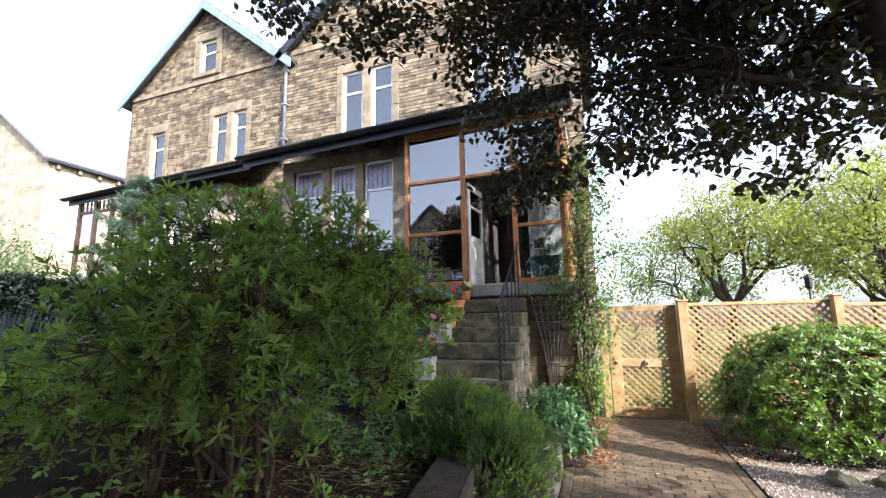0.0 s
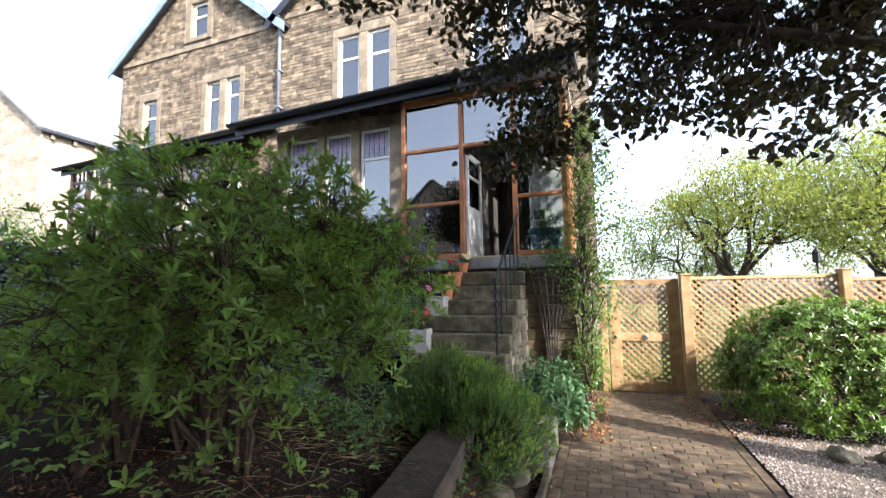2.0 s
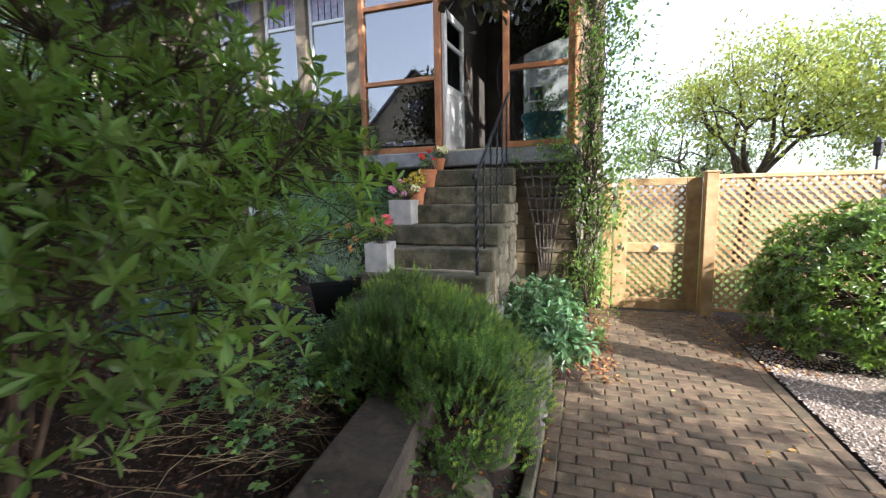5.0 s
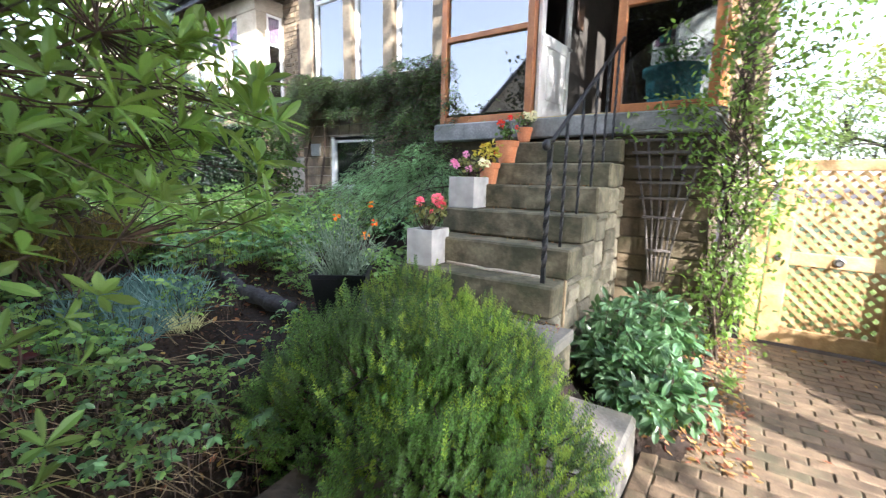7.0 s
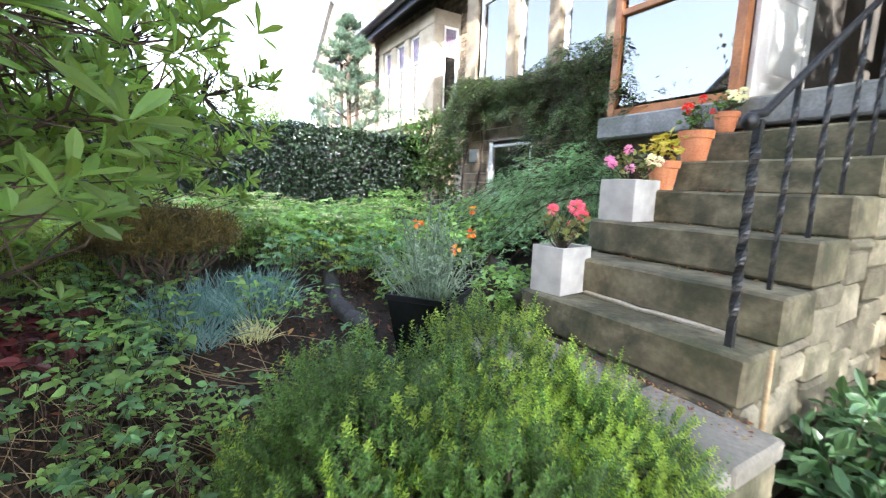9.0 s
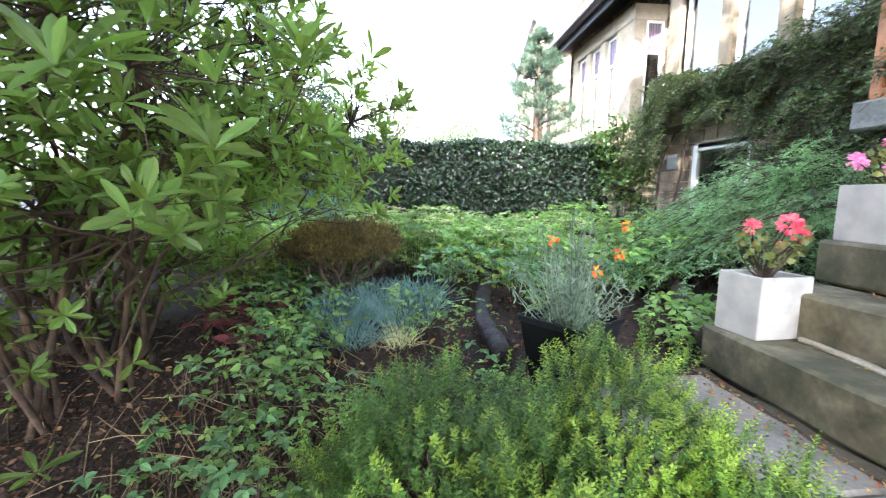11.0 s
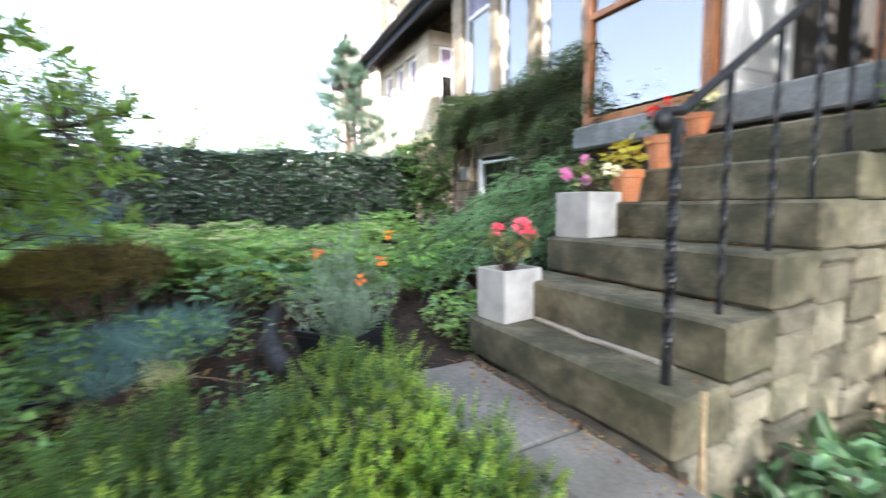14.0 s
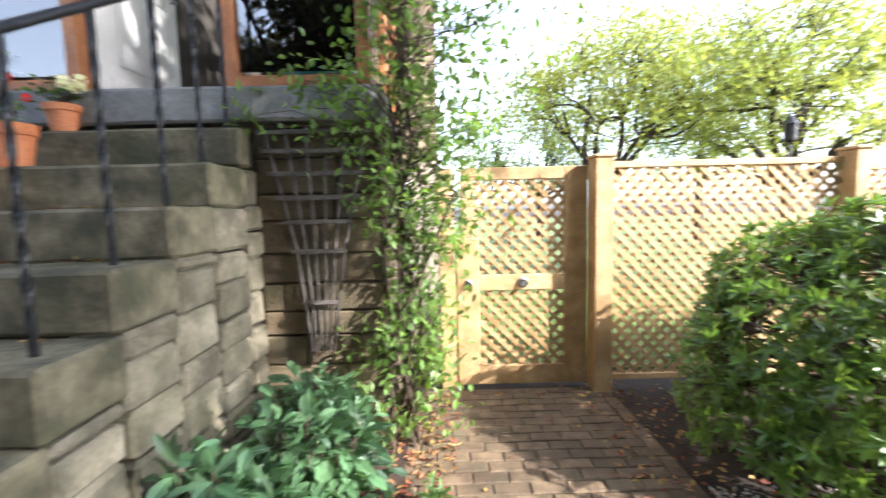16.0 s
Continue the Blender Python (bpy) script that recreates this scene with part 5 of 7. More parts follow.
geranium((-1.93, 6.69, 1.69), 0.12, 0.26, F_RED, [(0.06, 0.02, 0.12, 0.02)], L_YELLOW, "yellowing geranium with few flowers", 0.055)
geranium((-1.9, 7.0, 1.91), 0.12, 0.26, F_RED, [(-0.07, -0.02, 0.2, 0.04), (0.02, 0.0, 0.26, 0.025), (0.08, 0.03, 0.17, 0.018)], L_ROUND, "red geranium in a terracotta pot", 0.04)
geranium((-1.84, 7.26, 2.07), 0.09, 0.2, F_WHITE, [(0.05, -0.03, 0.14, 0.035), (0.1, 0.0, 0.11, 0.03), (-0.02, 0.03, 0.17, 0.025), (0.08, 0.04, 0.17, 0.03)], L_ROUND, "white flowers in a small pot", 0.03)

# black tapered pot with silver-leaved plant
pot = thing("black_pot", (-1.97, 4.86, 0.62), "black square tapered plastic pot", "plant pot")
bm = bmesh.new()
m = Matrix.Translation((-1.97, 4.86, 0)) @ Matrix.Rotation(radians(37), 4, "Z")
top_z = 0.955
rings = []
for s, z, dip in ((0.115, 0.6, 0), (0.165, top_z, 0.004), (0.155, top_z, 0.004), (0.145, top_z - 0.08, 0)):
    ring = []
    for k in range(4):
        (x0, y0), (x1, y1) = [((-s, -s), (s, -s), (s, s), (-s, s))[(k + j) % 4] for j in (0, 1)]
        for t in (0, 0.25, 0.5, 0.75):
            ring.append(bm.verts.new((x0 + (x1 - x0) * t, y0 + (y1 - y0) * t, z - dip * math.sin(math.pi * t))))
    rings.append(ring)
for r0, r1 in zip(rings, rings[1:]):
    for k in range(16):
        bm.faces.new((r0[k], r0[(k + 1) % 16], r1[(k + 1) % 16], r1[k]))
bm.faces.new(rings[0][::-1])
bm.faces.new(rings[-1])
bm.transform(m)
part("pot", bm, M_BLACKPOT, pot)
for k in range(4):
    part("rim", boxbm(-0.172, 0.172 - 0.012, -0.172, -0.16, top_z - 0.022, top_z + 0.006, 0.003, m @ Matrix.Rotation(k * math.pi / 2, 4, "Z")), M_BLACKPOT, pot)
silver = thing("silver_campion", (-1.97, 4.86, 0.88), "silvery stemmed plant with a few orange flowers", "potted plant")
st, lv, fl = Stems(), Leaves(), Leaves()
for i in range(95):
    a, k = rng.random() * 6.28, rng.random() ** 0.7
    tip = np.array((-1.97 + 0.31 * k * math.cos(a), 4.86 + 0.31 * k * math.sin(a), 0.88 + rng.uniform(0.16, 0.6) * (1.1 - 0.35 * k)))
    b0 = np.array((-1.97 + 0.08 * k * math.cos(a), 4.86 + 0.08 * k * math.sin(a), 0.88))
    pts = bent(b0, tip, 6, 0.06)
    st.add(pts, np.linspace(0.003, 0.0014, 6), 4)
    n = 16
    t = rng.uniform(0.05, 1, n)
    q = b0 + (tip - b0) * t[:, None] + rng.normal(0, 0.012, (n, 3))
    lv.add(q, rng.normal(0, 0.9, (n, 3)) + (0, 0, 0.5), rng.uniform(0.025, 0.06, n), 0.009)
for q in ((-1.86, 4.72, 1.32), (-1.8, 4.98, 1.27), (-1.78, 4.88, 1.2), (-1.9, 5.05, 1.38)):
    d = unit(rng.normal(0, 1, (14, 3)))
    fl.add(np.asarray(q) + d * 0.008, d, 0.022, 0.016)
st.build("branchwork", L_SILVER, silver)
lv.build("foliage", L_SILVER, silver, 1)
fl.build("bloom", F_ORANGE, silver, 1)

# teal tub with a plant, and a stained-glass square, behind the porch glass
tub = thing("plant_tub", (-0.58, 7.92, 2.2), "large teal glazed plant tub inside the porch", "plant tub")
part("tub_body", lathebm([(0.18, 2.202), (0.21, 2.3), (0.245, 2.5), (0.25, 2.6), (0.285, 2.61), (0.285, 2.67), (0.25, 2.67), (0.24, 2.6)], -0.58, 7.92, 28), M_TEAL, tub, smooth=True)
part("compost", lathebm([(0.235, 2.6), (0.1, 2.63)], -0.58, 7.92, 18), M_SOIL, tub)
fern = thing("porch_plant", (-0.58, 7.92, 2.62), "dark leafy plant in the teal tub", "potted plant")
st, lv = Stems(), Leaves()
for i in range(26):
    a, k = rng.random() * 6.28, rng.random()
    tip = np.array((-0.58 + 0.26 * k * math.cos(a), 7.92 + 0.26 * k * math.sin(a), 2.62 + rng.uniform(0.08, 0.3)))
    st.add(bent((-0.58, 7.92, 2.6), tip, 4, 0.08), np.linspace(0.004, 0.002, 4), 4)
    lv.add(tip + rng.normal(0, 0.03, (7, 3)), rng.normal(0, 1, (7, 3)) + (0, 0, 0.3), rng.uniform(0.04, 0.08, 7), 0.03)
st.build("branchwork", M_BARK, fern)
lv.build("foliage", L_HERB, fern, 1)
panel = thing("stained_glass_panel", (-0.62, PY + 0.03, 2.86), "small square stained-glass panel hung in the porch window", "glass ornament")
for a, b, c, d in ((-0.72, -0.7, 2.76, 2.96), (-0.54, -0.52, 2.76, 2.96), (-0.7, -0.54, 2.76, 2.78), (-0.7, -0.54, 2.94, 2.96)):
    box("frame_strip", a, b, PY + 0.02, PY + 0.034, c, d, M_WHITE, panel, 0.002)
box("mauve_glass", -0.7, -0.54, PY + 0.024, PY + 0.03, 2.78, 2.94, M_LEADPINK, panel, 0)
for c, d in ((-0.665, -0.628), (-0.612, -0.575)):
    box("green_glass", c, d, PY + 0.019, PY + 0.023, 2.81, 2.91, M_TEAL, panel, 0)
tube("hanging_cord", [(-0.62, PY + 0.027, 2.96), (-0.62, PY + 0.027, 3.16)], 0.002, M_IRON, panel, 5)

# ---- timber edgings in the bed ----
sleeper = thing("timber_sleeper", (-0.86, 3.3, 0.28), "weathered timber sleeper edging the bed", "timber sleeper")
SLEEPER_AT = Matrix.Translation((-0.86, 3.3, 0.28)) @ Matrix.Rotation(radians(6.6), 4, "Z")
worn_box("beam", -0.18, 0.18, -1.1, 0.72, 0.0, 0.26, M_SLEEPER, sleeper, 0.02, 0.01, m=SLEEPER_AT)


def edging(pts, mat, label, r=0.05):
    fine = []
    for p, q in zip(pts, pts[1:]):
        fine += [Vector(p).lerp(Vector(q), k / 7) + Vector([random.uniform(-0.007, 0.007) for _ in range(3)]) for k in range(7)]
    ob = tube("edging_log", fine, [r * random.uniform(0.8, 1.2) for _ in fine], mat, None, 9)
    tagged(ob, label, "log", "timber edgings in the bed")


edging([(-2.12, 4.6, 0.72), (-2.5, 4.56, 0.76), (-2.95, 4.63, 0.8), (-3.5, 4.8, 0.82), (-4.2, 5.1, 0.84)], M_LOG, "blackened log edging along the soil path", 0.05)
edging([(-2.15, 5.72, 0.74), (-2.7, 6.0, 0.77), (-3.4, 6.25, 0.84)], M_SLEEPER, "split grey log beside the lowest step", 0.075)


# ---- large azalea bush beside the path ----
def azalea():
    ob = thing("azalea_bush", (-2.2, 2.7, 0.6), "large spreading azalea with slender brown stems and whorled green leaves", "bush")
    tips, out = lumpy(3000, (-1.92, 2.82, 1.6), (1.12, 1.2, 0.95), low=-0.55, inner=0.45, bumps=1.9, depth=0.38)
    high = (tips[:, 2] > 1.15) | ((tips[:, 0] < -2.2) & (tips[:, 2] > 0.85)) | (rng.random(len(tips)) < 0.05)
    high &= (tips[:, 1] < 3.15) | (tips[:, 2] > 1.4)
    tips, out = tips[high], out[high]
    more, outer = lumpy(620, (-2.85, 2.35, 1.1), (0.75, 0.8, 0.6), low=-0.35, inner=0.4, bumps=2.0, depth=0.35)
    skirt, below = lumpy(60, (-1.75, 2.35, 0.95), (0.85, 0.6, 0.38), low=-0.4, inner=0.5, bumps=2.4, depth=0.4)
    tips, out = np.concatenate([tips, more, skirt]), np.concatenate([out, outer, below])
    reach = np.array([(-0.86, 3.6, 1.66), (-0.98, 3.5, 1.8), (-1.05, 3.72, 1.55), (-1.1, 3.4, 1.95), (-1.25, 3.85, 1.8), (-1.0, 3.2, 1.0), (-1.1, 3.05, 0.9), (-0.95, 3.3, 1.3), (-1.5, 4.0, 1.9), (-1.9, 4.1, 1.85), (-1.7, 4.05, 1.65), (-1.2, 3.2, 0.8), (-1.05, 3.12, 1.15), (-1.2, 3.3, 1.2), (-1.35, 3.35, 1.02), (-1.6, 3.5, 1.15), (-1.9, 3.6, 1.3)])
    tips = np.concatenate([tips, reach])
    out = np.concatenate([out, unit(reach - np.array((-2.05, 2.8, 1.2)))])
    st, lv = Stems(), Leaves()
    bases = np.array([(-2.3, 2.65, 0.6), (-2.12, 2.86, 0.58), (-2.2, 2.76, 0.6), (-2.42, 2.38, 0.6), (-2.0, 2.55, 0.56), (-2.5, 2.12, 0.58), (-1.86, 2.7, 0.54)])
    # stems rise steeply, then fork towards the crown
    h1 = tips[rng.choice(len(tips), 38, replace=False)]
    forks = []
    for i, p in enumerate(h1):
        b = bases[i % len(bases)] + rng.normal(0, 0.035, 3) * (1, 1, 0)
        knee = b + np.array(((p[0] - b[0]) * 0.22, (p[1] - b[1]) * 0.22, max(0.22, (p[2] - b[2]) * 0.45))) + rng.normal(0, 0.04, 3)
        end = b + (p - b) * 0.66 + np.array((0, 0, 0.06))
        st.add(np.concatenate([bent(b, knee, 4, 0.07)[:-1], bent(knee, end, 5, 0.07)]), np.linspace(0.016, 0.006, 8), 6)
        forks += [knee + (end - knee) * k for k in (0.1, 0.3, 0.5, 0.7, 0.85, 1.0)]
    forks = np.array(forks)
    h2 = np.array((-2.1, 2.75, 1.1)) + (tips[rng.choice(len(tips), 420, replace=False)] - np.array((-2.1, 2.75, 1.1))) * 0.85
    for p in h2:
        near = np.argsort(((forks - p) ** 2).sum(1))[:4]
        q = forks[near[rng.integers(0, 4)]]
        st.add(bent(q, p, 5, 0.11), np.linspace(0.0065, 0.0035, 5), 4)
    for p in tips:
        q = h2[np.argmin(((h2 - p) ** 2).sum(1))]
        st.add(bent(q, p, 3, 0.1), np.linspace(0.0032, 0.0016, 3), 3)
    for p in reach[:5]:
        whorl(lv, p + (0, 0, 0.03), unit(np.array((0.5, 0.2, 0.8))), 7, 0.13, 0.04, 1.0, 0.2)
    for p, d in zip(tips, out):
        axis = unit(d * 0.7 + (0, 0, 0.75) + rng.normal(0, 0.35, 3))
        whorl(lv, p, axis, int(rng.integers(5, 9)), 0.07 * rng.uniform(0.7, 1.25), 0.022, 0.9, 0.36)
    st.build("branchwork", M_STEM, ob)
    lv.build("foliage", L_RHODO, ob, 2, 0.3, 0.14)


azalea()


# ---- purple beech whose low boughs hang over the path ----
def beech():
    ob = thing("copper_beech", (3.0, 4.4, 0.0), "dark copper beech with low boughs over the path", "tree")
    tube("trunk", [(3.7, 5.0, -0.1), (3.45, 4.95, 1.2), (2.92, 4.86, 3.2), (2.68, 4.76, 4.1), (2.55, 4.4, 5.6), (2.5, 3.6, 7.6)], [0.3, 0.22, 0.165, 0.15, 0.11, 0.05], M_BARKDARK, ob, 12)
    st, lv = Stems(), Leaves()
    st.add(bent((2.85, 4.85, 3.4), (0.6, 4.6, 4.1), 6, 0.04), np.linspace(0.06, 0.012, 6), 8)
    # first ten groups, mostly unseen, are added to shade azalea, bank and steps
    groups = [
        (260, (3.4, -0.4, 5.9), (2.5, 2.7, 1.7)),
        (230, (0.2, -2.2, 4.5), (3.4, 1.7, 1.7)),
        (120, (2.8, -1.4, 3.6), (1.6, 1.4, 1.0)),
        (350, (2.4, 2.8, 6.5), (3.6, 3.4, 2.3)),
        (120, (3.6, 1.4, 5.4), (2.2, 2.4, 1.5)),
        (260, (-0.9, -0.7, 4.8), (2.7, 1.3, 0.9)),
        (200, (-3.6, -1.4, 4.6), (2.0, 1.6, 1.2)),
        (260, (5.0, 0.3, 3.7), (1.9, 2.3, 1.5)),
        (130, (3.4, -2.2, 2.9), (1.6, 1.2, 1.2)),
        (120, (-1.2, 1.3, 5.6), (1.8, 1.0, 0.7)),
        (15, (-1.60, 3.83, 4.68), (0.52, 0.40, 0.42)),
        (6, (-2.58, 3.48, 4.84), (0.34, 0.26, 0.21)),
        (75, (-0.50, 4.54, 4.89), (0.69, 0.62, 1.18)),
        (22, (-0.31, 4.72, 3.24), (0.43, 0.38, 0.59)),
        (150, (0.94, 5.06, 4.74), (1.04, 0.75, 1.32)),
        (140, (2.36, 5.14, 4.63), (1.00, 0.69, 1.03)),
        (30, (2.25, 4.99, 3.36), (0.80, 0.46, 0.34)),
        (12, (0.81, 4.48, 3.11), (0.55, 0.40, 0.18)),
        (3, (1.58, 4.22, 2.70), (0.13, 0.10, 0.12)),
    ]
    for n, c, rad in groups:
        near_group = c[1] > 3.2
        tips, out = lumpy(n, c, rad, low=-1.0, inner=0.2 if near_group else 0.55, bumps=2.2, depth=0.5)
        if not near_group:
            # crown opened for the sun: most tips shading path, shrub and fence are dropped
            shade = tips - np.array((1.335, -0.767, 1.0)) * (tips[:, 2:3] - 0.4)
            gap = (shade[:, 0] > -0.4) & (shade[:, 0] < 4.6) & (shade[:, 1] > 4.3) & (shade[:, 1] < 9.6)
            tips = tips[~gap | (rng.random(len(tips)) < 0.16)]
        tips = tips[(tips[:, 2] > 2.35) & ((tips[:, 1] > 2.6) | (tips[:, 2] > 4.2) | (tips[:, 1] < -0.6) | (tips[:, 0] > 3.2))]
        hub = (1.6, 4.62, 4.0) if near_group else (2.5, 3.6, 6.0)
        grow(st, [hub], tips, 3, min(22, len(tips) // 2), (0.009, 0.007, 0.004, 0.0015) if near_group else (0.05, 0.025, 0.01, 0.003), (0.5, 0.85))
        m = 40 if near_group else 52
        size = 0.088 if near_group else 0.15
        for p in tips:
            q = p + rng.normal(0, 0.13 if near_group else 0.3, (m, 3)) * (1.3, 1.0, 0.55)
            d = rng.normal(0, 1, (m, 3)) + (0, 0, -0.5)
            lv.add(q, d, size * rng.uniform(0.75, 1.2, m), size * 0.68 * rng.uniform(0.85, 1.15, m))
    st.build("branchwork", M_BARKDARK, ob)
    lv.build("crown", L_BEECH, ob, 1, 0.2, 0.1)


beech()


# ---- rounded green heath in front of the steps ----
def heath():
    ob = thing("heath_bush", (-1.0, 4.35, 0.45), "rounded green heath with fine upright shoots and yellow tips", "bush")
    lv, tp, st = Leaves(), Leaves(), Stems()
    mounds = [((-1.1, 4.2, 0.56), (0.42, 0.36, 0.46), 2025, 0.05), ((-1.38, 4.5, 0.5), (0.3, 0.28, 0.3), 1080, 0.1), ((-0.62, 3.98, 0.38), (0.36, 0.36, 0.44), 1620, 0.1), ((-1.22, 4.7, 0.62), (0.32, 0.27, 0.43), 1485, 0.7), ((-0.8, 4.78, 0.46), (0.3, 0.28, 0.38), 1350, 0.6), ((-0.82, 4.36, 0.6), (0.32, 0.26, 0.38), 1215, 0.25), ((-1.36, 4.12, 0.46), (0.26, 0.28, 0.34), 810, 0.0), ((-0.48, 4.42, 0.36), (0.3, 0.3, 0.38), 1080, 0.5), ((-0.94, 4.9, 0.5), (0.3, 0.24, 0.38), 1250, 0.75)]
    for c, rad, n, yellow in mounds:
        tips, out = lumpy(n, c, rad, low=-0.25, inner=0.82, bumps=4.0, depth=0.4)
        bright = np.array([noise.noise(Vector(q * 5.0)) for q in tips]) * 1.1 + yellow + 0.12
        for p, d, glow in zip(tips, out, bright):
            axis = unit(d * 0.75 + (0, 0, 0.7) + rng.normal(0, 0.22, 3))
            ln = rng.uniform(0.045, 0.085)
            k = 24
            t = np.linspace(0, 1, k)
            a = unit(np.cross(axis, (0.6, 0.7, 0.2)))
            b = np.cross(axis, a)
            ang = t * 31
            side = a * np.cos(ang)[:, None] + b * np.sin(ang)[:, None]
            cut = k if glow < rng.random() else 11
            for store, sl in ((lv, slice(0, cut)), (tp, slice(cut, k))):
                if sl.start < k:
                    store.add((p + axis * (t * ln)[:, None])[sl], (side * 0.95 + axis * 0.55)[sl], (0.0145 * (1.1 - 0.25 * t))[sl], 0.0062, up=(axis + side * 0.1)[sl])
    for c, rad, n, yellow in mounds:
        tips, out = lumpy(60, c, np.array(rad) * 1.02, low=-0.1, inner=0.7)
        grow(st, [(-1.0, 4.35, 0.4), (-0.9, 4.5, 0.4)], tips, 6, 24, (0.012, 0.007, 0.004, 0.002), (0.4, 0.75))
    st.build("branchwork", M_BARK, ob)
    lv.build("foliage", L_HEATH, ob, 0, 0.2, 0.05)
    tp.build("new_growth", L_HEATHTIP, ob, 0, 0.2, 0.05, "yellow-green shoot tips")


heath()


# ---- evergreen dome beside the gate ----
def dome():
    ob = thing("evergreen_shrub", (2.75, 7.05, 0.0), "dense rounded evergreen shrub beside the path", "bush")
    tips, out = lumpy(2500, (2.78, 7.0, 0.57), (1.12, 0.95, 0.94), low=-0.5, inner=0.8, bumps=2.2, depth=0.2)
    tips = tips[(tips[:, 2] > 0.05)]
    out = unit(tips - np.array((2.78, 7.0, 0.5)))
    st, lv = Stems(), Leaves()
    grow(st, [(2.75, 7.05, 0.0), (2.9, 7.0, 0.0)], tips, 12, 80, (0.025, 0.014, 0.006, 0.002), (0.5, 0.85))
    for p, d in zip(tips, out):
        whorl(lv, p, d + (0, 0, 0.45) + rng.normal(0, 0.2, 3), int(rng.integers(6, 9)), 0.078, 0.026, 1.0)
    st.build("branchwork", M_BARK, ob)
    lv.build("foliage", L_DOME, ob, 1, 0.3, 0.12)


dome()


# ---- clipped beech hedge ----
def hedge(name, x0, x1, y0, y1, z0, z1, n, label, mat=L_HEDGE, size=0.066):
    ob = thing(name, ((x0 + x1) / 2, (y0 + y1) / 2, z0), label, "hedge")
    lv, st = Leaves(), Stems()
    areas = np.array([(y1 - y0) * (z1 - z0), (x1 - x0) * (y1 - y0) * 1.3, (x1 - x0) * (z1 - z0), (x1 - x0) * (z1 - z0)])
    for face, share in enumerate(areas / areas.sum()):
        k = int(n * share)
        u, v = rng.random(k), rng.random(k)
        depth = rng.random(k) ** 2 * 0.16
        if face == 0:
            p = np.stack([x1 - depth, y0 + (y1 - y0) * u, z0 + (z1 - z0) * v], 1)
            nrm = np.array((1, 0, 0.0))
        elif face == 1:
            p = np.stack([x0 + (x1 - x0) * u, y0 + (y1 - y0) * v, z1 - depth], 1)
            nrm = np.array((0.2, 0, 1.0))
        else:
            p = np.stack([x0 + (x1 - x0) * u, (y1 - depth) if face == 2 else (y0 + depth), z0 + (z1 - z0) * v], 1)
            nrm = np.array((0, 1 if face == 2 else -1, 0.0))
        p += np.array([noise.noise_vector(Vector(q * 1.7)) for q in p]) * 0.09
        d = rng.normal(0, 0.75, (k, 3)) + nrm * 0.35 + (0, 0, -0.45)
        lv.add(p, d, size * rng.uniform(0.7, 1.2, k), size * 0.62 * rng.uniform(0.8, 1.1, k), up=nrm + rng.normal(0, 0.4, (k, 3)) + (0, 0, 0.4))
    for i in range(int((y1 - y0) / 0.25)):
        y = y0 + 0.12 + i * 0.25
        st.add(bent(((x0 + x1) / 2, y, z0 - 0.1), ((x0 + x1) / 2 + random.uniform(-0.1, 0.1), y + random.uniform(-0.1, 0.1), z1 - 0.15), 4, 0.05), np.linspace(0.025, 0.008, 4), 5)
    st.build("branchwork", M_BARKDARK, ob)
    lv.build("foliage", mat, ob, 0, 0.25, 0.1)
    # solid dark box that fills the hedge behind its leaves
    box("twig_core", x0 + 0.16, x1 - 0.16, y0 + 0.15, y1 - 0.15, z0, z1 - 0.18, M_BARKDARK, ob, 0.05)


hedge("boundary_hedge", -7.9, -7.15, -0.5, 7.6, 0.85, 2.36, 46000, "clipped dark green beech hedge along the boundary")


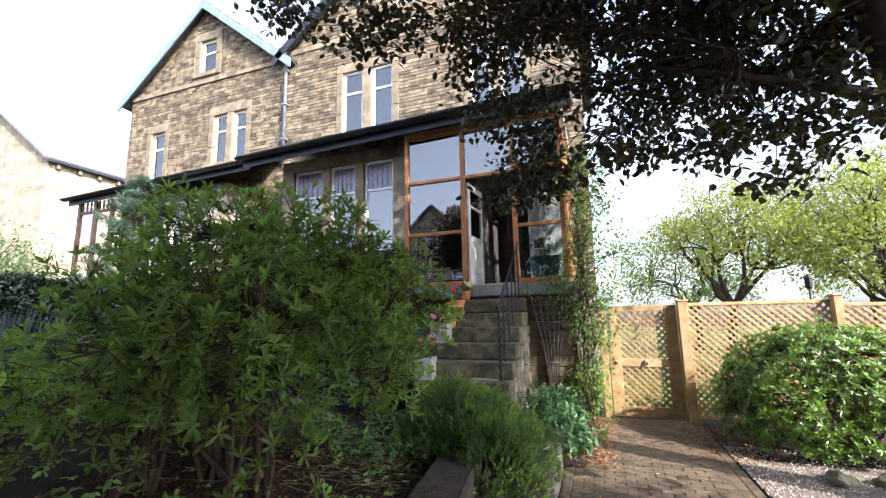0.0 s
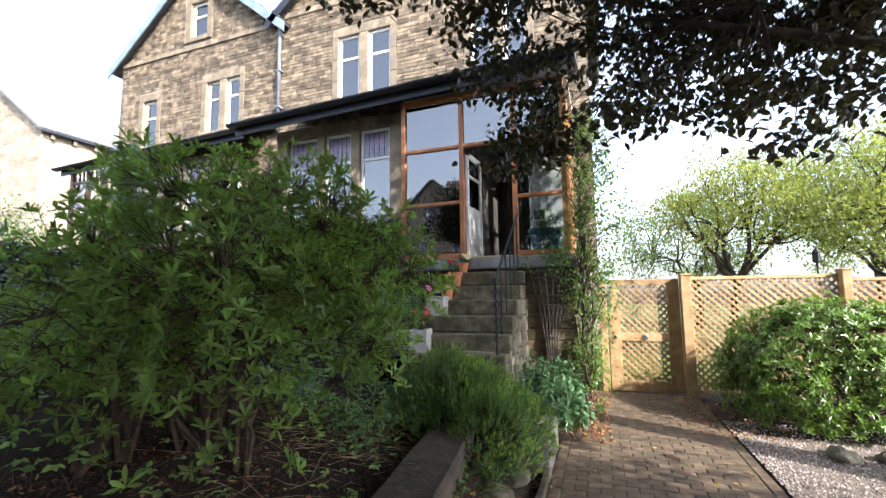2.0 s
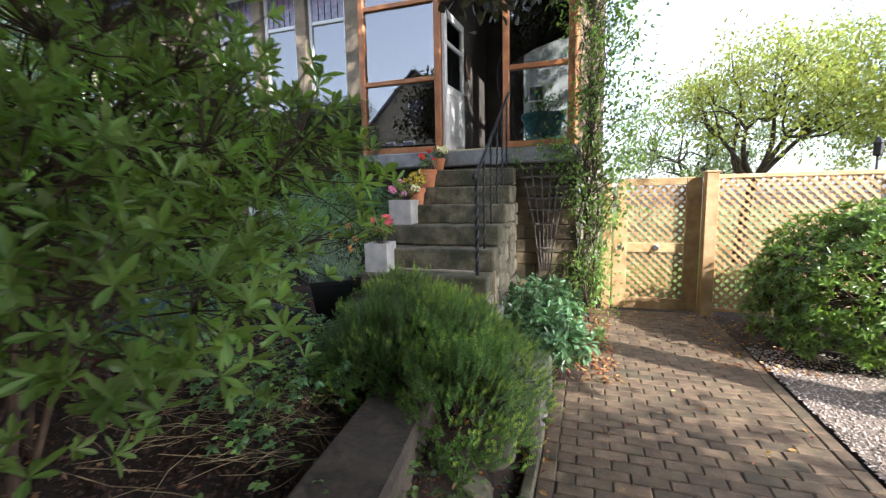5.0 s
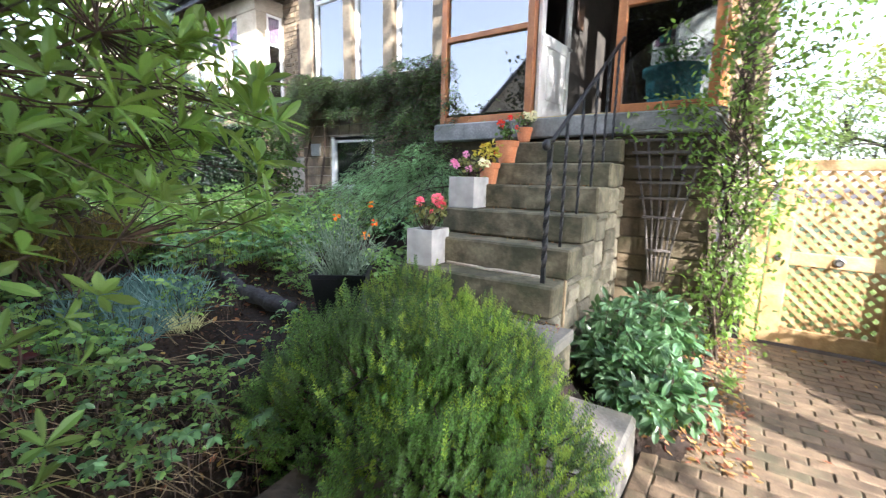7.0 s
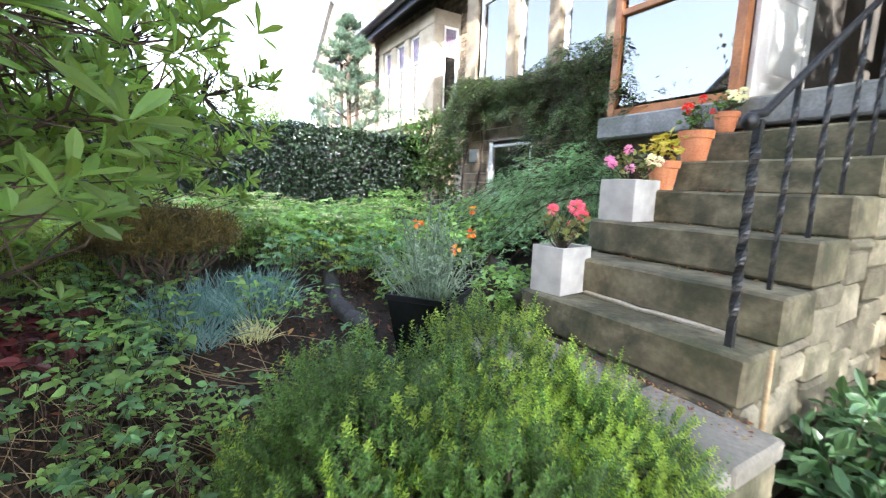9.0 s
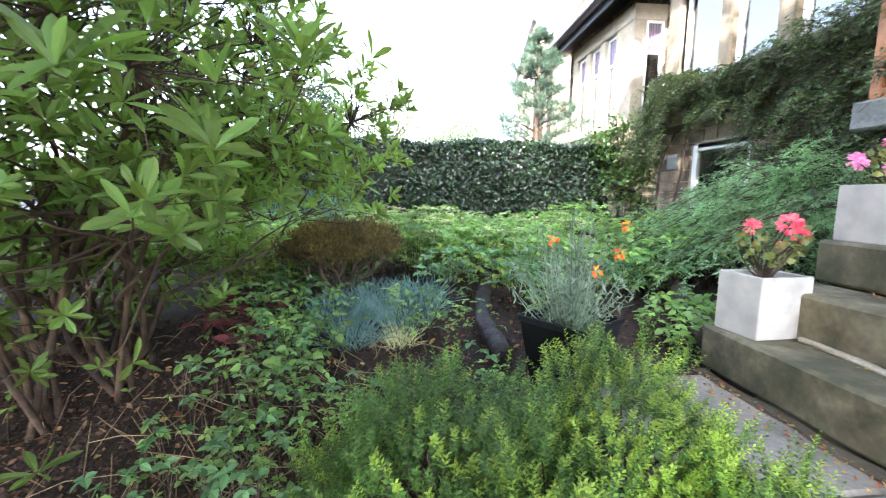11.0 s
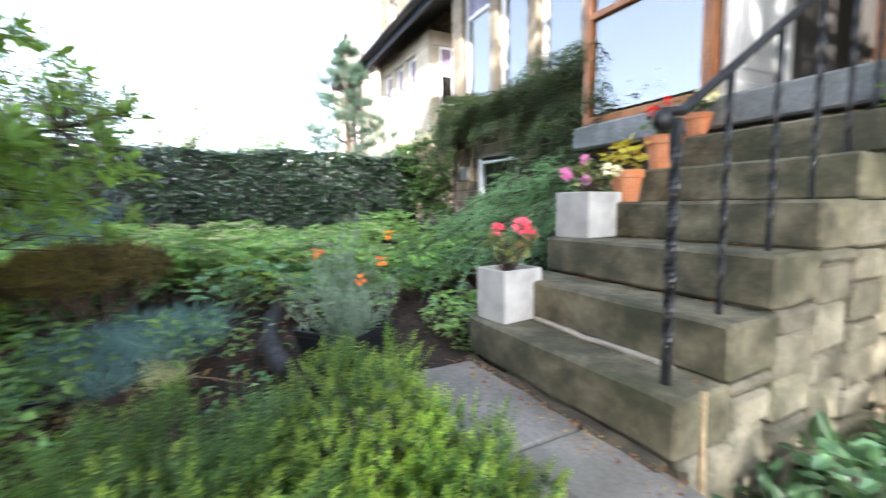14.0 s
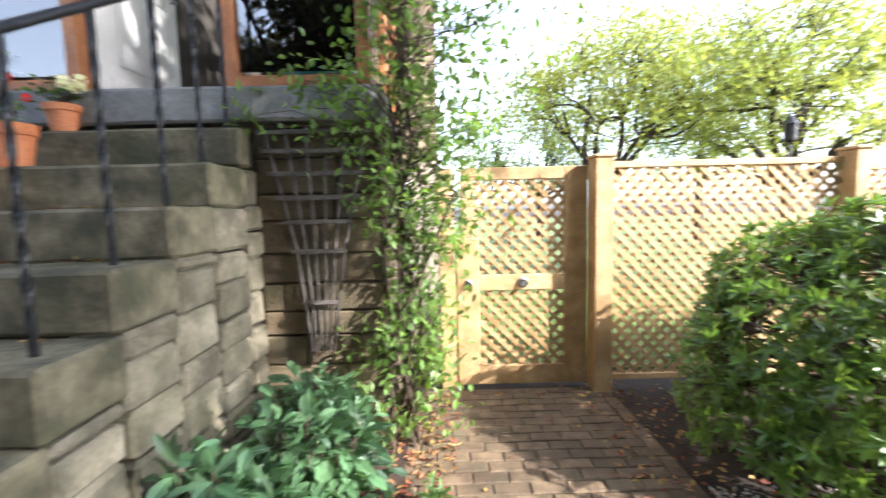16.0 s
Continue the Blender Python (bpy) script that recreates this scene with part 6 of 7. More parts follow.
# ---- climbers ----
def wall_climber():
    ob = thing("wall_climber", (-4.6, 7.7, 1.0), "dark green small-leaved climber hanging over the cellar wall", "climber")
    lv, st = Leaves(), Stems()
    for i in range(2700):
        x = rng.uniform(-6.45, -2.3)
        top = 2.92 + 0.1 * math.sin(x * 3) - 0.25 * float(ease((x + 3.0) / 0.6)) + 0.12 * float(ease((-x - 5.8) / 0.6))
        low = 2.05 + 0.2 * math.sin(x * 7) if x < -5.75 else (2.42 + 0.06 * math.sin(x * 11) if x < -4.4 else 1.35 + 0.2 * math.sin(x * 5))
        z = low + (top - low) * rng.random() ** 0.8
        lump = min(1.25, max(0.0, 0.5 + 0.85 * noise.noise(Vector((x * 2.9, z * 2.9, 4)))))
        root = np.array((x, 7.78 - 0.16 * lump, z + 0.08))
        ln = rng.uniform(0.16, 0.34)
        side = rng.normal(0, 0.5)
        tip = root + np.array((side * ln * 0.7, -(0.1 + 0.28 * lump) * rng.uniform(0.5, 1.1), -ln * rng.uniform(0.2, 0.75)))
        tip[2] = max(tip[2], low - 0.05)
        pts = bent(root, tip, 5, 0.05, 0.09)
        st.add(pts, np.linspace(0.004, 0.0015, 5), 3)
        k = 16
        t = np.linspace(0.12, 1, k)
        q = root + (tip - root) * t[:, None] + np.array((0, 0, 0.09)) * np.sin(np.pi * t)[:, None]
        axis = unit(tip - root)
        sd = np.where(np.arange(k) % 2, 1, -1)[:, None] * np.cross(axis, (0, -0.5, 0.85))
        lv.add(q, sd + axis * 0.6 + rng.normal(0, 0.25, (k, 3)), rng.uniform(0.024, 0.046, k), rng.uniform(0.014, 0.025, k), up=rng.normal(0, 0.45, (k, 3)) + (0, -0.5, 0.9))
    for xx in (-5.95, -5.8, -3.3, -3.0, -2.7):
        st.add(bent((xx, 7.7, 0.9), (xx + 0.2, 7.76, 2.4), 5, 0.08), np.linspace(0.025, 0.012, 5), 5)
    st.build("branchwork", M_BARK, ob)
    lv.build("foliage", L_COTON, ob, 0, 0.25, 0.1)


wall_climber()


def corner_climber():
    ob = thing("corner_climber", (0.05, 7.4, 0.0), "loose leafy climber rising up the porch corner", "climber")
    lv, st = Leaves(), Stems()
    tips = []
    for i in range(455):
        z = rng.uniform(0.2, 4.4) if i < 435 else rng.uniform(1.95, 2.25)
        wide = float(ease((z - 0.9) / 0.9)) * (1 - 0.55 * float(ease((z - 2.9) / 1.0)))
        x = 0.05 + 0.14 * wide + rng.normal(0, 0.5) * (0.2 + 0.3 * wide)
        y = 7.42 + rng.normal(0, 0.16)
        if i >= 435:
            x = -0.15 - abs(rng.normal(0, 0.35))
            y = 7.28 - rng.random() * 0.05
        elif x < -0.1:
            y = min(y, 7.28)
        tips.append((x, y, z))
    tips = np.array(tips)
    for i in range(6):
        pts = [(0.0 + rng.normal(0, 0.06) + 0.03 * i * rng.normal(0, 1), 7.36 + rng.normal(0, 0.05), z) for z in np.linspace(0, rng.uniform(3.2, 4.5), 9)]
        st.add(np.array(pts), np.linspace(0.012, 0.004, 9), 5)
    for p in tips:
        st.add(bent((0.02 + rng.normal(0, 0.04), 7.38, max(0.1, p[2] - 0.3)), p, 4, 0.12, 0.05), np.linspace(0.005, 0.0015, 4), 3)
        m = 13
        q = p + rng.normal(0, 0.08, (m, 3))
        lv.add(q, rng.normal(0, 0.7, (m, 3)) + (0, -0.3, -0.3), rng.uniform(0.04, 0.075, m), rng.uniform(0.024, 0.044, m))
    st.build("branchwork", M_BARK, ob)
    lv.build("foliage", L_IVY, ob, 1, 0.25, 0.15)


corner_climber()


# ---- juniper, brown conifer, peonies ----
def juniper():
    ob = thing("juniper", (-3.4, 7.1, 0.95), "spreading blue-green juniper with feathery arching sprays", "shrub")
    lv, st = Leaves(), Stems()
    for i in range(210):
        a = rng.uniform(-2.75, -0.15)
        reach = 0.3 + 1.35 * rng.random() ** 0.8
        base = np.array((-3.3 + rng.normal(0, 0.3), 7.4 + rng.normal(0, 0.06), 0.9 + 0.75 * rng.random()))
        tip = base + np.array((math.cos(a) * reach * 1.05, math.sin(a) * reach, 0.0))
        tip[2] = 0.85 + max(0.0, 1.25 - 0.78 * reach) * rng.uniform(0.45, 1.0) + 0.12 * rng.random()
        if tip[0] > -2.28:
            tip[0] = -2.28 - 0.25 * rng.random()
        if tip[0] < -4.1:
            tip[0] = -4.1 - 0.5 * rng.random()
            tip[2] = min(tip[2], 1.3 + 0.12 * rng.random())
        t = np.linspace(0, 1, 9)[:, None]
        lift = rng.uniform(0.05, 0.34)
        arch = np.array((0, 0, lift)) * np.sin(np.pi * t)
        pts = base + (tip - base) * t + arch
        st.add(pts, np.linspace(0.008, 0.002, 9), 3)
        axis = unit(tip - base)
        for j, s in enumerate(np.linspace(0.35, 1.0, 13)):
            c = base + (tip - base) * s + np.array((0, 0, lift)) * math.sin(math.pi * s)
            side = unit(np.cross(axis, (0, 0, 1))) * (1 if j % 2 else -1)
            way = unit(axis * 0.8 + side * (0.9 if s < 0.97 else 0.1) + (0, 0, -0.05) + rng.normal(0, 0.38, 3))
            ln = rng.uniform(0.09, 0.19) * (1.15 - 0.4 * s)
            k = 20
            u = np.linspace(0.1, 1, k)
            fan = unit(np.cross(way, (0, 0, 1)))
            sd = np.where(np.arange(k) % 2, 1.0, -1.0)[:, None] * fan
            q = c + way * (u * ln)[:, None] - np.array((0, 0, 0.05)) * (u ** 2)[:, None]
            lv.add(q, way * 0.9 + sd * 0.75 + rng.normal(0, 0.4, (k, 3)), rng.uniform(0.022, 0.045, k), 0.0095)
    st.build("branchwork", M_BARK, ob)
    lv.build("foliage", L_JUNIPER, ob, 0, 0.2, 0.15)


juniper()


def brown_conifer():
    ob = thing("dwarf_conifer", (-3.0, 3.66, 0.72), "flat-topped dwarf conifer browning at the top", "shrub")
    lv, st = Leaves(), Stems()
    tips, out = lumpy(620, (-2.98, 3.7, 1.16), (0.36, 0.36, 0.12), low=-0.35, inner=0.4, bumps=4, depth=0.45)
    grow(st, [(-3.0, 3.66, 0.7), (-3.03, 3.7, 0.7), (-2.96, 3.62, 0.7)], tips, 20, 90, (0.012, 0.008, 0.004, 0.0015), (0.55, 0.8))
    for p in tips:
        k = 34
        d = unit(rng.normal(0, 0.6, (k, 3)) + (0, 0, 0.7))
        lv.add(p + rng.normal(0, 0.022, (k, 3)), d, rng.uniform(0.03, 0.055, k), 0.009)
    st.build("branchwork", M_BARK, ob)
    lv.build("foliage", L_BROWN, ob, 0)


brown_conifer()


def peony(cx, cy, n, spread, height, seed_z=0.1):
    ob = thing("peony", (cx, cy, seed_z), "blue-green peony clump beside the stair wall", "plant", "peonies by the stairs")
    lv, old, st = Leaves(), Leaves(), Stems()
    for i in range(n):
        a, k = rng.random() * 6.28, rng.random() ** 0.55
        tip = np.array((cx + spread * k * math.cos(a), cy + spread * k * math.sin(a) * 1.2, seed_z + height * rng.uniform(0.5, 1.0) * (1.08 - 0.45 * k)))
        base = (cx + 0.3 * spread * k * math.cos(a), cy + 0.3 * spread * k * math.sin(a), seed_z)
        st.add(bent(base, tip, 5, 0.06), np.linspace(0.006, 0.003, 5), 4)
        for s, size in ((1.0, 0.095), (0.82, 0.1), (0.6, 0.1), (0.4, 0.09)):
            q = np.asarray(base) + (tip - np.asarray(base)) * s
            m = int(rng.integers(3, 6))
            d = unit(rng.normal(0, 0.8, (m, 3)) + np.array((math.cos(a) * 0.5, math.sin(a) * 0.5, 0.25 if s > 0.9 else -0.05)))
            store = old if s < 0.5 and rng.random() < 0.35 else lv
            store.add(q + d * 0.035, d, size * rng.uniform(0.7, 1.2, m), size * 0.46 * rng.uniform(0.8, 1.2, m))
    st.build("branchwork", M_BARK, ob)
    lv.build("foliage", L_PEONY, ob, 2, 0.3, 0.3)
    old.build("old_foliage", L_LIME, ob, 2, 0.3, 0.45, "yellowing lower leaves")


for cx, cy, n, sp, h in ((-0.5, 6.05, 62, 0.3, 0.66), (-0.38, 6.5, 70, 0.36, 0.64), (-0.22, 5.78, 48, 0.3, 0.46), (-0.45, 7.0, 46, 0.28, 0.55)):
    peony(cx, cy, n, sp, h)
lemon = thing("leaf_clump", (0.14, 6.75, 0.0), "small clump of fresh green leaves at the path edge", "plant")
lv = Leaves()
for i in range(9):
    whorl(lv, (0.14 + rng.normal(0, 0.04), 6.75 + rng.normal(0, 0.06), 0.05 + 0.05 * rng.random()), (rng.normal(0, 0.3), rng.normal(0, 0.3), 1), 6, 0.08, 0.025, 1.1)
lv.build("foliage", L_GROUND, lemon, 1)


# ---- low planting in the bed ----
def low_plants(name, label, n, area, height, leaf, mat, seed_size=0.045, lobes=3, category="plant"):
    """Plants of three-part leaves on thin stalks over part of the bed."""
    x0, x1, y0, y1 = area
    c = ((x0 + x1) / 2, (y0 + y1) / 2)
    ob = thing(name, (c[0], c[1], float(bed_height(*c))), label, category)
    lv, st = Leaves(), Stems()
    x, y = rng.uniform(x0, x1, n), rng.uniform(y0, y1, n)
    keep = np.array([noise.noise(Vector((a * 1.6, b * 1.6, 5))) > -0.12 for a, b in zip(x, y)])
    x, y = x[keep], y[keep]
    z0 = bed_height(x, y)
    h = rng.uniform(0.3, 1.0, len(x)) * height
    lean = rng.normal(0, 0.05, (len(x), 2))
    for a, b, c0, hh, ll in zip(x, y, z0, h, lean):
        st.add(np.array([(a, b, c0 - 0.02), (a + ll[0] * 0.5, b + ll[1] * 0.5, c0 + hh * 0.6), (a + ll[0], b + ll[1], c0 + hh)]), (0.002, 0.0017, 0.0012), 3)
    tip = np.stack([x + lean[:, 0], y + lean[:, 1], z0 + h], 1)
    for k in range(lobes):
        ang = rng.random(len(x)) * 6.28 if k == 0 else ang + 6.28 / lobes
        d = np.stack([np.cos(ang), np.sin(ang), rng.uniform(-0.55, 0.5, len(x))], 1)
        lv.add(tip, d, seed_size * rng.uniform(0.75, 1.3, len(x)), seed_size * 0.72 * rng.uniform(0.8, 1.2, len(x)), up=rng.normal(0, 0.45, (len(x), 3)) + (0, 0, 1))
    st.build("stalk_growth", M_BARK, ob)
    lv.build("foliage", mat, ob, 1, 0.25, 0.2)


low_plants("wild_strawberry", "low bright green three-lobed ground cover", 950, (-2.6, -1.4, 3.45, 4.6), 0.2, 0.05, L_GROUND, 0.03)
low_plants("wood_avens", "dark green five-lobed plants among dry stalks", 360, (-2.9, -1.2, 3.2, 4.5), 0.3, 0.05, L_HERB, 0.036, 5)
low_plants("wood_avens", "dark green plants between the conifer and the pot", 700, (-4.2, -2.9, 3.2, 5.2), 0.42, 0.05, L_HERB, 0.05, 5)
low_plants("dead_nettle", "dense mixed leaves in front of the juniper", 900, (-4.8, -2.6, 5.0, 6.6), 0.36, 0.05, L_HERB, 0.055, 4)
low_plants("lemon_balm", "yellow-green leafy clump in the middle bed", 420, (-4.3, -3.1, 4.4, 5.4), 0.4, 0.05, L_LIME, 0.05, 4)
low_plants("golden_marjoram", "yellow-green shrublet beside the browning conifer", 560, (-3.6, -2.95, 2.8, 3.4), 0.5, 0.05, L_LIME, 0.036, 5)
low_plants("coral_bells", "dark red low leaves under the azalea", 150, (-2.85, -2.3, 2.95, 3.4), 0.16, 0.05, L_PLUM, 0.055, 4)
low_plants("wild_strawberry", "low bright green ground cover under the azalea", 150, (-2.3, -0.75, 2.2, 3.5), 0.16, 0.05, L_GROUND, 0.034)
low_plants("wild_strawberry", "low ground cover in the near bed", 200, (-3.4, -0.8, 0.9, 2.3), 0.2, 0.05, L_GROUND, 0.05)
low_plants("ground_elder", "leafy green ground elder in the middle bed", 2300, (-6.8, -3.2, 4.9, 6.9), 0.45, 0.05, L_GROUND, 0.062, 5)
low_plants("ground_elder", "leafy green ground elder along the hedge", 1900, (-7.1, -3.6, 2.2, 4.9), 0.5, 0.05, L_GROUND, 0.062, 5)
low_plants("ground_elder", "leafy green plants in front of the hedge", 900, (-7.0, -3.4, 0.2, 2.2), 0.5, 0.05, L_GROUND, 0.062, 5)
low_plants("wild_strawberry", "leafy ground cover round the blue tufts", 520, (-3.7, -1.9, 3.1, 4.1), 0.26, 0.05, L_GROUND, 0.05)
low_plants("ground_elder", "tall leafy plants behind the blue tufts", 900, (-4.4, -3.35, 3.3, 5.2), 0.5, 0.05, L_GROUND, 0.062, 5)
low_plants("bramble", "broad-leaved green plants by the black pot", 850, (-3.5, -2.15, 4.95, 6.15), 0.24, 0.05, L_GROUND, 0.05)
low_plants("creeping_thyme", "low small-leaved mat between the pot and the steps", 620, (-2.8, -2.06, 4.9, 5.66), 0.09, 0.05, L_GROUND, 0.022, 5)
low_plants("bank_ivy", "small ivy trailing on the bank by the path", 850, (-0.95, -0.3, 1.6, 4.0), 0.1, 0.04, L_COTON, 0.035)


def umbel_plant(cx, cy, seed_h):
    z0 = float(bed_height(cx, cy))
    ob = thing("umbel_plant", (cx, cy, z0), "tall plant with flat pale green flower heads", "plant", "umbel plants in the bed")
    st, lv, fl = Stems(), Leaves(), Leaves()
    for i in range(16):
        tip = np.array((cx + rng.normal(0, 0.2), cy + rng.normal(0, 0.2), z0 + seed_h * rng.uniform(0.6, 1.0)))
        base = np.array((cx + rng.normal(0, 0.06), cy + rng.normal(0, 0.06), z0))
        st.add(bent(base, tip, 4, 0.04), np.linspace(0.004, 0.002, 4), 3)
        k = 30
        rr = 0.06 * np.sqrt(rng.random(k))
        a = rng.random(k) * 6.28
        q = tip + np.stack([rr * np.cos(a), rr * np.sin(a), 0.012 * rng.random(k)], 1)
        fl.add(q, rng.normal(0, 0.5, (k, 3)) + (0, 0, 0.5), 0.014, 0.012)
        n = 12
        t = rng.uniform(0.2, 0.9, n)
        lv.add(base + (tip - base) * t[:, None], rng.normal(0, 1, (n, 3)) + (0, 0, 0.3), rng.uniform(0.05, 0.09, n), 0.025)
    st.build("branchwork", L_GROUND, ob)
    lv.build("foliage", L_GROUND, ob, 1)
    fl.build("bloom", L_PALE, ob, 0)


for cx, cy, h in ((-4.3, 4.2, 0.62), (-4.7, 4.55, 0.6), (-4.2, 3.8, 0.55), (-5.1, 5.3, 0.5), (-4.9, 3.9, 0.6), (-5.6, 4.8, 0.55), (-5.5, 5.9, 0.5), (-3.7, 5.0, 0.5), (-3.9, 4.45, 0.55), (-4.5, 5.7, 0.5)):
    umbel_plant(cx, cy, h)


def tuft(name, label, cx, cy, r, n, length, mat, width=0.005):
    z0 = float(bed_height(cx, cy))
    ob = thing(name, (cx, cy, z0), label, "plant")
    lv = Leaves()
    a, k = rng.random(n) * 6.28, np.sqrt(rng.random(n)) * r
    p = np.stack([cx + k * np.cos(a), cy + k * np.sin(a), np.full(n, z0)], 1)
    d = rng.normal(0, 0.35, (n, 3)) + (0, 0, 1)
    d[:, 0] += np.cos(a) * 0.3
    d[:, 1] += np.sin(a) * 0.3
    lv.add(p, d, length * rng.uniform(0.6, 1.2, n), width)
    lv.build("tuft_growth", mat, ob, 1, 0.3, 0.3)


for cx, cy, r, n in ((-2.7, 3.72, 0.15, 330), (-2.85, 3.95, 0.17, 380), (-2.66, 4.12, 0.15, 330), (-2.42, 3.84, 0.1, 170), (-2.98, 4.2, 0.13, 240)):
    tuft("blue_tuft", "blue-grey tuft of narrow leaves", cx, cy, r, n, 0.23, L_BLUE, 0.006)
tuft("variegated_tuft", "pale cream and green striped tuft", -2.42, 4.08, 0.08, 120, 0.13, L_PALE, 0.006)
lavender = thing("lavender_bush", (-5.4, 2.9, float(bed_height(-5.4, 2.9))), "tall blue-green lavender with pale mauve spikes", "plant")
st, lv, fl = Stems(), Leaves(), Leaves()
z0 = float(bed_height(-5.4, 2.9))
for i in range(150):
    a, k = rng.random() * 6.28, rng.random() ** 0.6
    b0 = np.array((-5.4 + 0.2 * k * math.cos(a), 2.9 + 0.3 * k * math.sin(a), z0))
    tip = b0 + np.array((0.35 * k * math.cos(a), 0.4 * k * math.sin(a), rng.uniform(0.75, 1.1)))
    st.add(bent(b0, tip, 4, 0.04), np.linspace(0.003, 0.0015, 4), 3)
    t = rng.uniform(0.1, 0.75, 14)
    lv.add(b0 + (tip - b0) * t[:, None], rng.normal(0, 0.7, (14, 3)) + (0, 0, 0.7), rng.uniform(0.05, 0.09, 14), 0.009)
    t = rng.uniform(0.8, 1.0, 14)
    fl.add(b0 + (tip - b0) * t[:, None], rng.normal(0, 1, (14, 3)) + (0, 0, 0.5), 0.018, 0.01)
st.build("branchwork", L_BLUE, lavender)
lv.build("foliage", L_BLUE, lavender, 0)
fl.build("bloom", L_LAVENDER, lavender, 0)

# twigs and fallen leaves on the soil
litter = thing("leaf_litter", (-0.1, 6.0, 0.0), "brown fallen leaves along the path edge", "fallen leaves", kind="stuff")
lv = Leaves()
for x0, x1, y0, y1, n in ((-0.3, 0.3, 5.6, 8.1, 900), (-0.75, -0.2, 3.0, 4.9, 380), (1.2, 2.2, 6.2, 8.2, 420), (-2.6, -0.6, 1.5, 4.4, 420), (-4, -2, 4.4, 5.2, 150), (0.0, 1.5, 3.0, 8.2, 60), (-5.6, -4.4, 6.3, 7.4, 300)):  # path edges, bank, bed, under the climber
    x, y = rng.uniform(x0, x1, n), rng.uniform(y0, y1, n)
    z = np.maximum(bed_height(x, y), 0.0) + 0.008
    lv.add(np.stack([x, y, z], 1), np.stack([rng.normal(0, 1, n), rng.normal(0, 1, n), rng.normal(0, 0.25, n)], 1), rng.uniform(0.025, 0.055, n), rng.uniform(0.015, 0.03, n))
for (ya, top), nxt in zip(STEPS, [5.9, 6.2, 6.52, 6.85, 7.18, 7.31]):
    n = 34
    x = rng.uniform(-1.85, -0.9, n)
    y = nxt - 0.01 - 0.09 * rng.random(n) ** 2
    lv.add(np.stack([x, y, np.full(n, top + 0.006)], 1), np.stack([rng.normal(0, 1, n), rng.normal(0, 1, n), rng.normal(0, 0.15, n)], 1), rng.uniform(0.01, 0.026, n), rng.uniform(0.006, 0.014, n))
n = 260
x = rng.uniform(-2.1, -0.75, n)
lv.add(np.stack([x, 5.6 - 0.16 * rng.random(n) ** 2, np.full(n, 0.64)], 1), np.stack([rng.normal(0, 1, n), rng.normal(0, 1, n), rng.normal(0, 0.2, n)], 1), rng.uniform(0.01, 0.03, n), rng.uniform(0.006, 0.015, n))
lv.build("leaf_layer", M_LITTER, litter, 1, 0.5, -0.2)
chips = thing("bark_chips", (-1.7, 2.8, 0.5), "dark brown bark chips scattered over the soil", "bark chips", kind="stuff")
lv = Leaves()
for x0, x1, y0, y1, n in ((-2.8, -0.6, 1.2, 3.9, 7500), (-3.6, -1.6, 3.6, 5.0, 1200), (-3.6, -2.1, 4.9, 6.2, 1300)):
    x, y = rng.uniform(x0, x1, n), rng.uniform(y0, y1, n)
    lv.add(np.stack([x, y, bed_height(x, y) + rng.uniform(0, 0.02, n)], 1), np.stack([rng.normal(0, 1, n), rng.normal(0, 1, n), rng.normal(0, 0.35, n)], 1), rng.uniform(0.012, 0.04, n), rng.uniform(0.008, 0.022, n))
lv.build("chip_layer", M_CHIP, chips, 0, 0.3, -0.1)
twigs = thing("dry_twigs", (-1.8, 3.6, 0.6), "tangle of dry straw-coloured stalks on the soil", "twigs", kind="stuff")
st = Stems()
for i in range(240):
    x, y = (rng.normal(-1.75, 0.32), rng.normal(3.5, 0.28)) if i < 150 else (rng.uniform(-2.6, -0.9), rng.uniform(2.3, 4.4))
    a, ln = rng.normal(0.5, 0.6), rng.uniform(0.12, 0.4)
    p = np.array([(x + s * ln * math.cos(a), y + s * ln * math.sin(a), 0) for s in (-0.5, 0, 0.5)])
    p[:, 2] = bed_height(p[:, 0], p[:, 1]) + rng.uniform(0.02, 0.07, 3)
    st.add(p, (0.0015, 0.0022, 0.0013), 3)
st.build("stalk_growth", M_TWIG, twigs)

# crumbled soil
clods = thing("soil_clods", (-1.6, 3.0, 0.55), "crumbled dark brown soil clods on the bed", "soil clods", kind="stuff")
lump_v = np.array([(1, 0, 0), (0.2, 0.9, 0.1), (-0.9, 0.4, 0), (-0.6, -0.8, 0.1), (0.5, -0.8, 0), (0.1, 0.1, 0.75), (0.4, -0.3, 0.6)])
lump_f = np.array([(0, 1, 6), (1, 5, 6), (1, 2, 5), (2, 3, 5), (3, 6, 5), (3, 4, 6), (4, 0, 6)])
n = 6500
x, y = rng.uniform(-2.7, -0.65, n), rng.uniform(1.5, 4.3, n)
x[:1500], y[:1500] = rng.uniform(-3.6, -2.1, 1500), rng.uniform(3.9, 5.9, 1500)
sz, ang = rng.uniform(0.004, 0.02, n) * rng.uniform(0.6, 1.2, n), rng.random(n) * 6.28
ca, sa = np.cos(ang), np.sin(ang)
vx = (lump_v[None, :, 0] * ca[:, None] - lump_v[None, :, 1] * sa[:, None]) * sz[:, None] + x[:, None]
vy = (lump_v[None, :, 0] * sa[:, None] + lump_v[None, :, 1] * ca[:, None]) * sz[:, None] + y[:, None]
vz = lump_v[None, :, 2] * sz[:, None] + bed_height(x, y)[:, None] + 0.006
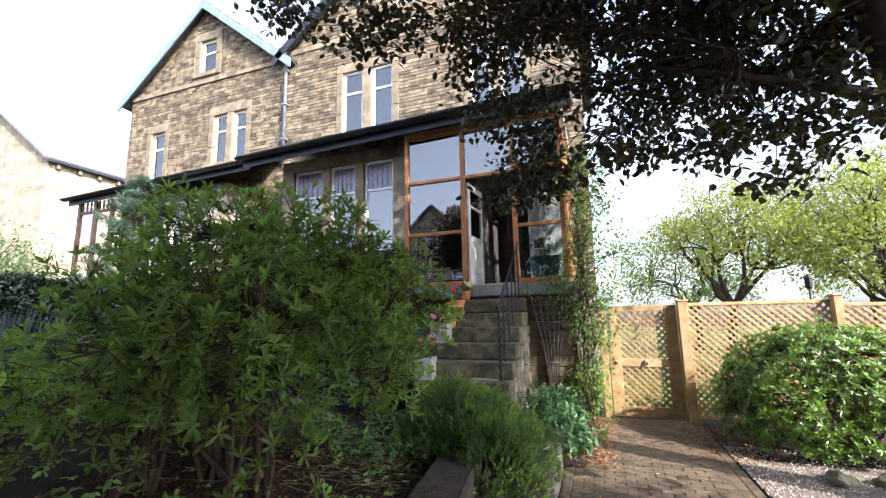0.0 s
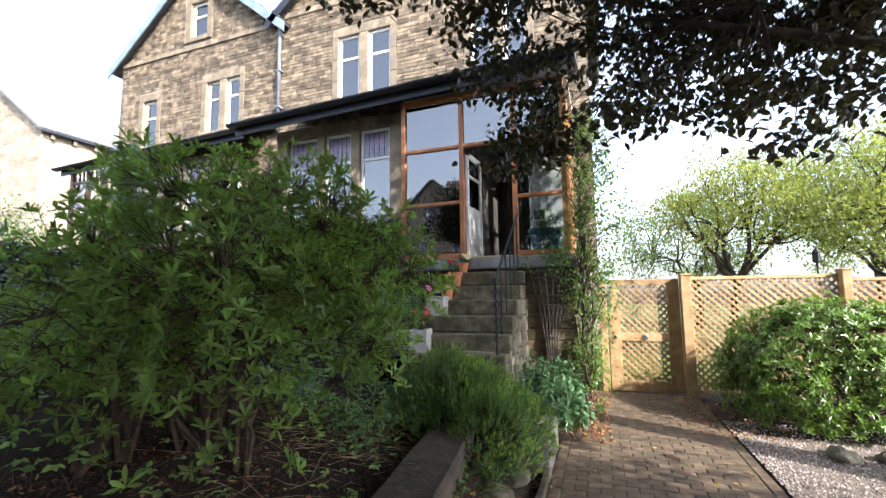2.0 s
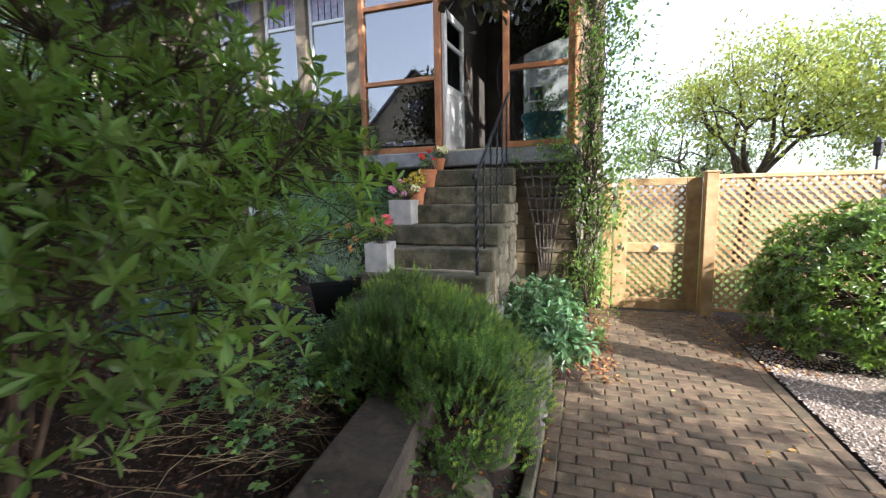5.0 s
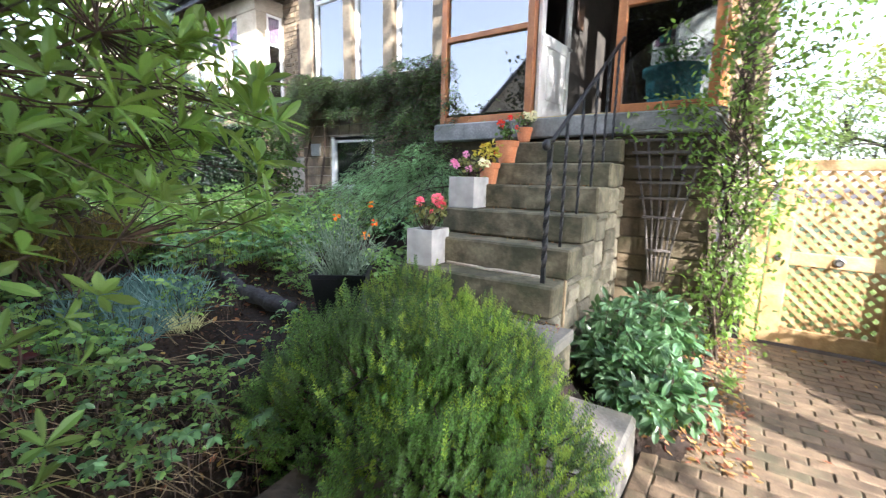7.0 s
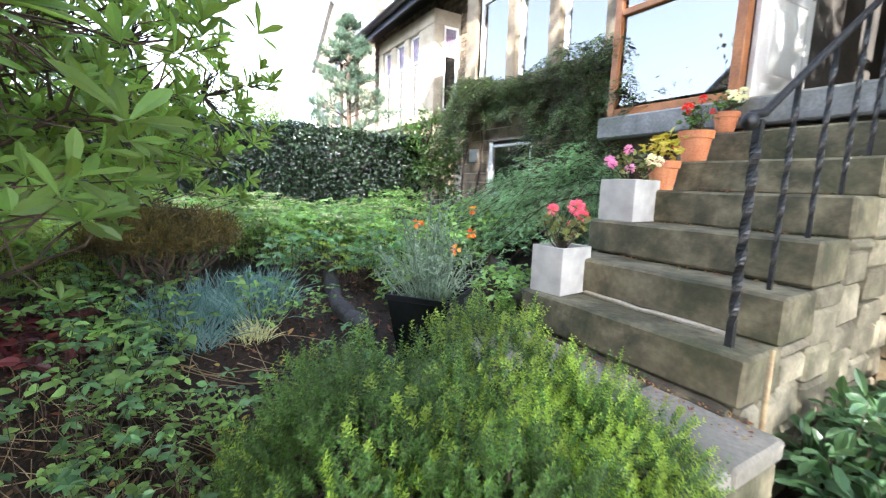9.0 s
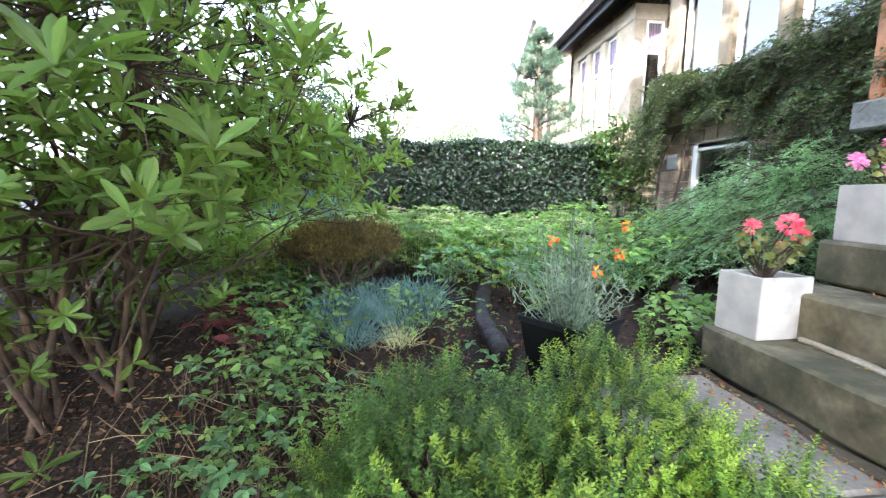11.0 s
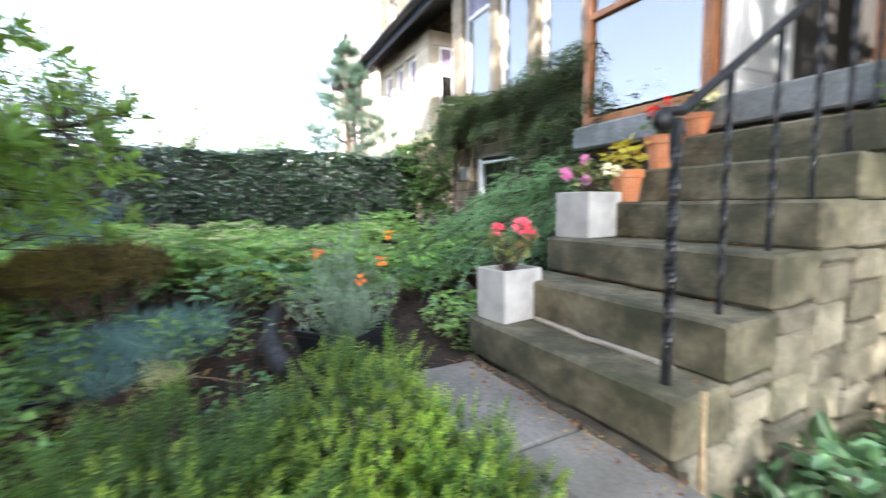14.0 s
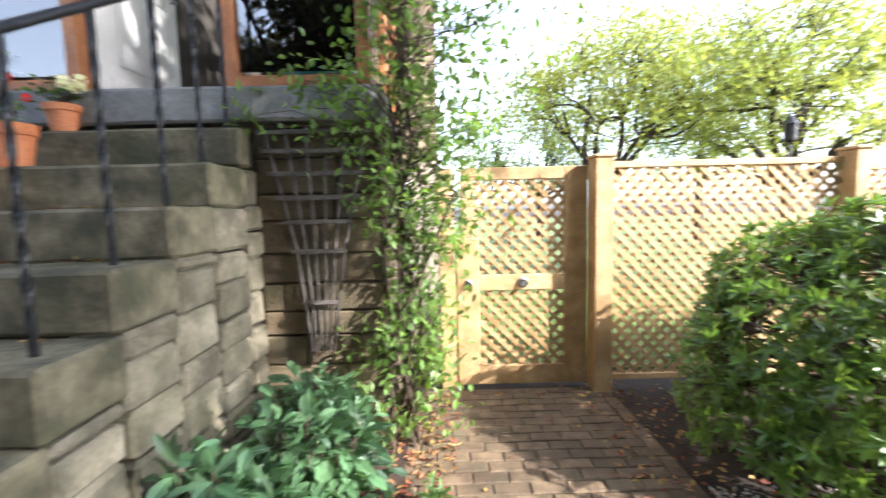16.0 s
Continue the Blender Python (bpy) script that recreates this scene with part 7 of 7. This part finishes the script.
tris("clod_layer", np.stack([vx, vy, vz], -1).reshape(-1, 3), (lump_f[None] + (np.arange(n) * 7)[:, None, None]).reshape(-1, 3), M_CLOD, clods)["kind"] = "stuff"

# stones of the bank
for i, (x, y, z, s) in enumerate(((-0.55, 3.75, 0.1, 0.13), (-0.48, 4.15, 0.12, 0.12), (-0.62, 3.3, 0.12, 0.1), (-0.42, 4.45, 0.1, 0.13), (2.35, 5.85, -0.02, 0.12), (2.75, 5.8, -0.02, 0.13), (-0.5, 2.8, 0.08, 0.1))):
    bm = bmesh.new()
    bmesh.ops.create_icosphere(bm, subdivisions=3, radius=1.0)
    for v in bm.verts:
        k = 1 + 0.35 * noise.noise(v.co * 1.3 + Vector((i * 7, 0, 0))) + 0.1 * noise.noise(v.co * 4 + Vector((i, 3, 0)))
        v.co = Vector((v.co.x * 1.4, v.co.y, v.co.z * 0.75)) * k * s
        v.co.z = max(v.co.z, -0.4 * s)
    bm.transform(Matrix.Translation((x, y, z + 0.3 * s)) @ Matrix.Rotation(i * 1.1, 4, "Z"))
    ob = part("edging_stone", bm, M_PALE if x > 0 else M_STEP)
    tagged(ob, "rough grey stone at the bed edge", "stone", "rough edging stones")
kerb = thing("path_kerb", (-0.25, 4, 0), "thin stone kerb along the brick path", "kerb", kind="structure")
for i in range(8):
    y = 0.2 + i * 0.56
    worn_box("kerb_stone", -0.3, -0.235, y, y + 0.555, -0.08, 0.06, M_STEP, kerb, 0.01, 0.006)


# ---- trees behind the fence and the hedge ----
def tree(name, base, height, crown_c, crown_r, n, leaf, mat, label, per=46, size=0.07, trunk_r=0.12, bark=M_BARKDARK, spread=0.26, inner=0.35):
    ob = thing(name, base, label, "tree")
    b = np.asarray(base, float)
    fork = b + (np.asarray(crown_c) - b) * (0.45, 0.45, 0.5)
    tube("trunk", bent(b - (0, 0, 0.1), fork, 5, 0.04).tolist(), np.linspace(trunk_r, trunk_r * 0.6, 5).tolist(), bark, ob, 8)
    st, lv = Stems(), Leaves()
    tips, out = lumpy(n, crown_c, crown_r, low=-0.75, inner=inner, bumps=1.9, depth=0.55)
    grow(st, [fork], tips, 8, min(40, n // 2), (trunk_r * 0.55, trunk_r * 0.28, 0.012, 0.004), (0.5, 0.85))
    for p in tips:
        q = p + rng.normal(0, spread, (per, 3)) * (1.15, 1.15, 0.7)
        d = rng.normal(0, 1, (per, 3)) + (0, 0, -0.4)
        lv.add(q, d, size * rng.uniform(0.7, 1.25, per), size * 0.55 * rng.uniform(0.8, 1.2, per))
    st.build("branchwork", bark, ob)
    lv.build("crown", mat, ob, 0, 0.25, 0.1)
    return ob


tree("apple_tree", (3.3, 13.2, 0.0), 5, (3.75, 13.2, 3.65), (2.05, 1.8, 1.5), 180, 0.07, L_TREE, "sunlit apple tree on the lawn behind the fence", 60, 0.1, 0.13, spread=0.2)
tree("apple_tree", (6.2, 12.2, 0.0), 5, (6.3, 12.2, 3.4), (2.0, 2.0, 1.8), 200, 0.07, L_TREE, "sunlit tree at the side of the lawn", 60, 0.1, 0.13, spread=0.2)
tree("ash_tree", (4.2, 22, 0.0), 6, (4.2, 22, 3.6), (3.0, 2.4, 2.3), 170, 0.09, L_AIRY, "grey-green tree behind the lawn", 60, 0.13, 0.16, spread=0.24)
tree("ash_tree", (9.5, 20, 0.0), 7, (9.5, 20, 4.4), (3.4, 3.0, 3.2), 190, 0.09, L_AIRY, "large grey-green tree at the far side of the lawn", 60, 0.13, 0.18, spread=0.26)
tree("garden_tree", (-12.5, 3.4, 0.9), 4, (-12.5, 3.6, 3.1), (1.0, 1.1, 1.5), 90, 0.06, L_AIRY, "small fruit tree behind the hedge", 40, 0.085, 0.06)
tree("garden_tree", (-12.2, 5.6, 0.9), 4, (-12.2, 5.6, 2.9), (0.9, 0.8, 0.9), 70, 0.06, L_AIRY, "small green tree behind the hedge", 40, 0.085, 0.05)
tree("garden_tree", (-13.6, 1.2, 0.9), 4, (-13.6, 1.0, 3.3), (1.8, 1.9, 1.8), 190, 0.06, L_HEDGE, "bushy tree in the neighbouring garden", 46, 0.11, 0.08)
tree("garden_bush", (-10.2, 5.0, 0.9), 2, (-10.2, 5.2, 2.1), (1.1, 1.2, 0.8), 110, 0.06, L_ROUND, "green bush in the neighbouring garden", 44, 0.07, 0.05)
tree("laurel_bush", (-7.4, 7.9, 0.95), 2, (-7.3, 7.8, 1.95), (0.55, 0.6, 0.8), 110, 0.08, L_ROUND, "glossy laurel at the end of the hedge", 30, 0.09, 0.04, spread=0.12)


def pine():
    ob = thing("pine_tree", (-9.6, 7.0, 0.9), "young blue-green pine behind the hedge", "tree")
    tube("trunk", [(-9.6, 7.0, 0.8), (-9.58, 7.02, 2.8), (-9.6, 7.0, 4.75)], [0.09, 0.06, 0.015], M_BARK, ob, 8)
    st, lv = Stems(), Leaves()
    for i in range(60):
        z = 1.5 + 3.3 * (i // 6) / 9.0 + rng.normal(0, 0.06)
        a = i * 1.047 + (i // 6) * 0.5 + rng.normal(0, 0.22)
        r = (1.35 * max(0.0, 1 - (z - 1.3) / 3.75) + 0.08) * rng.uniform(0.7, 1.2)
        b0 = np.array((-9.6, 7.0, z))
        tip = b0 + np.array((math.cos(a) * r, math.sin(a) * r, 0.42 * r))
        st.add(bent(b0, tip, 4, 0.03), np.linspace(0.018, 0.005, 4), 4)
        ends = [b0 + (tip - b0) * s for s in (0.55, 0.78, 1.0)]
        for s in (0.45, 0.6, 0.75, 0.88):
            side = unit(np.array((-math.sin(a), math.cos(a), 0.5)) * rng.choice((-1, 1)) * (1, 1, 0) + unit(tip - b0) * 0.7 + (0, 0, 0.35))
            q = b0 + (tip - b0) * s
            ends.append(q + side * r * 0.34)
            st.add(np.array([q, q + side * r * 0.34]), (0.006, 0.003), 3)
        for c in ends:
            k = 80
            d = unit(rng.normal(0, 0.75, (k, 3)) + unit(tip - b0) * 0.5 + (0, 0, 0.6))
            lv.add(np.repeat(c[None], k, 0) + rng.normal(0, 0.035, (k, 3)), d, rng.uniform(0.07, 0.13, k), 0.011)
    st.build("branchwork", M_BARK, ob)
    lv.build("crown", L_PINE, ob, 0, 0.1, 0.05)


pine()



def parked_car(cx, cy, paint, label):
    """A small hatchback standing along x."""
    ob = thing("parked_car", (cx, cy, 0), label, "car")
    sec = [(-2.05, 0.45, 0.62, 0.6), (-1.95, 0.3, 0.95, 0.72), (-1.5, 0.25, 1.0, 0.8), (-0.6, 0.22, 1.02, 0.84), (0.6, 0.22, 1.0, 0.84), (1.3, 0.25, 0.95, 0.8), (1.95, 0.3, 0.78, 0.72), (2.08, 0.42, 0.6, 0.58)]
    bm = bmesh.new()
    rows = []
    for x, z0, z1, w in sec:
        rows.append([bm.verts.new((cx + x, cy + a * w, z0 + (z1 - z0) * b)) for a, b in ((-0.92, 0), (-1, 0.35), (-0.97, 0.75), (-0.85, 1), (0.85, 1), (0.97, 0.75), (1, 0.35), (0.92, 0))])
    for r0, r1 in zip(rows, rows[1:]):
        for k in range(8):
            bm.faces.new((r0[k], r0[(k + 1) % 8], r1[(k + 1) % 8], r1[k]))
    bm.faces.new(rows[0][::-1])
    bm.faces.new(rows[-1])
    body = part("body", bm, paint, ob, smooth=True)
    bm = bmesh.new()
    lo = [bm.verts.new((cx + x, cy + y, 1.0)) for x, y in ((-1.85, -0.7), (1.0, -0.72), (1.0, 0.72), (-1.85, 0.7))]
    hi = [bm.verts.new((cx + x, cy + y, 1.44)) for x, y in ((-1.4, -0.56), (0.25, -0.58), (0.25, 0.58), (-1.4, 0.56))]
    bm.faces.new(hi)
    for k in range(4):
        bm.faces.new((lo[k], lo[(k + 1) % 4], hi[(k + 1) % 4], hi[k]))
    part("windows_band", bm, M_LEADED, body, "dark car glass")
    box("roof_panel", cx - 1.38, cx + 0.22, cy - 0.56, cy + 0.56, 1.445, 1.48, paint, body, 0.012)
    for x in (-1.3, 1.28):
        for y in (-0.76, 0.76):
            bm = lathebm([(0.2, -0.09), (0.31, -0.09), (0.32, 0), (0.31, 0.09), (0.2, 0.09)], 0, 0, 20)
            bm.transform(Matrix.Translation((cx + x, cy + y, 0.31)) @ Matrix.Rotation(radians(90), 4, "X"))
            wheel = part("wheel", bm, M_BLACKPOT, ob, smooth=True)
            bm = lathebm([(0.05, -0.1), (0.19, -0.1), (0.19, 0.1), (0.05, 0.1)], 0, 0, 16)
            bm.transform(Matrix.Translation((cx + x, cy + y, 0.31)) @ Matrix.Rotation(radians(90), 4, "X"))
            part("rim", bm, M_STEEL, wheel)
    return ob


M_CARWHITE = surface("white_car_paint", (0.6, 0.61, 0.62), (0.66, 0.67, 0.68), 0.25, 2, 0.0, 40, spec=0.6)
M_CARDARK = surface("dark_car_paint", (0.02, 0.022, 0.026), (0.03, 0.032, 0.038), 0.22, 2, 0.0, 40, spec=0.6)
parked_car(-12.2, -6.6, M_CARWHITE, "white hatchback parked at the roadside")
parked_car(-7.6, -6.7, M_CARDARK, "dark hatchback parked at the roadside")

# grass on the lawn near the gate
turf = thing("grass", (1.5, 9.5, 0.0), "short sunlit grass behind the gate", "grass", kind="stuff")
lv = Leaves()
n = 9000
x, y = rng.uniform(0.3, 6, n), rng.uniform(8.65, 12, n)
lv.add(np.stack([x, y, np.zeros(n)], 1), rng.normal(0, 0.35, (n, 3)) + (0, 0, 1), rng.uniform(0.05, 0.11, n), 0.008)
lv.build("tuft_growth", M_GRASS, turf, 0)

# ---- gravel ----
gravel = thing("gravel", (2.4, 5.0, 0.0), "pale loose gravel beside the brick path", "gravel", kind="stuff")
bm = bmesh.new()
bmesh.ops.create_grid(bm, x_segments=2, y_segments=2, size=0.5)
bm.transform(Matrix.Translation((3.65, 2.6, 0.0)) @ Matrix.Diagonal((4.1, 7.6, 1, 1)))
part("gravel_sheet", bm, M_GRAVELBED, gravel)
v0 = np.array([(1, 0, 0), (-0.5, 0.87, 0), (-0.5, -0.87, 0), (0, 0, 0.8), (0.2, 0.3, 0.7)])
f0 = np.array([(0, 1, 4), (1, 2, 3), (0, 3, 2), (0, 4, 3), (1, 3, 4)])
n = 8000
u = rng.random(n)
x, y = 1.58 + 2.4 * u ** 1.3, rng.uniform(3.6, 6.9, n)
sz = rng.uniform(0.007, 0.015, n)
ang = rng.random(n) * 6.28
ca, sa = np.cos(ang), np.sin(ang)
vx = (v0[None, :, 0] * ca[:, None] - v0[None, :, 1] * sa[:, None]) * sz[:, None] + x[:, None]
vy = (v0[None, :, 0] * sa[:, None] + v0[None, :, 1] * ca[:, None]) * sz[:, None] + y[:, None]
vz = v0[None, :, 2] * sz[:, None] + 0.002
f = (f0[None] + (np.arange(n) * 5)[:, None, None]).reshape(-1, 3)
tris("pebble_layer", np.stack([vx, vy, vz], -1).reshape(-1, 3), f, M_GRAVEL, gravel)["kind"] = "stuff"

# ---- brick path ----
path = thing("brick_path", (0.65, 3, 0.0), "brown brick-paved garden path with mossy joints", "path", kind="structure")
box("path_bedding", -0.235, 1.56, -6, 8.22, -0.1, -0.012, M_SAND, path, 0)


def brick_mesh(w, d):
    bm = boxbm(-w / 2, w / 2, -d / 2, d / 2, -0.05, 0, 0)
    bmesh.ops.bevel(bm, geom=[e for e in bm.edges if all(v.co.z > -0.01 for v in e.verts)], offset=0.007, segments=1, affect="EDGES")
    me = bpy.data.meshes.new("brick")
    bm.to_mesh(me)
    bm.free()
    me.materials.append(M_PAVER)
    return me


BW, BD = 0.1, 0.2
along, across = brick_mesh(BW - 0.006, BD - 0.006), brick_mesh(BD - 0.006, BW - 0.006)
far_v, far_f, count = [], [], 0
r = random.Random(21)


def lay(x, y, kind):
    global count
    z = r.uniform(-0.005, 0.002)
    if 3.9 < y < 7.6 and count < 300:
        ob = new("brick", along if kind else across)
        ob.parent = path
        ob.location = Vector((x, y, z)) - WHERE[path]
        ob.rotation_euler = (r.uniform(-0.012, 0.012), r.uniform(-0.012, 0.012), r.uniform(-0.01, 0.01))
        count += 1
        return
    w, d = ((BW, BD) if kind else (BD, BW))
    k = len(far_v)
    for s, zz in ((0.5, z - 0.02), (0.5, z - 0.005), (0.43, z)):
        e = 0.003 if s == 0.5 else 0
        for sx, sy in ((-1, -1), (1, -1), (1, 1), (-1, 1)):
            far_v.append((x + sx * (w * 0.5 - e - (0.007 if s < 0.5 else 0)), y + sy * (d * 0.5 - e - (0.007 if s < 0.5 else 0)), zz))
    for a in (0, 4):
        for j in range(4):
            far_f.append((k + a + j, k + a + (j + 1) % 4, k + a + 4 + (j + 1) % 4, k + a + 4 + j))
    far_f.append((k + 8, k + 9, k + 10, k + 11))


y = -1.0
while y < 8.2:
    lay(-0.235 + 0.05, y + BD / 2, True)
    lay(1.56 - 0.05, y + BD / 2, True)
    y += BD
row = 0
y = -1.0
while y < 8.18:
    x = -0.13 + (0.0 if row % 2 else -0.1)
    while x < 1.46:
        xa, xb = max(x, -0.132), min(x + BD, 1.458)
        if xb - xa > 0.15:
            lay((xa + xb) / 2, y + BW / 2, False)
        elif xb - xa > 0.06:
            k = len(far_v)
            far_v.extend([(xa, y + 0.003, -0.004), (xb - 0.003, y + 0.003, -0.004), (xb - 0.003, y + BW - 0.003, -0.004), (xa, y + BW - 0.003, -0.004)])
            far_f.append((k, k + 1, k + 2, k + 3))
        x += BD
    y += BW
    row += 1
rest = tris("brick_paving", far_v, far_f, M_PAVER_FAR, path)
rest["kind"] = "stuff"
